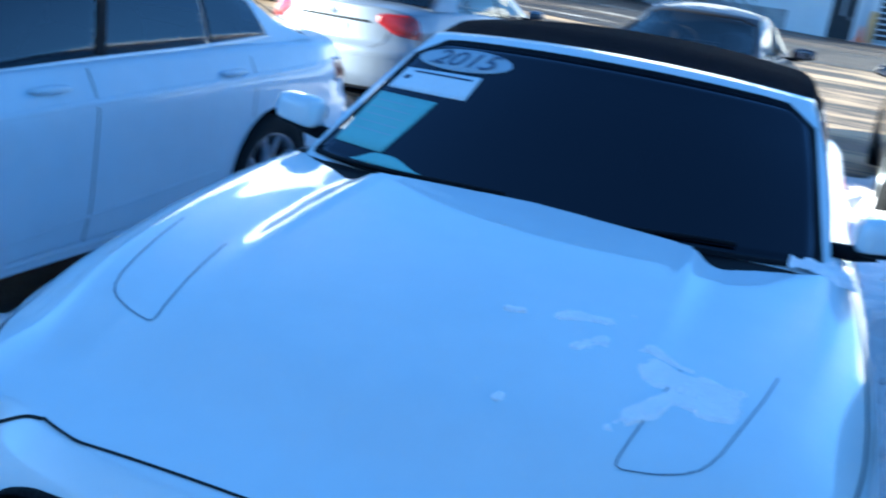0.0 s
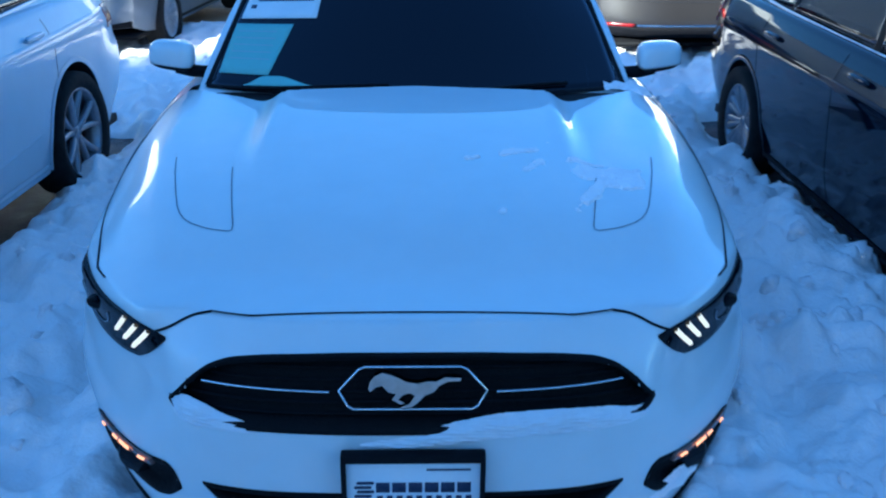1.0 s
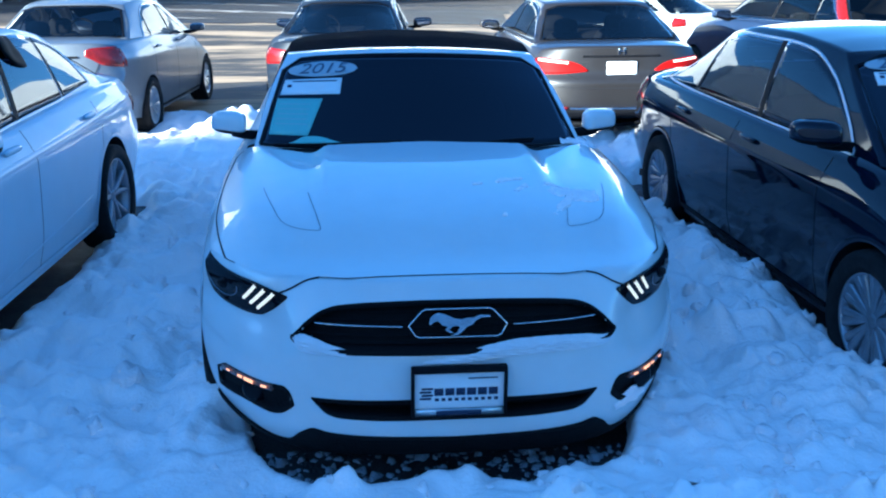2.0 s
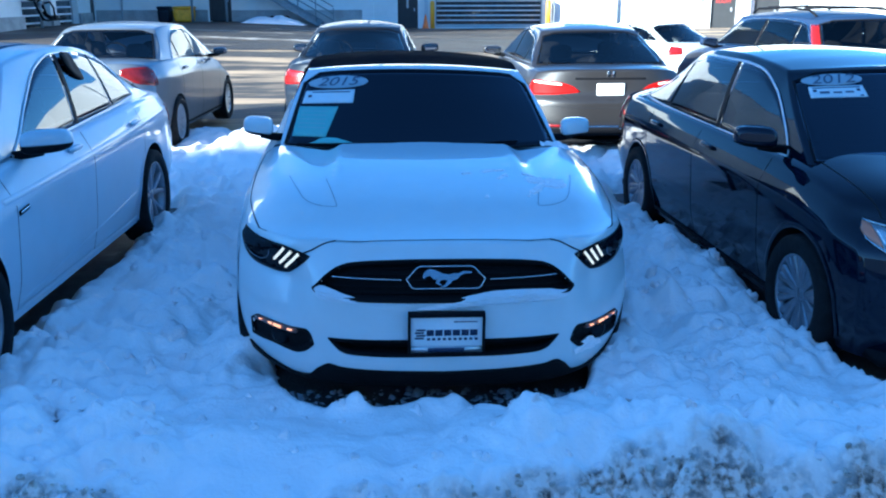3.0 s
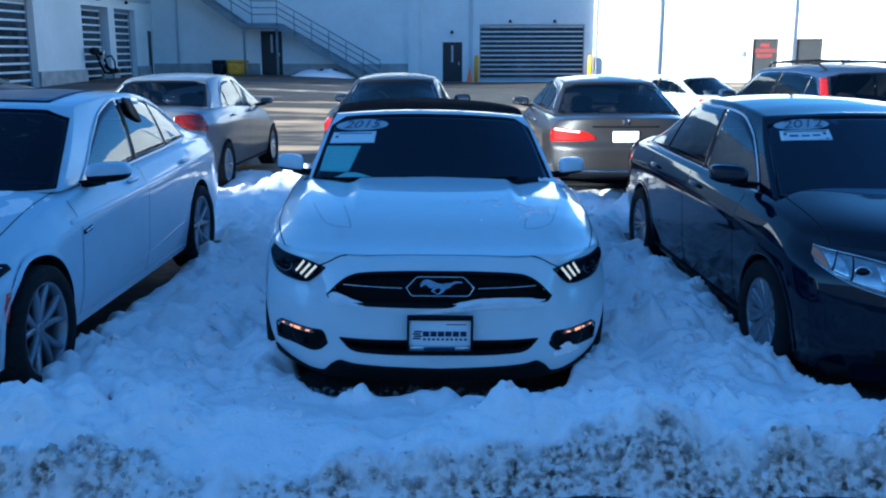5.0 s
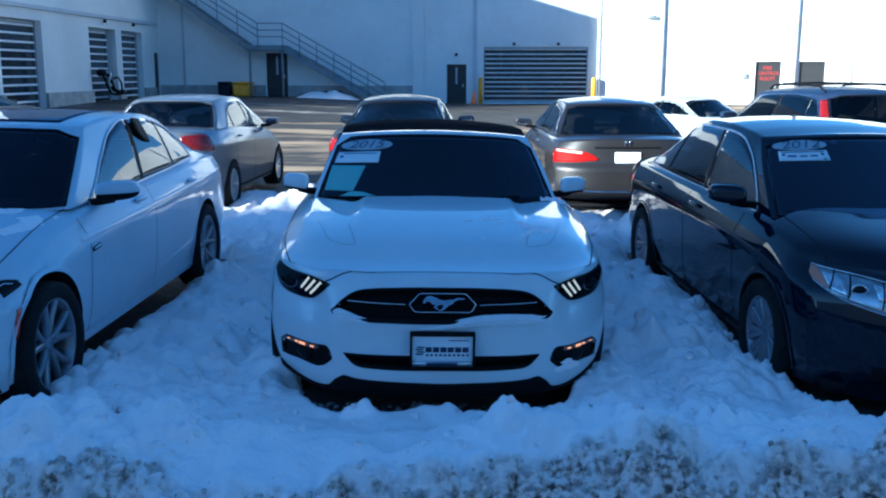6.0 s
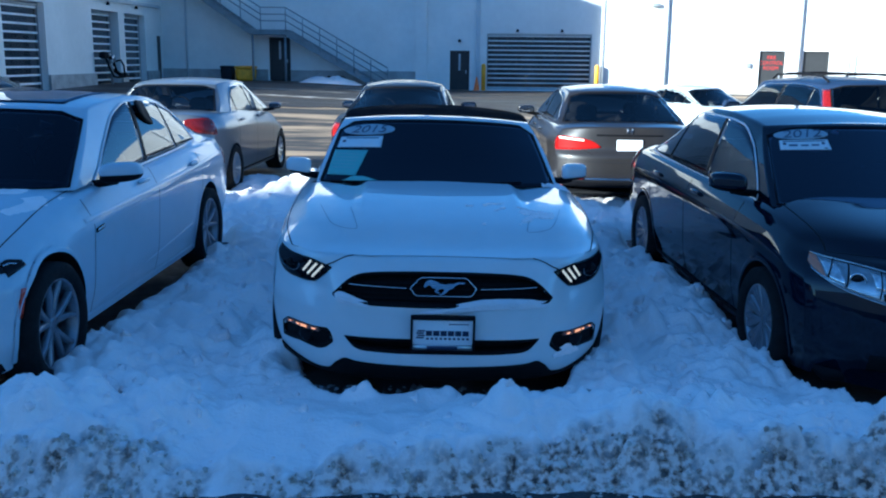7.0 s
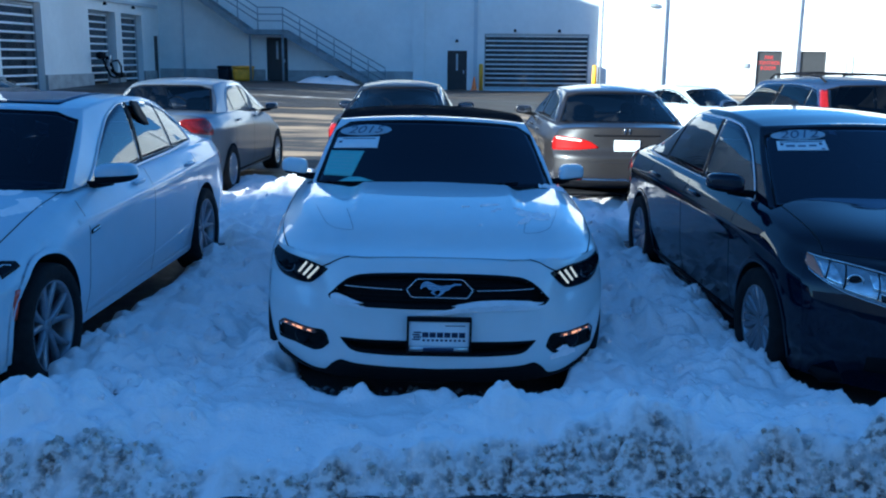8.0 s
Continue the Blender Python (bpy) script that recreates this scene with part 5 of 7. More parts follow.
# parked behind, tails towards the walk
silver_car, ss, sc = saloon("saloon_car", pose(-3.90, 10.95, 0.05, 0, 0, 180), "silver four-door saloon seen from behind, sunlit", SILVER_PAINT, 4.44, 1.715, 1.44, 0.85, 2.62,
                            hood=0.78, cowl=0.98, deck=1.07, ycowl=1.15, ydeck=3.72, yroof0=1.95, yroof1=3.32, radius=0.305, style=cover, arch=0.335, glass_mat=GLASS_CAR, roof_w=0.56, belt_w=0.87,
                            screen=(0.95, 1.85), bow=(0.2, 0.12), crown=0.04, rail=((1.8, 1.34), (2.1, 1.385), (2.5, 1.405), (2.9, 1.395), (3.2, 1.365), (3.5, 1.30)),
                            windows=(((1.40, 0.945), (2.3, 0.955), (3.33, 0.985)), ((1.40, 0.950), (1.61, 1.065), (1.84, 1.205), (2.1, 1.320), (2.35, 1.352), (2.72, 1.340), (2.95, 1.270), (3.15, 1.150), (3.33, 1.000))),
                            splits=((2.22, 0.3), (2.98, -0.25)), mirror_size=(0.095, 0.055, 0.055))
rear_lamps(silver_car, ss, 0.44, 0.775, curve((0.44, 0.915), (0.50, 0.88), (0.62, 0.815), (0.775, 0.79)), curve((0.44, 0.965), (0.50, 0.99), (0.66, 0.995), (0.775, 0.985)), RED_LENS, 0.34, 0.79, 0.975)
grey_car, gs, gc = saloon("saloon_car", pose(1.685, 11.15, 0.03, 0, 0, 182), "warm grey metallic four-door saloon with lit tail lamps", GREY_PAINT, 4.86, 1.85, 1.465, 0.93, 2.775,
                          hood=0.80, cowl=1.0, deck=1.03, ycowl=1.3, ydeck=4.18, yroof0=2.15, yroof1=3.62, radius=0.325, arch=0.355, glass_mat=GLASS_CAR, roof_w=0.59, belt_w=0.86, bow=(0.2, 0.14), screen=(1.15, 2.0), crown=0.045)
rear_lamps(grey_car, gs, 0.33, 0.83, curve((0.33, 0.762), (0.6, 0.735), (0.83, 0.725)), curve((0.33, 0.775), (0.43, 0.838), (0.56, 0.868), (0.75, 0.885), (0.83, 0.87)), RED_ON, 0.24, 0.735, 0.88, "lit red tail lamp")
dark_car, ds, dc = saloon("saloon_car", pose(-1.02, 11.9, 0.03, 0, 0, 180), "dark grey four-door saloon parked behind the convertible", DARK_PAINT, 4.6, 1.76, 1.45, 0.9, 2.7,
                          hood=0.80, cowl=1.0, deck=1.04, ycowl=1.2, ydeck=3.9, yroof0=2.0, yroof1=3.2, radius=0.315, arch=0.345, glass_mat=GLASS_CAR, roof_w=0.55)
rear_lamps(dark_car, ds, 0.5, 0.79, curve((0.5, 0.77), (0.79, 0.75)), curve((0.5, 0.9), (0.79, 0.93)), RED_LENS, 0.32, 0.76, 0.92)
grey_c = Vector((0, 3.4, 0.7))
for s in (-1, 1):
    part("lamp_core", ribbon(lambda x, z, s=s: gs.rear(s * x, z), [(x, 0.850 + 0.08 * (x - 0.6)) for x in spaced(0.52, 0.79, 12)], 0.020, 0.010, grey_c, 0.004, e=0.004), LAMP_CORE, grey_car, "bright glowing core of the tail lamp")
    part("reflector", patch(lambda x, z, s=s: gs.rear(s * x, z), 0.52, 0.74, lambda x: 0.395, lambda x: 0.42, 8, 2, 0.010, 0.01, grey_c, 0.004), RED_LENS, grey_car)
part("bumper_strip", ribbon(gs.rear, [(x, 0.408) for x in spaced(-0.50, 0.50, 16)], 0.018, 0.010, grey_c, 0.006, e=0.004), CHROME, grey_car)
for k in range(6):
    y = gs.rear(0.66, 0.70).y
    part("letter_bar", box(-0.70 + 0.022 * k, -0.685 + 0.022 * k, y - 0.03, y + 0.006, 0.678, 0.694, 0.001), CHROME, grey_car)
for cr, sh, w_, zl in ((grey_car, gs, 0.86, 0.36), (silver_car, ss, 0.80, 0.31), (dark_car, ds, 0.82, 0.33)):
    part("bumper_valance", patch(sh.rear, -w_, w_, lambda x: 0.305, lambda x: zl + 0.02 + 0.03 * step(0.4, 0.7, abs(x)), 30, 3, 0.006, 0.02, grey_c, 0.004), TRIM, cr)
    part("trunk_gap", ribbon(sh.rear, [(-0.60, 0.98), (-0.58, 0.86), (-0.52, 0.73), (-0.44, 0.69), (0, 0.685), (0.44, 0.69), (0.52, 0.73), (0.58, 0.86), (0.60, 0.98)], 0.008, 0.001, grey_c, e=0.004), GAP, cr)
    part("bumper_crease", ribbon(sh.rear, [(x, 0.60 + 0.03 * (abs(x) / w_) ** 2) for x in spaced(-w_, w_, 24)], 0.012, 0.0, grey_c, 0.006, e=0.004), {grey_car: GREY_PAINT, silver_car: SILVER_PAINT, dark_car: DARK_PAINT}[cr], cr)
    part("plate_bar", ribbon(sh.rear, [(x, 0.905) for x in spaced(-0.38, 0.38, 12)], 0.022, 0.004, grey_c, 0.010, e=0.004), TRIM, cr)
for cr, sh, zp in ((silver_car, ss, 0.80), (grey_car, gs, 0.785), (dark_car, ds, 0.82)):
    y = sh.rear(0, zp).y
    part("licence_plate", box(-0.148, 0.148, y - 0.002, y + 0.014, zp - 0.070, zp + 0.070, 0.004), PLATE, cr, "blank white plate")
    for s in (-1, 1):
        part("badge", box(s * 0.028 - 0.008, s * 0.028 + 0.008, sh.rear(0, 0.95).y - 0.01, sh.rear(0, 0.95).y + 0.012, 0.925, 0.985, 0.003), CHROME, cr)
    part("badge", box(-0.024, 0.024, sh.rear(0, 0.95).y - 0.01, sh.rear(0, 0.95).y + 0.012, 0.95, 0.96, 0.002), CHROME, cr)

# ---- farther cars ----
suv, us, uc = saloon("estate_car", pose(4.40, 11.12, 0.02, 0, 0, 188), "blue sport utility car with roof rails and tall tail lamps", BLUE_PAINT, 4.55, 1.82, 1.59, 0.9, 2.62,
                     hood=0.98, cowl=1.12, deck=1.14, ycowl=1.2, ydeck=4.30, yroof0=1.85, yroof1=4.05, radius=0.34, arch=0.375, glass_mat=GLASS_CAR, roof_w=0.62, doors=(1.35, 2.3, 3.2))
for s in (-1, 1):
    f = uc.face("rear")
    part("tail_lamp", patch(lambda u, v, s=s: f(s * u, v), 0.935, 1.0, lambda u: 0.22, lambda u: 0.86, 5, 8, 0.008, 0.02, Vector((0, 3, 1.2))), RED_LENS, suv, "tall red tail lamp on the rear pillar")
    side = uc.face("right" if s > 0 else "left")
    part("tail_lamp", patch(side, 0.965, 1.0, lambda u: 0.20, lambda u: 0.86, 3, 8, 0.008, 0.02, Vector((0, 3, 1.2))), RED_LENS, suv)
    rail = [(s * 0.50, 2.1, 1.545), (s * 0.51, 2.25, 1.600), (s * 0.51, 3.0, 1.618), (s * 0.50, 3.5, 1.600), (s * 0.49, 3.65, 1.530)]
    part("roof_rail", tube(rail, 0.014, 8), TRIM, suv)
for y in (2.5, 3.4):
    part("cross_bar", tube([(-0.51, y, 1.618), (0, y, 1.632), (0.51, y, 1.618)], 0.014, 8), TRIM, suv)
far_hatch, hs, hc = saloon("hatchback_car", pose(3.4, 19.4, -0.18, 0, 0, 210), "white hatchback parked by the sunny wall", WHITE_PAINT, 4.3, 1.75, 1.46, 0.85, 2.6,
                           hood=0.85, cowl=1.02, deck=1.04, ycowl=1.2, ydeck=3.95, yroof0=2.0, yroof1=3.35, radius=0.31, arch=0.34, n=(40, 64, 20), glass_mat=GLASS_CAR)
rear_lamps(far_hatch, hs, 0.55, 0.79, curve((0.55, 0.80), (0.79, 0.78)), curve((0.55, 0.94), (0.79, 0.98)), RED_LENS, 0.25, 0.80, 0.96)
far_dark, fs_, fc_ = saloon("saloon_car", pose(-9.7, 17.5, 0.03, 0, 0, 90), "dark saloon parked before the shaded wing", DARK_PAINT, 4.6, 1.78, 1.42, 0.9, 2.7,
                            hood=0.80, cowl=0.98, deck=1.02, ycowl=1.25, ydeck=3.95, yroof0=2.05, yroof1=3.3, radius=0.315, arch=0.345, n=(40, 64, 20), glass_mat=GLASS_CAR)


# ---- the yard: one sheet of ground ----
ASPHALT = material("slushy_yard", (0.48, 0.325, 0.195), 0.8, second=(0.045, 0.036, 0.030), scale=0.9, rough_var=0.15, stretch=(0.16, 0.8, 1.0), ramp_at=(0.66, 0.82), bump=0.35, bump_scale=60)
WALL = material("painted_wall", (0.80, 0.785, 0.765), 0.8, mottle=0.07, scale=0.5, bump=0.05, bump_scale=30)
WALL_TRIM = material("wall_trim", (0.55, 0.57, 0.60), 0.6, mottle=0.06, scale=1.0)
STONE = material("stone_base", (0.42, 0.41, 0.40), 0.85, mottle=0.25, scale=2.0, bump=0.4, bump_scale=12)
STEEL = material("galvanised_steel", (0.42, 0.44, 0.46), 0.5, metal=0.5, mottle=0.15, scale=5)
STAIR = material("dull_painted_steel", (0.24, 0.26, 0.28), 0.6, metal=0.2, mottle=0.2, scale=4)
DOOR_BROWN = material("dark_door", (0.025, 0.022, 0.024), 0.5, mottle=0.2, scale=4)
DOOR_GREY = material("grey_door", (0.04, 0.04, 0.042), 0.5, mottle=0.1, scale=3)
SLAT = material("shutter_slat", (0.78, 0.79, 0.80), 0.5, mottle=0.08, scale=4)
DARK_PANE = material("dark_shutter_pane", (0.02, 0.024, 0.03), 0.2, coat=0.5, mottle=0.4, scale=2)


def ground_z(x, y):
    """The yard climbs a little towards the stairs and dips on the sunny side."""
    back = step(12, 40, y)
    return back * (0.18 + 0.36 * step(-1, -10, x)) - 0.20 * step(1, 3.5, x) * step(12, 15, y) * (1 - step(26, 40, y))


def ground():
    bm = bmesh.new()
    xs = [-900, -300, -120, -60, -35] + [-25 + 1.25 * i for i in range(49)] + [45, 70, 130, 300, 900]
    ys = [-900, -300, -100, -40, -20] + [-10 + 1.25 * i for i in range(49)] + [60, 90, 150, 300, 900]
    g = [[bm.verts.new((x, y, ground_z(x, y))) for y in ys] for x in xs]
    for i in range(len(xs) - 1):
        for j in range(len(ys) - 1):
            bm.faces.new((g[i][j], g[i + 1][j], g[i + 1][j + 1], g[i][j + 1]))
    return tagged(part("ground", bm, ASPHALT), "wet dark asphalt yard with brown slush", "ground", kind="structure")


ground()
LANE = material("wet_asphalt", (0.045, 0.043, 0.042), 0.5, second=(0.018, 0.018, 0.019), scale=1.2, rough_var=0.25, bump=0.5, bump_scale=70)
tagged(part("road", box(-120, 120, -26.0, 8.2, -0.1, 0.006), LANE, smooth=False), "dark wet asphalt lane and parking bays", "road", kind="structure")

# wet asphalt, coloured darker still to stand in for the shade lying there
WET_SHADED = material("wet_shaded_band", (0.085, 0.060, 0.045), 0.6, second=(0.018, 0.014, 0.012), scale=0.45, rough_var=0.2, stretch=(0.25, 1.0, 1.0), ramp_at=(0.66, 0.95), bump=0.4, bump_scale=40)


def wet_shade_strip():
    """The thawed strip of the yard before the facade, its shade put into the dark colour."""
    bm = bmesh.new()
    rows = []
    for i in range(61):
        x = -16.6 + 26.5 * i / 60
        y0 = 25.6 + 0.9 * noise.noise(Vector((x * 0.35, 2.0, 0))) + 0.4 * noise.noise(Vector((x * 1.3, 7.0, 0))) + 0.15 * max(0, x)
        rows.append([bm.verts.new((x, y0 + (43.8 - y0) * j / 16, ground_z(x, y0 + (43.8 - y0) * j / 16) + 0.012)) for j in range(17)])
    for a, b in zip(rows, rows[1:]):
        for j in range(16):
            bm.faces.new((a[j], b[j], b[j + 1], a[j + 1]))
    tagged(part("wet_asphalt", bm, WET_SHADED), "thawed wet asphalt before the shaded facade, with shade in its dark colour", "asphalt", kind="structure")


wet_shade_strip()


def snow_streak(x0, x1, y0, y1, seed):
    """A flat ragged remnant of snow left by the plough."""
    bm = bmesh.new()
    rows = []
    for i in range(41):
        k = i / 40
        x = x0 + (x1 - x0) * k
        mid_y = y0 + (y1 - y0) * (0.5 + 0.35 * noise.noise(Vector((x * 0.8, seed, 0))))
        half = (y1 - y0) * 0.5 * math.sin(math.pi * k) ** 0.5 * (0.45 + 0.9 * abs(noise.noise(Vector((x * 2.1, seed + 4, 0)))))
        rows.append([bm.verts.new((x, mid_y + half * v, ground_z(x, mid_y) + 0.014 + 0.05 * (1 - v * v) * min(1, half))) for v in (-1, -0.5, 0, 0.5, 1)])
    for a, b in zip(rows, rows[1:]):
        for j in range(4):
            bm.faces.new((a[j], b[j], b[j + 1], a[j + 1]))
    tagged(part("snow_streak", bm, STREAK), "thin dirty streak of snow on the wet asphalt", "snow", kind="stuff")


STREAK = material("dirty_streak", (0.55, 0.50, 0.46), 0.85, second=(0.14, 0.11, 0.09), scale=1.5, stretch=(0.4, 1.0, 1.0), bump=0.3)
for x0, x1, y0, y1, seed in ((-9.5, -3.2, 29.5, 31.2, 1.0), (-11.5, -5.5, 33.5, 34.6, 2.0), (-7.0, -2.6, 36.5, 37.4, 3.0), (-0.9, 1.4, 42.6, 43.6, 4.0), (-10.5, -6.5, 26.8, 27.5, 5.0), (5.2, 9.5, 24.0, 25.2, 6.0)):
    snow_streak(x0, x1, y0, y1, seed)


# ---- building ----
def wall_with_openings(name, u0, u1, v0, v1, z0, z1, holes, across=False, label=""):
    """A thick wall along x (along y if across) with openings (u, u, z, z) right through it."""
    bm = bmesh.new()
    cuts = sorted({u0, u1, *(h[0] for h in holes), *(h[1] for h in holes)})
    for a, b in zip(cuts, cuts[1:]):
        z = z0
        for h in sorted((h for h in holes if h[0] <= a and h[1] >= b), key=lambda h: h[2]):
            if h[2] > z:
                add_box(bm, *((a, b, v0, v1) if not across else (v0, v1, a, b)), z, h[2])
            z = h[3]
        add_box(bm, *((a, b, v0, v1) if not across else (v0, v1, a, b)), z, z1)
    bmesh.ops.remove_doubles(bm, verts=bm.verts, dist=1e-4)
    return tagged(part(name, bm, WALL, smooth=False), label or "tall pale painted wall", "wall", kind="structure")


GA = (0.06, 5.36, 0.23, 3.04)
wall_with_openings("wall_north", -16.7, 6.0, 44, 44.5, 0, 11.3, [(-11.12, -10.03, 0.4, 2.74), (-1.81, -0.81, 0.0, 2.17), GA])
wall_with_openings("wall_sunny", 5.95, 60, 43.85, 44.35, -0.5, 8.2, [(13.72, 14.98, -0.3, 2.31), (15.88, 17.16, -0.3, 2.31), (18.15, 21.0, -0.3, 2.34)], label="tall white wall in full sun")
wall_with_openings("wall_west", 27.1, 44, -17.2, -16.7, 0, 10.8, [(27.9, 31.1, 0.2, 3.7), (35.4, 38.3, 0.2, 3.68), (39.0, 41.6, 0.2, 3.68), (43.2, 43.85, 0.4, 2.75)], across=True)
tagged(part("wall_south", box(-110, 70, -26.8, -26.0, 0, 12.85), WALL, smooth=False), "pale building wall across the lane, casting the shade", "wall", kind="structure")
tagged(part("wing_end", box(-45, -17.2, 27.1, 27.6, 0, 10.8), WALL, smooth=False), "end wall of the tall wing", "wall", kind="structure")
tagged(part("roof", box(-45, -16.7, 27.1, 60, 10.8, 11.0), STEEL, smooth=False), "flat roof of the wing", "roof", kind="structure")
tagged(part("roof_hall", add_box(box(-16.7, 6.0, 44.5, 75, 11.1, 11.3), 6.0, 60, 44.35, 75, 8.0, 8.2), STEEL, smooth=False), "flat roofs of the long hall", "roof", kind="structure")
tagged(part("back_of_bays", add_box(add_box(add_box(box(-0.5, 6, 44.7, 44.75, 0, 4), -18.2, -18.1, 26, 44, 0, 4), -12, -9, 44.6, 44.65, 0, 4), 13, 22, 44.6, 44.65, -0.3, 4), GAP, smooth=False), "dark back of the bays", "wall", kind="structure")


def shutter(m, w, h, n, label, group):
    """A glazed roller shutter: dark panes between pale bars, in a frame. It stands in the x, z plane."""
    sh = thing("roller_shutter", m, label, "shutter", group)
    part("pane", box(0, w, 0.06, 0.10, 0, h), DARK_PANE, sh, smooth=False)
    bar = None
    for i in range(n):
        z = h * (i + 0.5) / n
        if bar is None:
            bar = part("slat", box(0.02, w - 0.02, 0.0, 0.06, -h / n * 0.125, h / n * 0.125, 0.008), SLAT, sh)
            bar.location = (0, 0, z)
        else:
            b = new("slat", bar.data)
            b.parent, b.location = sh, (0, 0, z)
    for x in (-0.05, w):
        part("guide_rail", box(x, x + 0.05, -0.02, 0.1, 0, h), STEEL, sh, smooth=False)
    part("bottom_rail", box(0, w, -0.02, 0.1, 0.0, 0.14), STEEL, sh, smooth=False)
    part("head_box", box(-0.05, w + 0.05, -0.03, 0.1, h - 0.10, h), STEEL, sh, smooth=False)
    return sh


shutter(pose(GA[0] + 0.05, 44.12, 0.23), GA[1] - GA[0] - 0.1, 2.80, 12, "wide roller shutter with pale slats over dark glass", "roller shutters")
for y0, y1 in ((27.9, 30.5), (35.4, 37.4), (39.0, 40.9)):
    shutter(pose(-16.98, y0 + 0.02, 0.21, 0, 0, 90), y1 - y0 + 0.55, 3.46, 11, "tall roller shutter with pale slats in the shaded wing", "roller shutters")


def service_door(x0, x1, z0, z1, y, mat, label, window=True):
    d = thing("service_door", pose(x0, y, z0), label, "door", "service doors", "structure")
    w, h = x1 - x0, z1 - z0
    part("leaf", box(0.05, w - 0.05, 0.10, 0.15, 0.01, h - 0.05, 0.004), mat, d, smooth=False)
    for a, b in ((0, 0.05), (w - 0.05, w)):
        part("frame", box(a, b, 0.02, 0.16, 0, h), mat, d, smooth=False)
    part("frame", box(0.05, w - 0.05, 0.02, 0.16, h - 0.05, h), mat, d, smooth=False)
    if window:
        part("vision_panel", box(w * 0.44, w * 0.54, 0.085, 0.11, h * 0.50, h * 0.92), STEEL, d, smooth=False)
    part("handle", box(w * 0.80, w * 0.86, 0.05, 0.11, h * 0.42, h * 0.50), STEEL, d, smooth=False)
    return d


service_door(-11.12, -10.03, 0.57, 2.74, 44.0, DOOR_BROWN, "dark brown metal door under the stair landing")
service_door(-1.81, -0.81, 0.19, 2.17, 44.0, DOOR_BROWN, "dark metal door with a narrow window")
fire = service_door(13.72, 14.98, 0.0, 2.31, 43.85, DOOR_GREY, "grey metal door with red warning lettering", False)
service_door(15.88, 17.16, 0.0, 2.31, 43.85, DOOR_GREY, "plain grey metal door in the sunny wall", False)
wing_door = thing("service_door", pose(-16.7, 43.2, 0.6, 0, 0, 90), "narrow dark door in the shaded wing", "door", "service doors", "structure")
part("leaf", box(0.0, 0.65, 0.05, 0.1, 0, 2.15, 0.004), DOOR_BROWN, wing_door, smooth=False)
for i, word in enumerate(("FIRE", "CONTROL", "ROOM")):
    cu = bpy.data.curves.new("lettering", "FONT")
    cu.body, cu.size, cu.align_x, cu.extrude = word, 0.25, "CENTER", 0.004
    tmp = new("lettering", cu)
    me = bpy.data.meshes.new_from_object(tmp.evaluated_get(bpy.context.evaluated_depsgraph_get()))
    bpy.data.objects.remove(tmp)
    me.materials.append(RED_PRINT)
    word_ob = new("lettering", me)
    word_ob.parent, word_ob.location, word_ob.rotation_euler = fire, (0.63, 0.09, 1.90 - 0.26 * i), (radians(90), 0, 0)
bay = thing("glazed_bay", pose(18.15, 43.85, -0.1), "wide pale glazed bay in the sunny wall", "window", "", "structure")
part("frame", add_box(add_box(box(0, 0.35, 0.05, 0.2, 0, 2.44), 2.5, 2.85, 0.05, 0.2, 0, 2.44), 0.35, 2.5, 0.05, 0.2, 2.2, 2.44), WALL_TRIM, bay, smooth=False)
part("pane", box(0.35, 2.5, 0.12, 0.14, 0, 2.2), SLAT, bay, smooth=False)

# stone base, pilasters, ribs, downpipes
for n, b in (("baseboard_1", box(-16.7, -11.2, 43.9, 44.02, 0.2, 1.12)), ("baseboard_2", box(-10.0, -3.56, 43.9, 44.02, 0.1, 1.10)), ("baseboard_3", box(-16.72, -16.6, 31.1, 35.4, 0, 1.0)), ("baseboard_4", box(-16.72, -16.6, 38.3, 39.0, 0, 1.0)), ("baseboard_5", box(-16.72, -16.6, 41.6, 43.2, 0.1, 1.02)), ("baseboard_6", box(-16.72, -16.6, 27.1, 27.9, 0, 1.0))):
    tagged(part(n, b, STONE, smooth=False), "grey stone base course of the wall", "base course", kind="structure")
for n, b in (("trim_1", box(-3.56, -2.99, 43.82, 44.02, 0.0, 11.2)), ("trim_2", box(-0.48, -0.29, 43.9, 44.02, 0, 11.2)), ("trim_3", box(-16.7, -16.58, 26, 43.6, 4.1, 4.25))):
    tagged(part(n, b, WALL_TRIM if n != "trim_1" else WALL, smooth=False), "pale vertical rib of the wall", "wall trim", kind="structure")
for x, y, r in ((9.0, 43.78, 0.12), (15.6, 43.78, 0.12), (-15.4, 43.93, 0.05), (5.86, 43.80, 0.06)):
    tagged(part("downpipe", tube([(x, y, -0.3), (x, y, 4), (x, y, 8.1)], r, 10), WALL_TRIM), "pale metal downpipe on the wall", "downpipe", "downpipes")


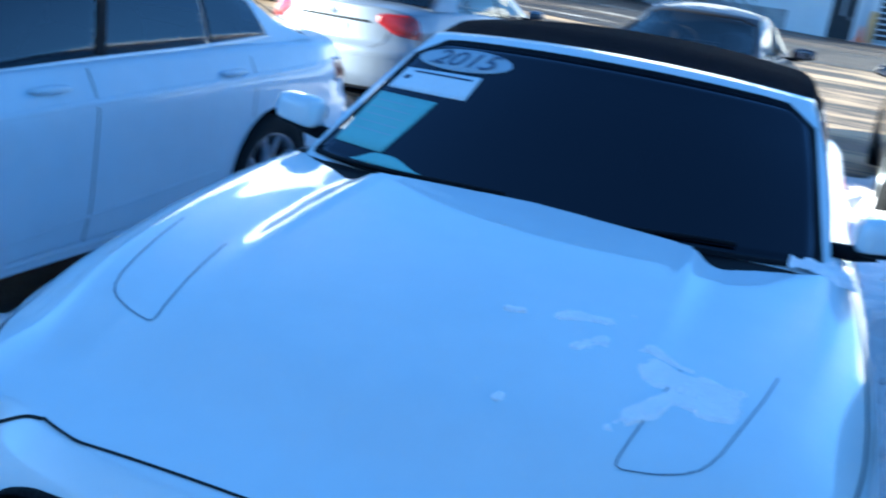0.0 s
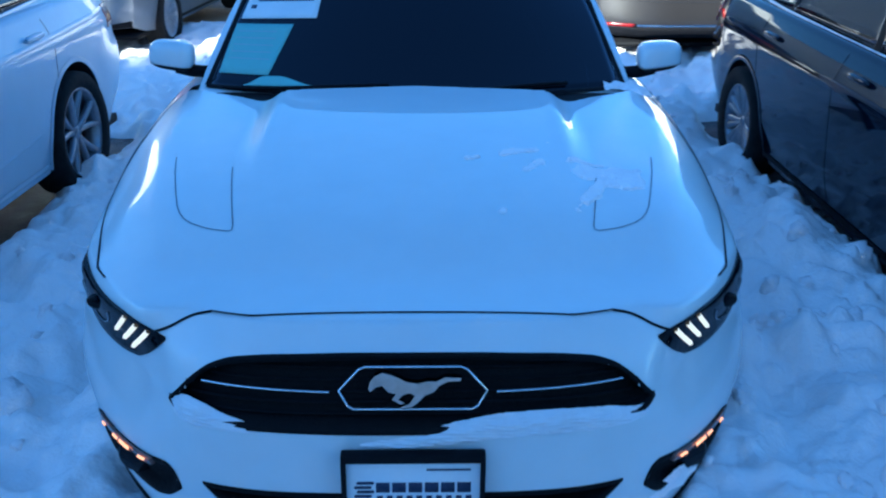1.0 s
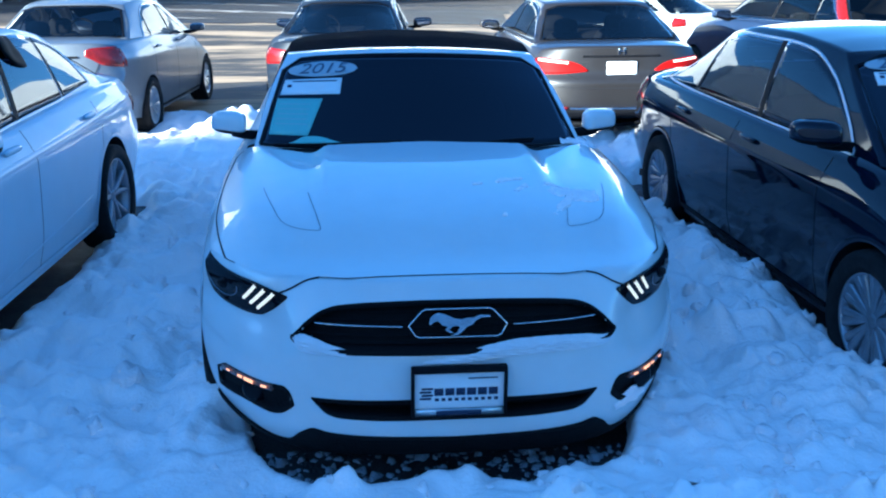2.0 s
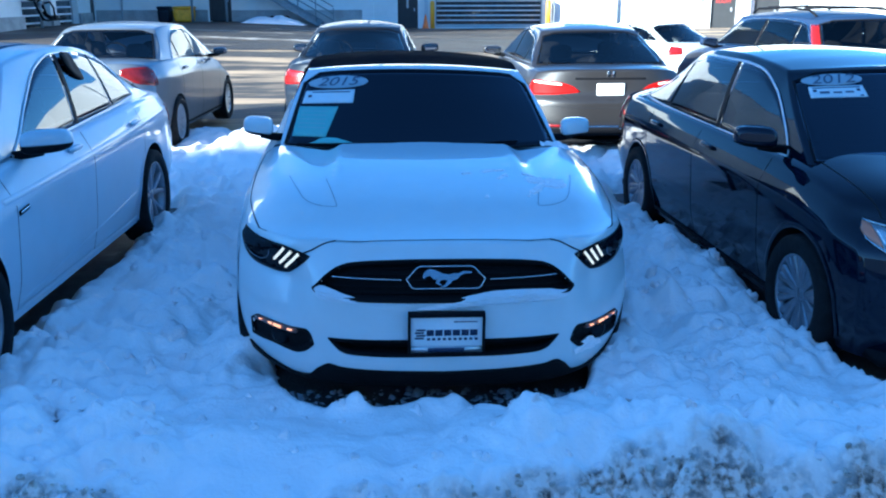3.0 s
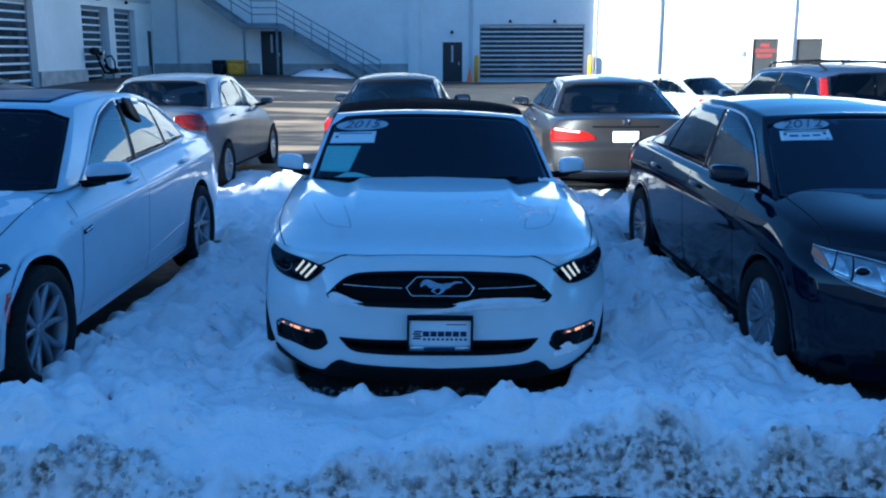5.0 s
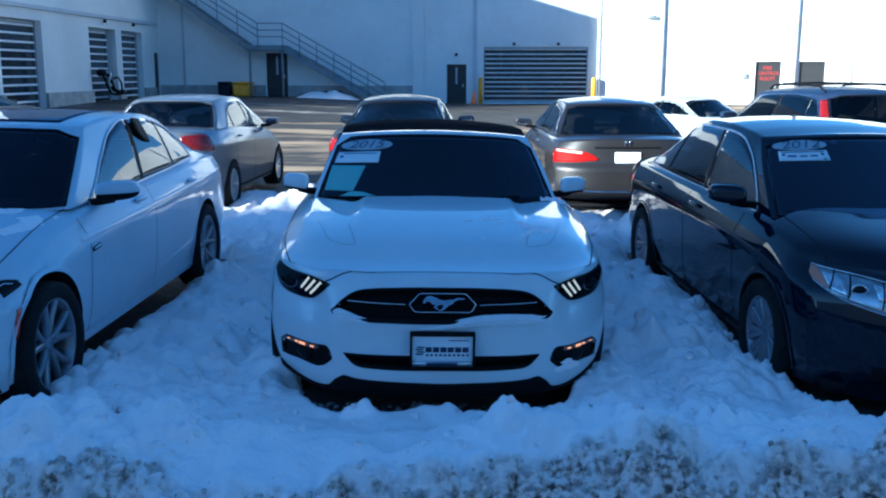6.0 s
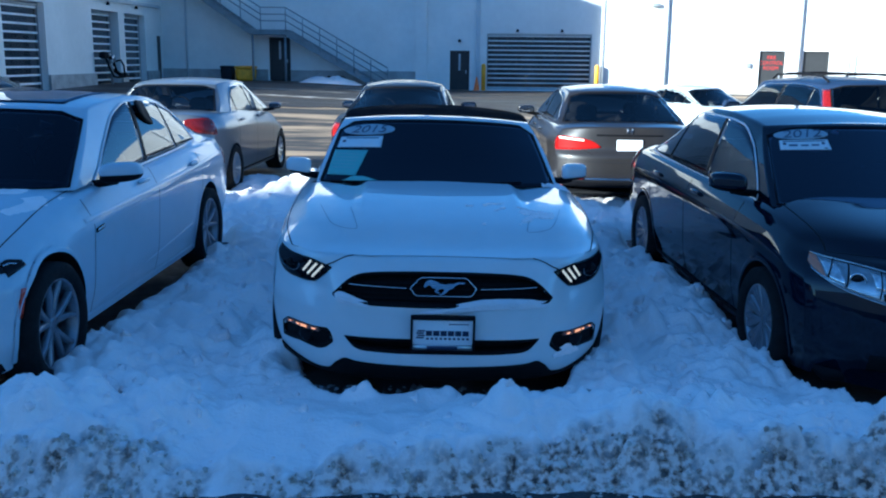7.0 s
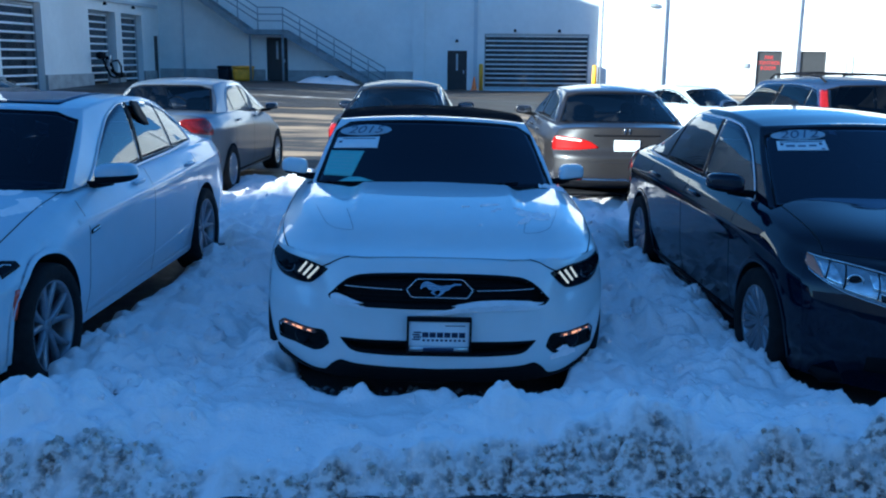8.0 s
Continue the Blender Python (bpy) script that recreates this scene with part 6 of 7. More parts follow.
# stairs against the wall
def outside_stair():
    st = thing("outside_stair", pose(0, 0, 0), "grey steel outside stair with landing and tube rails", "stair")
    y0, y1 = 42.6, 43.85
    def flight(xa, za, xb, zb, n):
        for i in range(n):
            x = xa + (xb - xa) * (i + 0.5) / n
            z = za + (zb - za) * (i + 0.5) / n
            t = (xb - xa) / n * 0.55
            part("tread", box(x - abs(t), x + abs(t), y0 + 0.06, y1 - 0.06, z - 0.03, z + 0.02), STAIR, st, smooth=False)
        for y in (y0, y1 - 0.06):
            bm = bmesh.new()
            vs = [bm.verts.new((x, yy, z)) for yy in (y, y + 0.06) for x, z in ((xa, za + 0.12), (xb, zb + 0.12), (xb, zb - 0.22), (xa, za - 0.22))]
            for q in ((0, 1, 2, 3), (7, 6, 5, 4), (0, 4, 5, 1), (1, 5, 6, 2), (2, 6, 7, 3), (3, 7, 4, 0)):
                bm.faces.new([vs[k] for k in q])
            bmesh.ops.recalc_face_normals(bm, faces=bm.faces)
            part("stringer", bm, STAIR, st, smooth=False)
    flight(-9.95, 3.0, -5.45, 0.45, 15)
    flight(-11.75, 3.05, -18.0, 7.35, 22)
    part("landing", box(-11.8, -9.9, y0, y1, 2.86, 3.1), STAIR, st, smooth=False)
    for h in (1.05, 0.72, 0.40):
        part("rail", tube([(-17.6, y0, 7.1 + h), (-11.2, y0, 3.12 + h), (-9.95, y0, 3.12 + h), (-4.85, y0, 0.22 + h)], 0.03, 8), STAIR, st)
    for x, z in [(-11.2, 3.1), (-9.95, 3.1)] + [(-9.95 + 0.85 * i, 3.05 - 0.483 * i) for i in range(1, 7)] + [(-11.2 - 1.0 * i, 3.1 + 0.62 * i) for i in range(1, 6)]:
        part("post", tube([(x, y0, z - 0.1), (x, y0, z + 1.05)], 0.025, 8), STAIR, st)
    for x in (-11.65, -10.0):
        part("leg", tube([(x, y0 + 0.1, 0.4), (x, y0 + 0.1, 2.9)], 0.06, 8), STAIR, st)


outside_stair()


def bollard(x, y, z, h=1.35):
    b = thing("bollard", pose(x, y, z), "yellow painted steel bollard by the roller shutter", "bollard", "bollards")
    part("post", lathe([(0.0, h), (0.05, h - 0.005), (0.09, h - 0.04), (0.11, h - 0.1), (0.11, 0.0), (0, 0)], 20, "Z"), YELLOW, b)
    part("foot_ring", lathe([(0.11, 0.02), (0.15, 0.02), (0.15, 0.0), (0.11, 0.0)], 20, "Z"), STEEL, b)


bollard(-0.08, 43.5, ground_z(-0.08, 43.5))
bollard(5.62, 43.5, ground_z(5.62, 43.5))
cone = thing("traffic_cone", pose(-0.42, 43.4, ground_z(-0.42, 43.4)), "orange traffic cone beside the shutter", "cone")
part("cone", lathe([(0.0, 0.7), (0.03, 0.7), (0.15, 0.04), (0.15, 0.0)], 20, "Z"), ORANGE, cone)
part("foot", box(-0.19, 0.19, -0.19, 0.19, 0, 0.04, 0.01), ORANGE, cone)


def wall_lamp(x, y, z, label="small dark wall lamp"):
    l = thing("wall_lamp", pose(x, y, z), label, "lamp", "wall lamps")
    part("bracket", box(-0.03, 0.03, -0.10, 0.0, -0.02, 0.02), TRIM, l)
    part("hood", lathe([(0.0, 0.07), (0.04, 0.06), (0.07, 0.0), (0.08, -0.08), (0.06, -0.08), (0.05, 0.0)], 16, "Z"), TRIM, l)
    l.children[1].location = (0, -0.14, 0)


for x, z in ((-1.33, 2.67), (1.6, 3.2), (3.83, 3.2)):
    wall_lamp(x, 44.0, z)
for y in (37.0, 40.35):
    wall_lamp(-16.55, y, 4.0)
box_ = thing("wall_box", pose(13.18, 43.85, 1.58), "small grey electric box on the sunny wall", "electric box")
part("case", box(-0.12, 0.12, -0.12, 0.0, -0.13, 0.13, 0.01), STEEL, box_)
flood = thing("flood_light", pose(8.4, 43.85, 4.5), "small wall flood light in the sun", "lamp")
part("case", box(-0.2, 0.2, -0.3, 0.0, -0.1, 0.08, 0.02), STEEL, flood)
for x in (-8.0, -7.3):
    v = thing("wall_vent", pose(x, 43.9, 0.68), "round dark pipe end low on the wall", "vent", "wall vents")
    bm = lathe([(0.0, 0.0), (0.09, 0.0), (0.13, 0.03), (0.15, 0.12), (0.15, -0.05)], 18)
    bmesh.ops.transform(bm, matrix=pose(0, 0, 0, 0, 0, -90), verts=bm.verts)
    part("pipe", bm, TRIM, v)


def bin_box(x0, x1, mat, label):
    z = ground_z(x0, 43.2)
    b = thing("salt_bin", pose((x0 + x1) / 2, 43.2, z), label, "bin", "bins")
    w = (x1 - x0) / 2
    part("tub", blob(w, 0.38, 0.33, 6, lambda x, y, zz: (x * (0.86 + 0.14 * (zz + 0.33) / 0.66), y, zz + 0.33)), mat, b)
    part("lid", blob(w * 1.04, 0.42, 0.08, 5, lambda x, y, zz: (x, y, zz + 0.69)), mat, b)


bin_box(-12.68, -11.65, YELLOW, "yellow plastic salt bin by the door")
bin_box(-13.42, -12.78, DARK_PAINT, "dark blue plastic bin beside the yellow one")

pump = thing("pump_set", pose(-16.3, 36.0, ground_z(-16.3, 36)), "dark pipe connection with hose on the shaded wing", "pump")
part("head", blob(0.16, 0.30, 0.16, 3, lambda x, y, z: (x, y - 0.5, z + 1.25)), TRIM, pump)
part("pipe", tube([(0, -0.2, 1.25), (0, 0.3, 1.1), (0, 0.7, 0.55), (0, 1.2, 0.4), (0, 1.9, 0.4)], 0.09, 10), TRIM, pump)
part("leg", tube([(0, 0.25, 1.1), (0, 0.25, 0.0)], 0.06, 10), STEEL, pump)
part("valve", lathe([(0, 0.06), (0.16, 0.05), (0.18, 0.0), (0.16, -0.05), (0, -0.06)], 20), ALLOY, pump)
pump.children[-1].location = (0.05, 0.35, 1.12)
part("hose", tube([(0.1, -0.6, 1.2), (0.14, -0.35, 0.75), (0.14, 0.1, 0.35), (0.12, 0.6, 0.3), (0.1, 1.4, 0.32), (0.1, 2.6, 0.36)], 0.05, 8), TRIM, pump)
part("hose", tube([(0.1, 0.5, 1.0), (0.16, 0.9, 1.05), (0.16, 1.25, 0.8), (0.14, 1.35, 0.35)], 0.04, 8), TRIM, pump)
for y, z in ((-0.15, 1.28), (0.1, 1.0), (0.15, 0.72)):
    part("fitting", blob(0.08, 0.09, 0.07, 3, lambda a, b, c, y=y, z=z: (a + 0.08, b + y, c + z)), ALLOY, pump)


# ---- snow ----
def snow_material():
    m = bpy.data.materials.new("trodden_snow")
    m.use_nodes = True
    nt = m.node_tree
    p = nt.nodes["Principled BSDF"]
    p.inputs["Roughness"].default_value = 0.8
    tex, at = nt.nodes.new("ShaderNodeTexCoord"), nt.nodes.new("ShaderNodeAttribute")
    at.attribute_name = "dirt"
    n1, n2, n3 = (nt.nodes.new("ShaderNodeTexNoise") for _ in range(3))
    for n, s, d in ((n1, 26.0, 8.0), (n2, 45.0, 5.0), (n3, 2.0, 3.0)):
        n.inputs["Scale"].default_value, n.inputs["Detail"].default_value = s, d
        nt.links.new(tex.outputs["Object"], n.inputs["Vector"])
    clean = nt.nodes.new("ShaderNodeValToRGB")
    clean.color_ramp.elements[0].color, clean.color_ramp.elements[1].color = (0.98, 0.90, 0.875, 1), (0.995, 0.935, 0.91, 1)
    clean.color_ramp.elements[0].position, clean.color_ramp.elements[1].position = 0.35, 0.65
    nt.links.new(n3.outputs["Fac"], clean.inputs[0])
    grit = nt.nodes.new("ShaderNodeValToRGB")
    e = grit.color_ramp.elements
    e[0].color, e[0].position = (0.09, 0.066, 0.056, 1), 0.38
    e[1].color, e[1].position = (0.84, 0.75, 0.70, 1), 0.58
    for at_, c in ((0.43, (0.32, 0.235, 0.185)), (0.50, (0.60, 0.48, 0.41))):
        k = e.new(at_)
        k.color = (*c, 1)
    nt.links.new(n1.outputs["Fac"], grit.inputs[0])
    add = nt.nodes.new("ShaderNodeMath")
    add.operation = "MULTIPLY_ADD"
    nt.links.new(n1.outputs["Fac"], add.inputs[0])
    add.inputs[1].default_value = 0.6
    nt.links.new(at.outputs["Fac"], add.inputs[2])
    fac = nt.nodes.new("ShaderNodeMapRange")
    fac.inputs["From Min"].default_value, fac.inputs["From Max"].default_value = 0.52, 1.08
    nt.links.new(add.outputs[0], fac.inputs[0])
    mix = nt.nodes.new("ShaderNodeMix")
    mix.data_type = "RGBA"
    nt.links.new(fac.outputs[0], mix.inputs["Factor"])
    nt.links.new(clean.outputs[0], mix.inputs["A"])
    nt.links.new(grit.outputs[0], mix.inputs["B"])
    nt.links.new(mix.outputs["Result"], p.inputs["Base Color"])
    bp = nt.nodes.new("ShaderNodeBump")
    bp.inputs["Strength"].default_value, bp.inputs["Distance"].default_value = 0.45, 0.015
    nt.links.new(n2.outputs["Fac"], bp.inputs["Height"])
    nt.links.new(bp.outputs[0], p.inputs["Normal"])
    return m


SNOW = snow_material()
FRESH = material("fresh_snow", (0.98, 0.89, 0.87), 0.85, mottle=0.04, scale=12, bump=0.4, bump_scale=70)
PACKED = material("packed_icy_snow", (0.76, 0.765, 0.79), 0.7, mottle=0.06, scale=12, bump=0.04, bump_scale=70)
# x, y of the nose, turn, length, half width, rounding and set-back of the nose of the cars that keep the snow away
PARKED = [(0, 0.0, 4.5, 4.78, 0.83, 0.75, 0.015), (-2.99, -0.58, 1.0, 4.9, 0.82, 0.45, 0.03), (2.84, 0.13, 5.3, 4.81, 0.83, 0.30, -0.08)]


def under_car(x, y):
    """How deep inside a car's footprint the place lies (metres, negative outside)."""
    best = -9.0
    for cx, cy, a, ln, hw, round_, back in PARKED:
        c, s = math.cos(radians(a)), math.sin(radians(a))
        u, v = (x - cx) * c + (y - cy) * s, -(x - cx) * s + (y - cy) * c
        nose_cut = 0.12 * (abs(u) / hw) ** 3 + round_ * (abs(u) / hw) ** 8 + back
        best = max(best, min(hw - abs(u), v - nose_cut, ln - v))
    return best


def fbm(x, y, s, seed=0.0, octaves=3):
    v, a = 0.0, 1.0
    for _ in range(octaves):
        v += a * noise.noise(Vector((x * s + seed, y * s - seed, seed * 0.7)))
        s, a = s * 2.1, a * 0.5
    return v


def lumps(x, y, s, seed=0.0):
    """Rounded clods with creases between them, 0 to 1."""
    d = noise.voronoi(Vector((x * s + 0.3 * noise.noise(Vector((x * s, y * s, seed))), y * s, seed)))[0][0]
    return max(0.0, 1 - (1.25 * d) ** 2)


def billow(x, y, s, seed):
    """Soft rounded humps that meet in creases, 0 to 1."""
    w = 0.25 * noise.noise(Vector((x * s * 0.6, y * s * 0.6, seed + 9)))
    return abs(noise.noise(Vector((x * s + seed + w, y * s - seed - w, seed * 1.3)))) * 1.5


# where the grit of the lane begins, and where the bank ends on the asphalt
dirt_top = curve((-6, -0.75), (-3, -0.75), (-1.67, -0.90), (-1.4, -0.74), (-1.1, -0.77), (-0.88, -0.90), (-0.64, -0.82), (-0.34, -0.77), (0.15, -0.73), (0.41, -0.69), (0.6, -0.64), (0.83, -0.60), (1.12, -0.65), (1.25, -0.70), (1.43, -0.67), (1.64, -0.61), (1.95, -0.60), (3, -0.65), (7, -0.65))
foot = curve((-6, -1.08), (-1.3, -1.08), (-0.9, -1.06), (-0.3, -0.96), (0.3, -0.90), (0.85, -0.87), (1.2, -0.88), (1.65, -0.85), (3, -0.88), (7, -0.9))


def snow_height(x, y, fine=False):
    wob = 0.10 * fbm(x, 0, 0.9, 3.1)
    rough = step(-0.25, 0.35, fbm(x, y, 0.8, 17.0, 2) + 0.35 * step(0.2, 0.9, y) + 0.3 * step(0.7, 1.3, abs(x)))
    h = 0.070 + 0.05 * fbm(x, y, 0.9, 1.7, 2) + 0.045 * fbm(x, y, 2.6, 7.3, 2)
    h += rough * (0.105 * lumps(x, y, 2.7, 1.0) * step(-0.3, 0.3, fbm(x, y, 1.7, 27.0, 1)) + 0.050 * lumps(x, y, 6.0, 4.0) * step(-0.35, 0.25, fbm(x, y, 2.4, 31.0, 1)) + 0.060 * billow(x, y, 4.2, 2.2) + 0.042 * billow(x, y, 9.0, 5.1) + 0.020 * billow(x, y, 19.0, 7.7) - 0.03) + 0.012 * billow(x, y, 8.0, 3.3)
    # trodden hollows
    h -= 0.14 * max(0, fbm(x, y, 2.3, 11.9, 2) - 0.12)
    # ploughed ridge at the lane
    ridge = math.exp(-(((y + 0.47 - wob) / 0.36) ** 2))
    h += ridge * (0.12 + 0.07 * fbm(x, y, 1.3, 5.5, 2))
    crumbly = 1 - step(dirt_top(x) - 0.09, dirt_top(x) + 0.10, y + 0.06 * fbm(x, y, 4.5, 2.9))
    if crumbly:
        h += crumbly * (0.06 * lumps(x, y, 8.0, 3.0) * step(-0.4, 0.2, fbm(x, y, 3.0, 5.0, 1)) + 0.036 * lumps(x, y, 17.0, 8.0) + (0.017 * lumps(x, y, 34.0, 2.0) if fine else 0.007) - 0.045)
    # wind heaps against the neighbours, mound behind the convertible's mirror
    h += 0.15 * math.exp(-(((x - 1.50 - 0.12 * (2 - y)) / 0.30) ** 2)) * step(0.9, 2.2, y) * (1 - step(2.2, 3.6, y))
    h += 0.05 * math.exp(-(((x + 1.75) / 0.35) ** 2)) * step(-0.8, -0.2, y) * (1 - step(0.6, 1.6, y))
    h += 0.36 * math.exp(-(((x + 1.85) / 0.50) ** 2 + ((y - 6.4) / 0.60) ** 2)) * (1 + 0.12 * fbm(x, y, 3, 4.4, 2))
    h -= 0.09 * math.exp(-(((x + 2.15) / 0.30) ** 2 + ((y + 0.05) / 0.35) ** 2))
    h += 0.11 * math.exp(-(((x + 0.40) / 0.085) ** 4 + ((y + 0.01) / 0.085) ** 4))
    h += 0.05 * lumps(x, y, 3.5, 9.0) * step(6.5, 7.5, y)
    # the lane side falls to bare asphalt
    h = max(h, 0.035 + 0.01 * fbm(x, y, 6, 12.0, 1))
    edge = foot(x) + 0.05 + 0.05 * fbm(x, 0.3, 3.5, 8.2)
    h *= step(edge - 0.05, edge + 0.16, y)
    h *= 1 - step(8.2, 9.3, y + 0.6 * fbm(x, y, 0.7, 6.6, 2))
    d = under_car(x, y)
    h = h * (1 - step(-0.07, 0.06, d + 0.07 * fbm(x, y, 6, 1.1, 2))) - 0.03 * step(0.0, 0.15, d)
    return h - 0.004


def snow_dirt(x, y):
    lane = (0.52 + 0.16 * step(-0.2, 0.5, x)) * (0.75 + 0.25 * step(-0.3, 0.3, fbm(x, y, 2.4, 61.0, 2))) * (1 - step(dirt_top(x) - 0.12, dirt_top(x) + 0.10, y + 0.10 * fbm(x, y, 4.5, 2.9)))
    pits = lane * (0.55 - 0.75 * lumps(x, y, 8.0, 3.0) * lumps(x, y, 17.0, 8.0))
    spots = 0.30 * max(0, fbm(x, y, 3.5, 14.2, 2) - 0.40)
    return max(0.0, lane + pits + spots + 0.30 * step(0.05, 0.3, lane) * fbm(x, y, 10, 44.0, 2))


FINE = (-2.7, 3.0, -1.15, -0.30)     # the stretch of the ridge by the camera, built finer
NEAR = (-2.3, 2.3, -0.30, 3.4)       # the snow round the convertible


def snow_field(name, x0, x1, y0, y1, d, label, fine=False):
    nx, ny = int((x1 - x0) / d), int((y1 - y0) / d)
    vs, dirt = [], []
    for i in range(nx + 1):
        x = x0 + (x1 - x0) * i / nx
        for j in range(ny + 1):
            y = y0 + (y1 - y0) * j / ny
            vs.append((x + 0.3 * d * noise.noise(Vector((x * 20, y * 20, 1.0))), y + 0.3 * d * noise.noise(Vector((x * 20, y * 20, 5.0))), snow_height(x, y, fine)))
            dirt.append(snow_dirt(x, y))
    fs = [(i * (ny + 1) + j, (i + 1) * (ny + 1) + j, (i + 1) * (ny + 1) + j + 1, i * (ny + 1) + j + 1) for i in range(nx) for j in range(ny)]
    fs = [f for f in fs if max(vs[k][2] for k in f) > 0.0]
    if not fine:
        fs = [f for f in fs if not (FINE[0] + 0.03 < vs[f[0]][0] < FINE[1] - 0.06 and vs[f[0]][1] < FINE[3] - 0.06)]
        fs = [f for f in fs if not (d > 0.025 and NEAR[0] + 0.03 < vs[f[0]][0] < NEAR[1] - 0.06 and NEAR[2] - 0.02 < vs[f[0]][1] < NEAR[3] - 0.06)]
    me = bpy.data.meshes.new(name)
    me.from_pydata(vs, [], fs)
    me.polygons.foreach_set("use_smooth", [True] * len(me.polygons))
    at = me.attributes.new("dirt", "FLOAT", "POINT")
    at.data.foreach_set("value", dirt)
    me.materials.append(SNOW)
    return tagged(new(name, me), label, "snow", kind="stuff")


snow_field("snow", -6.4, 6.6, -1.15, 9.4, 0.036, "trodden lumpy snow between the parked cars")
snow_field("snow", *NEAR, 0.018, "trodden lumpy snow round the white convertible")
snow_field("snow_ridge", *FINE, 0.013, "crumbly ploughed snow ridge, brown with grit along the lane", True)


def clods(name, n, area, size, mat, label, seed, dirty=False, sunk=False):
    """Loose lumps of snow or ice."""
    rng = random.Random(seed)
    base = bmesh.new()
    bmesh.ops.create_icosphere(base, subdivisions=2, radius=1)
    shape = [(v.co.copy()) for v in base.verts]
    tris = [[v.index for v in f.verts] for f in base.faces]
    base.free()
    vs, fs = [], []
    while n:
        x, y = rng.uniform(*area[0]), rng.uniform(*area[1])
        if under_car(x, y) > (0.40 if sunk else 0.15) or (dirty and snow_dirt(x, y) < 0.42) or (sunk and snow_height(x, y) > 0.03):
            continue
        n -= 1
        r = rng.uniform(*size) * (1.6 if rng.random() < 0.1 else 1)
        z = max(0, snow_height(x, y)) - r * 0.05
        o = len(vs)
        k = rng.uniform(0, 50)
        turn = Euler((rng.uniform(0, 6), rng.uniform(0, 6), rng.uniform(0, 6))).to_matrix()
        for c in shape:
            q = turn @ Vector((c.x, c.y * 0.8, c.z * 0.7)) * r * (1 + 0.75 * noise.noise(c * 1.3 + Vector((k, 0, 0))) + 0.3 * noise.noise(c * 3.1 + Vector((0, k, 0))))
            vs.append((x + q.x, y + q.y, z + q.z))
        fs += [[o + i for i in t] for t in tris]
    me = bpy.data.meshes.new(name)
    me.from_pydata(vs, [], fs)
    me.polygons.foreach_set("use_smooth", [True] * len(me.polygons))
    me.materials.append(mat)
    return tagged(new(name, me), label, "snow", kind="stuff")


GRIT = material("gritty_snow", (0.80, 0.75, 0.69), 0.85, second=(0.40, 0.32, 0.26), scale=26, bump=0.6, bump_scale=60)
clods("snow_lumps", 190, ((-3.2, 3.4), (-0.92, 0.15)), (0.006, 0.026), FRESH, "loose white snow lumps on the ridge", 3)
clods("gritty_lumps", 1300, ((-3.2, 3.4), (-1.06, -0.66)), (0.004, 0.016), GRIT, "loose gritty snow crumbs along the lane", 4, True)
ICE = material("grey_ice", (0.34, 0.35, 0.38), 0.6, mottle=0.25, scale=20, bump=0.3)
clods("ice_crumbs", 330, ((-0.85, 0.9), (-0.02, 0.38)), (0.006, 0.024), ICE, "small icy crumbs before the bumper", 5, sunk=True)
clods("snow_crumbs", 130, ((-4.5, 4.5), (0.0, 6.0)), (0.008, 0.034), FRESH, "snow crumbs between the cars", 6)
clods("snow_clods", 40, ((1.10, 1.80), (-0.25, 3.4)), (0.018, 0.050), FRESH, "soft snow clods banked along the black car", 7)
clods("snow_clods", 34, ((-2.05, -1.15), (-0.55, 3.2)), (0.016, 0.045), FRESH, "soft snow clods beside the white saloon", 8)


# ---- snow left on the cars ----
def snow_on(car, f, u0, u1, v0, v1, mask, thick, label, nu=60, nv=40, e=0.004, centre=Vector((0, 2, 0.2)), mat=FRESH):
    """A thin ragged sheet of snow on a surface of a car, where mask(u, v) is above nought."""
    bm = bmesh.new()
    at = {}
    for i in range(nu + 1):
        for j in range(nv + 1):
            u, v = u0 + (u1 - u0) * i / nu, v0 + (v1 - v0) * j / nv
            m = mask(u, v)
            if m > -0.25:
                n = normal_at(f, u, v, centre, e)
                at[i, j] = bm.verts.new(f(u, v) + n * (-0.004 + (thick + 0.004) * min(1, step(-0.25, 0.35, m)) * (1 + 0.5 * noise.noise(Vector((u * 30, v * 30, 2))))))
    for i in range(nu):
        for j in range(nv):
            q = [(i, j), (i + 1, j), (i + 1, j + 1), (i, j + 1)]
            if all(k in at for k in q):
                bm.faces.new([at[k] for k in q])
    for v in [v for v in bm.verts if not v.link_faces]:
        bm.verts.remove(v)
    bmesh.ops.recalc_face_normals(bm, faces=bm.faces)
    ob = part("snow_patch", bm, mat)
    ob.matrix_world = car.matrix_world.copy()
    return tagged(ob, label, "snow", "snow on the cars", "stuff")


hero = hero_shell


def streaks(u, v, *segments):
    """How deep u, v lies within any of some rounded strokes (u0, v0, u1, v1, radius)."""
    best = -1.0
    for a, b, c, d, r in segments:
        k = min(1, max(0, ((u - a) * (c - a) + (v - b) * (d - b)) / ((c - a) ** 2 + (d - b) ** 2)))
        best = max(best, (r - math.hypot(u - a - k * (c - a), v - b - k * (d - b))) / r)
    return best


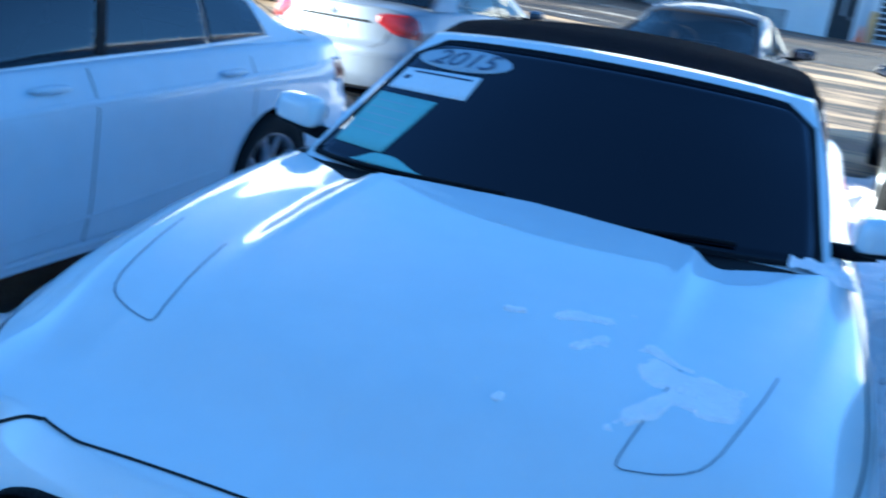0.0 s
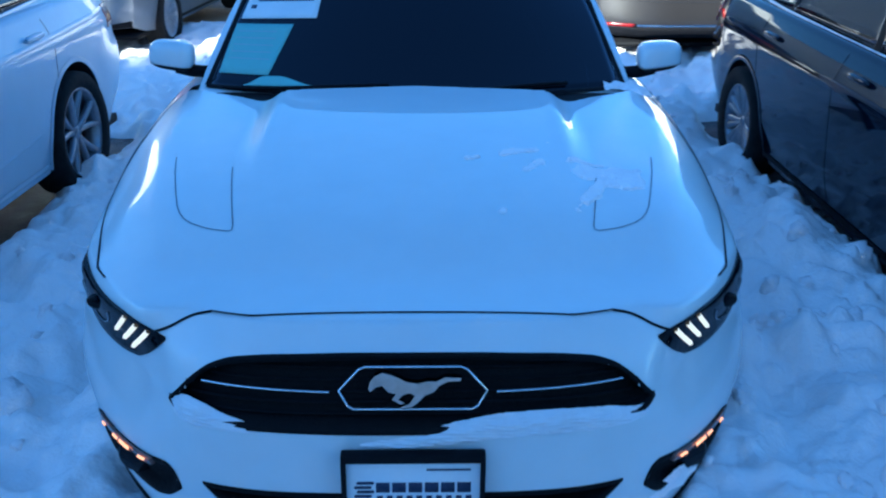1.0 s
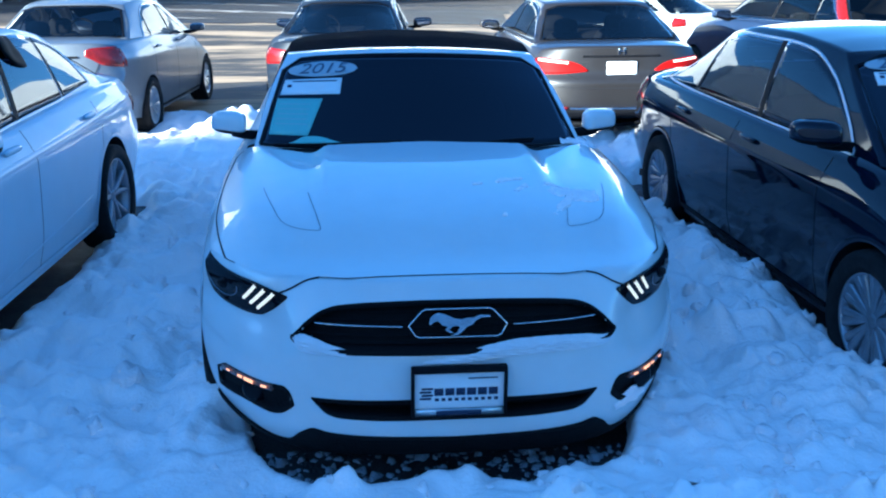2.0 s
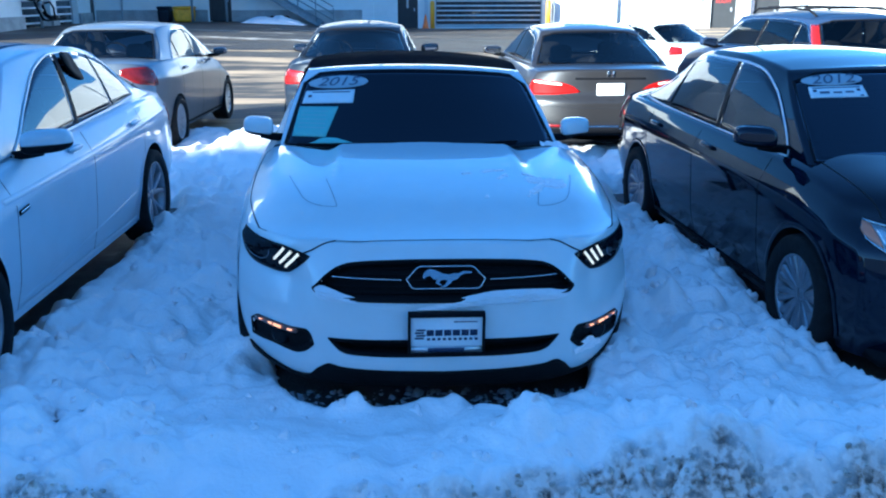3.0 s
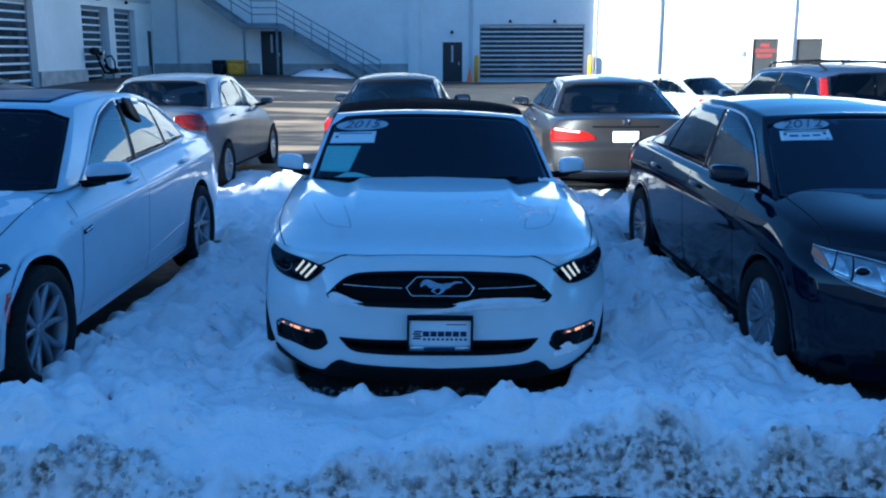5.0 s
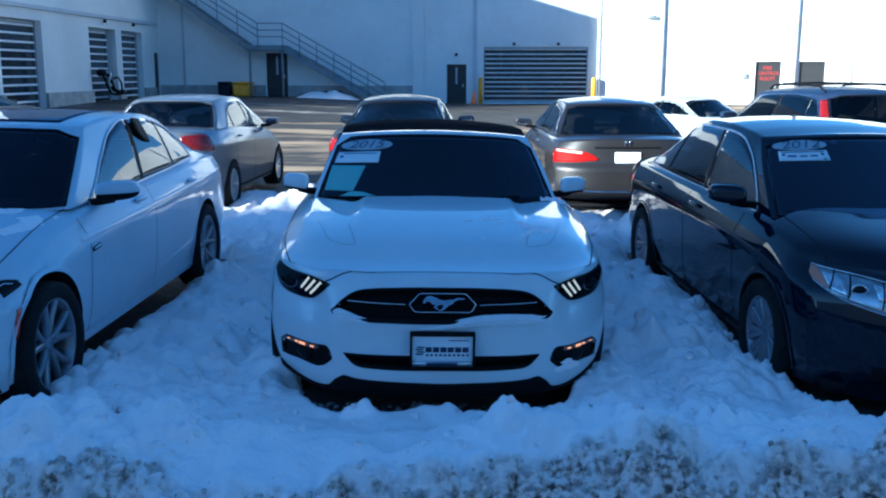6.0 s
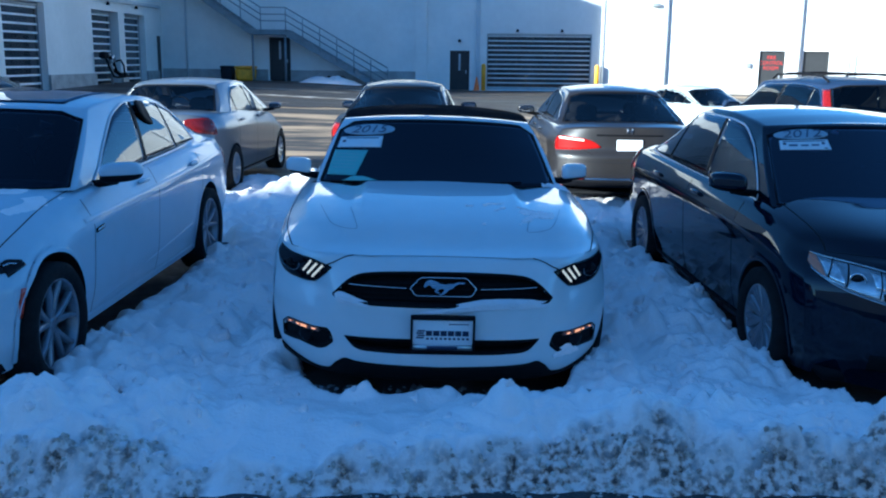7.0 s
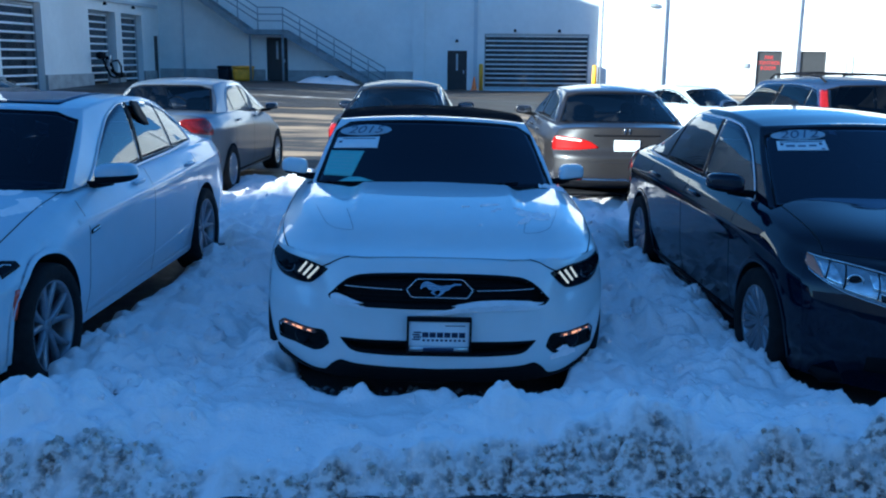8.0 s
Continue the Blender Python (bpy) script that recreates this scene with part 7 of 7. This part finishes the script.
smear = [(0.50, 0.775, 0.61, 0.765, 0.050), (0.53, 0.70, 0.60, 0.70, 0.032), (0.52, 0.69, 0.44, 0.56, 0.020), (0.46, 0.835, 0.54, 0.82, 0.012)]
snow_on(convertible, hero.over, 0.36, 0.70, 0.48, 0.90, lambda u, v: min(0.5, 0.9 * streaks(u, v, *smear)) + 0.85 * fbm(u, v, 13.0, 21.0) + 0.06, 0.006, "thin melting snow smeared on the white hood", 120, 140)
wisps = [(0.26, 0.875, 0.35, 0.905, 0.016), (0.32, 0.77, 0.365, 0.83, 0.016), (0.15, 0.84, 0.18, 0.85, 0.010), (0.23, 0.54, 0.235, 0.55, 0.008)]
snow_on(convertible, hero.over, 0.10, 0.42, 0.50, 1.0, lambda u, v: min(0.5, 0.8 * streaks(u, v, *wisps)) + 0.9 * fbm(u, v, 16, 33.0) + 0.05, 0.004, "thin wisps of snow on the hood", 110, 130)
snow_on(convertible, hero.over, 0.70, 0.93, 1.55, 1.9, lambda u, v: 0.25 + 1.2 * fbm(u, v, 6, 47.0) - 3 * math.hypot(u - 0.84, v - 1.75), 0.012, "snow heap at the mirror foot", 30, 40)


def ledge(x, z):
    return hero.front(x, z) + Vector((0, 0.004, 0))


mouth = curve((-0.565, 0.593), (-0.548, 0.577), (-0.525, 0.562), (-0.48, 0.557), (-0.3, 0.555), (0, 0.552), (0.3, 0.555), (0.48, 0.557), (0.525, 0.562), (0.548, 0.577), (0.565, 0.593))
drift = curve((-0.12, 0.530), (-0.04, 0.540), (0.04, 0.556), (0.12, 0.574), (0.20, 0.586), (0.32, 0.592), (0.44, 0.586), (0.52, 0.574), (0.57, 0.580))
fill = lambda x, v: ledge(x, mouth(x) - 0.030 + 0.095 * v) + Vector((0, -0.004, 0))
up = lambda x, v: mouth(x) - 0.030 + 0.095 * v
snow_on(convertible, fill, -0.12, 0.560, 0.0, 1.0, lambda x, v: min(20 * (drift(x) - up(x, v)) + 0.04 * fbm(x, v, 9, 3.0), 9 * (v - 0.24 + 0.24 * step(0.30, -0.06, x)), 12 * (0.560 - x)), 0.009, "smooth snow drift lying in the grille", 150, 60, mat=PACKED)
nook = curve((-0.57, 0.600), (-0.53, 0.602), (-0.48, 0.592), (-0.44, 0.578), (-0.39, 0.564), (-0.33, 0.540))
snow_on(convertible, fill, -0.560, -0.30, 0.0, 1.0, lambda x, v: min(20 * (nook(x) - up(x, v)) + 0.10 * step(-0.42, -0.36, x) * fbm(x, up(x, v), 22, 8.0), 9 * (v - 0.24), 12 * (0.560 + x)), 0.007, "snow drift lying in the grille corner", 110, 60, mat=PACKED)
snow_on(convertible, ledge, 0.585, 0.74, 0.265, 0.345, lambda x, z: 25 * (0.312 + 0.012 * fbm(x, 0.3, 14, 5.0) - z - 4.0 * (x - 0.66) ** 2), 0.010, "snow in the fog lamp pocket", 50, 30)
snow_on(white_car, ws.over, -0.1, 0.78, 0.55, 1.55, lambda u, v: 1.3 * fbm(u, v, 2.6, 52.0) - 0.10 - 0.9 * abs(u - 0.35), 0.003, "thin windblown snow on the white hood", 70, 80)

# snow heap at the foot of the stairs
bm = bmesh.new()
rows = []
for i in range(41):
    x = -9.3 + 3.2 * i / 40
    row = []
    for j in range(11):
        y = 41.6 + 2.2 * j / 10
        h = 0.34 * max(0, math.sin(math.pi * i / 40)) ** 0.8 * math.sin(math.pi * j / 10) * (1 + 0.5 * fbm(x, y, 1.7, 9.0))
        row.append(bm.verts.new((x, y, ground_z(x, y) - 0.01 + h)))
    rows.append(row)
for a, b in zip(rows, rows[1:]):
    for j in range(10):
        bm.faces.new((a[j], b[j], b[j + 1], a[j + 1]))
tagged(part("snow_heap", bm, FRESH), "low heap of snow at the stair foot", "snow", kind="stuff")

# cloth tag clipped over the white car's rear window
tag = part("window_cloth", blob(0.022, 0.13, 0.085, 2.6, lambda x, y, z: tuple(wc.place(1, 0.53, 0.74) + Vector((x + 0.012 - 0.35 * z, y - 0.3 * z, z + 0.02 * noise.noise(Vector((y * 14, z * 14, 0))) - 0.25 * y)))), TRIM, white_car, "dark crumpled cloth clipped over the window edge")
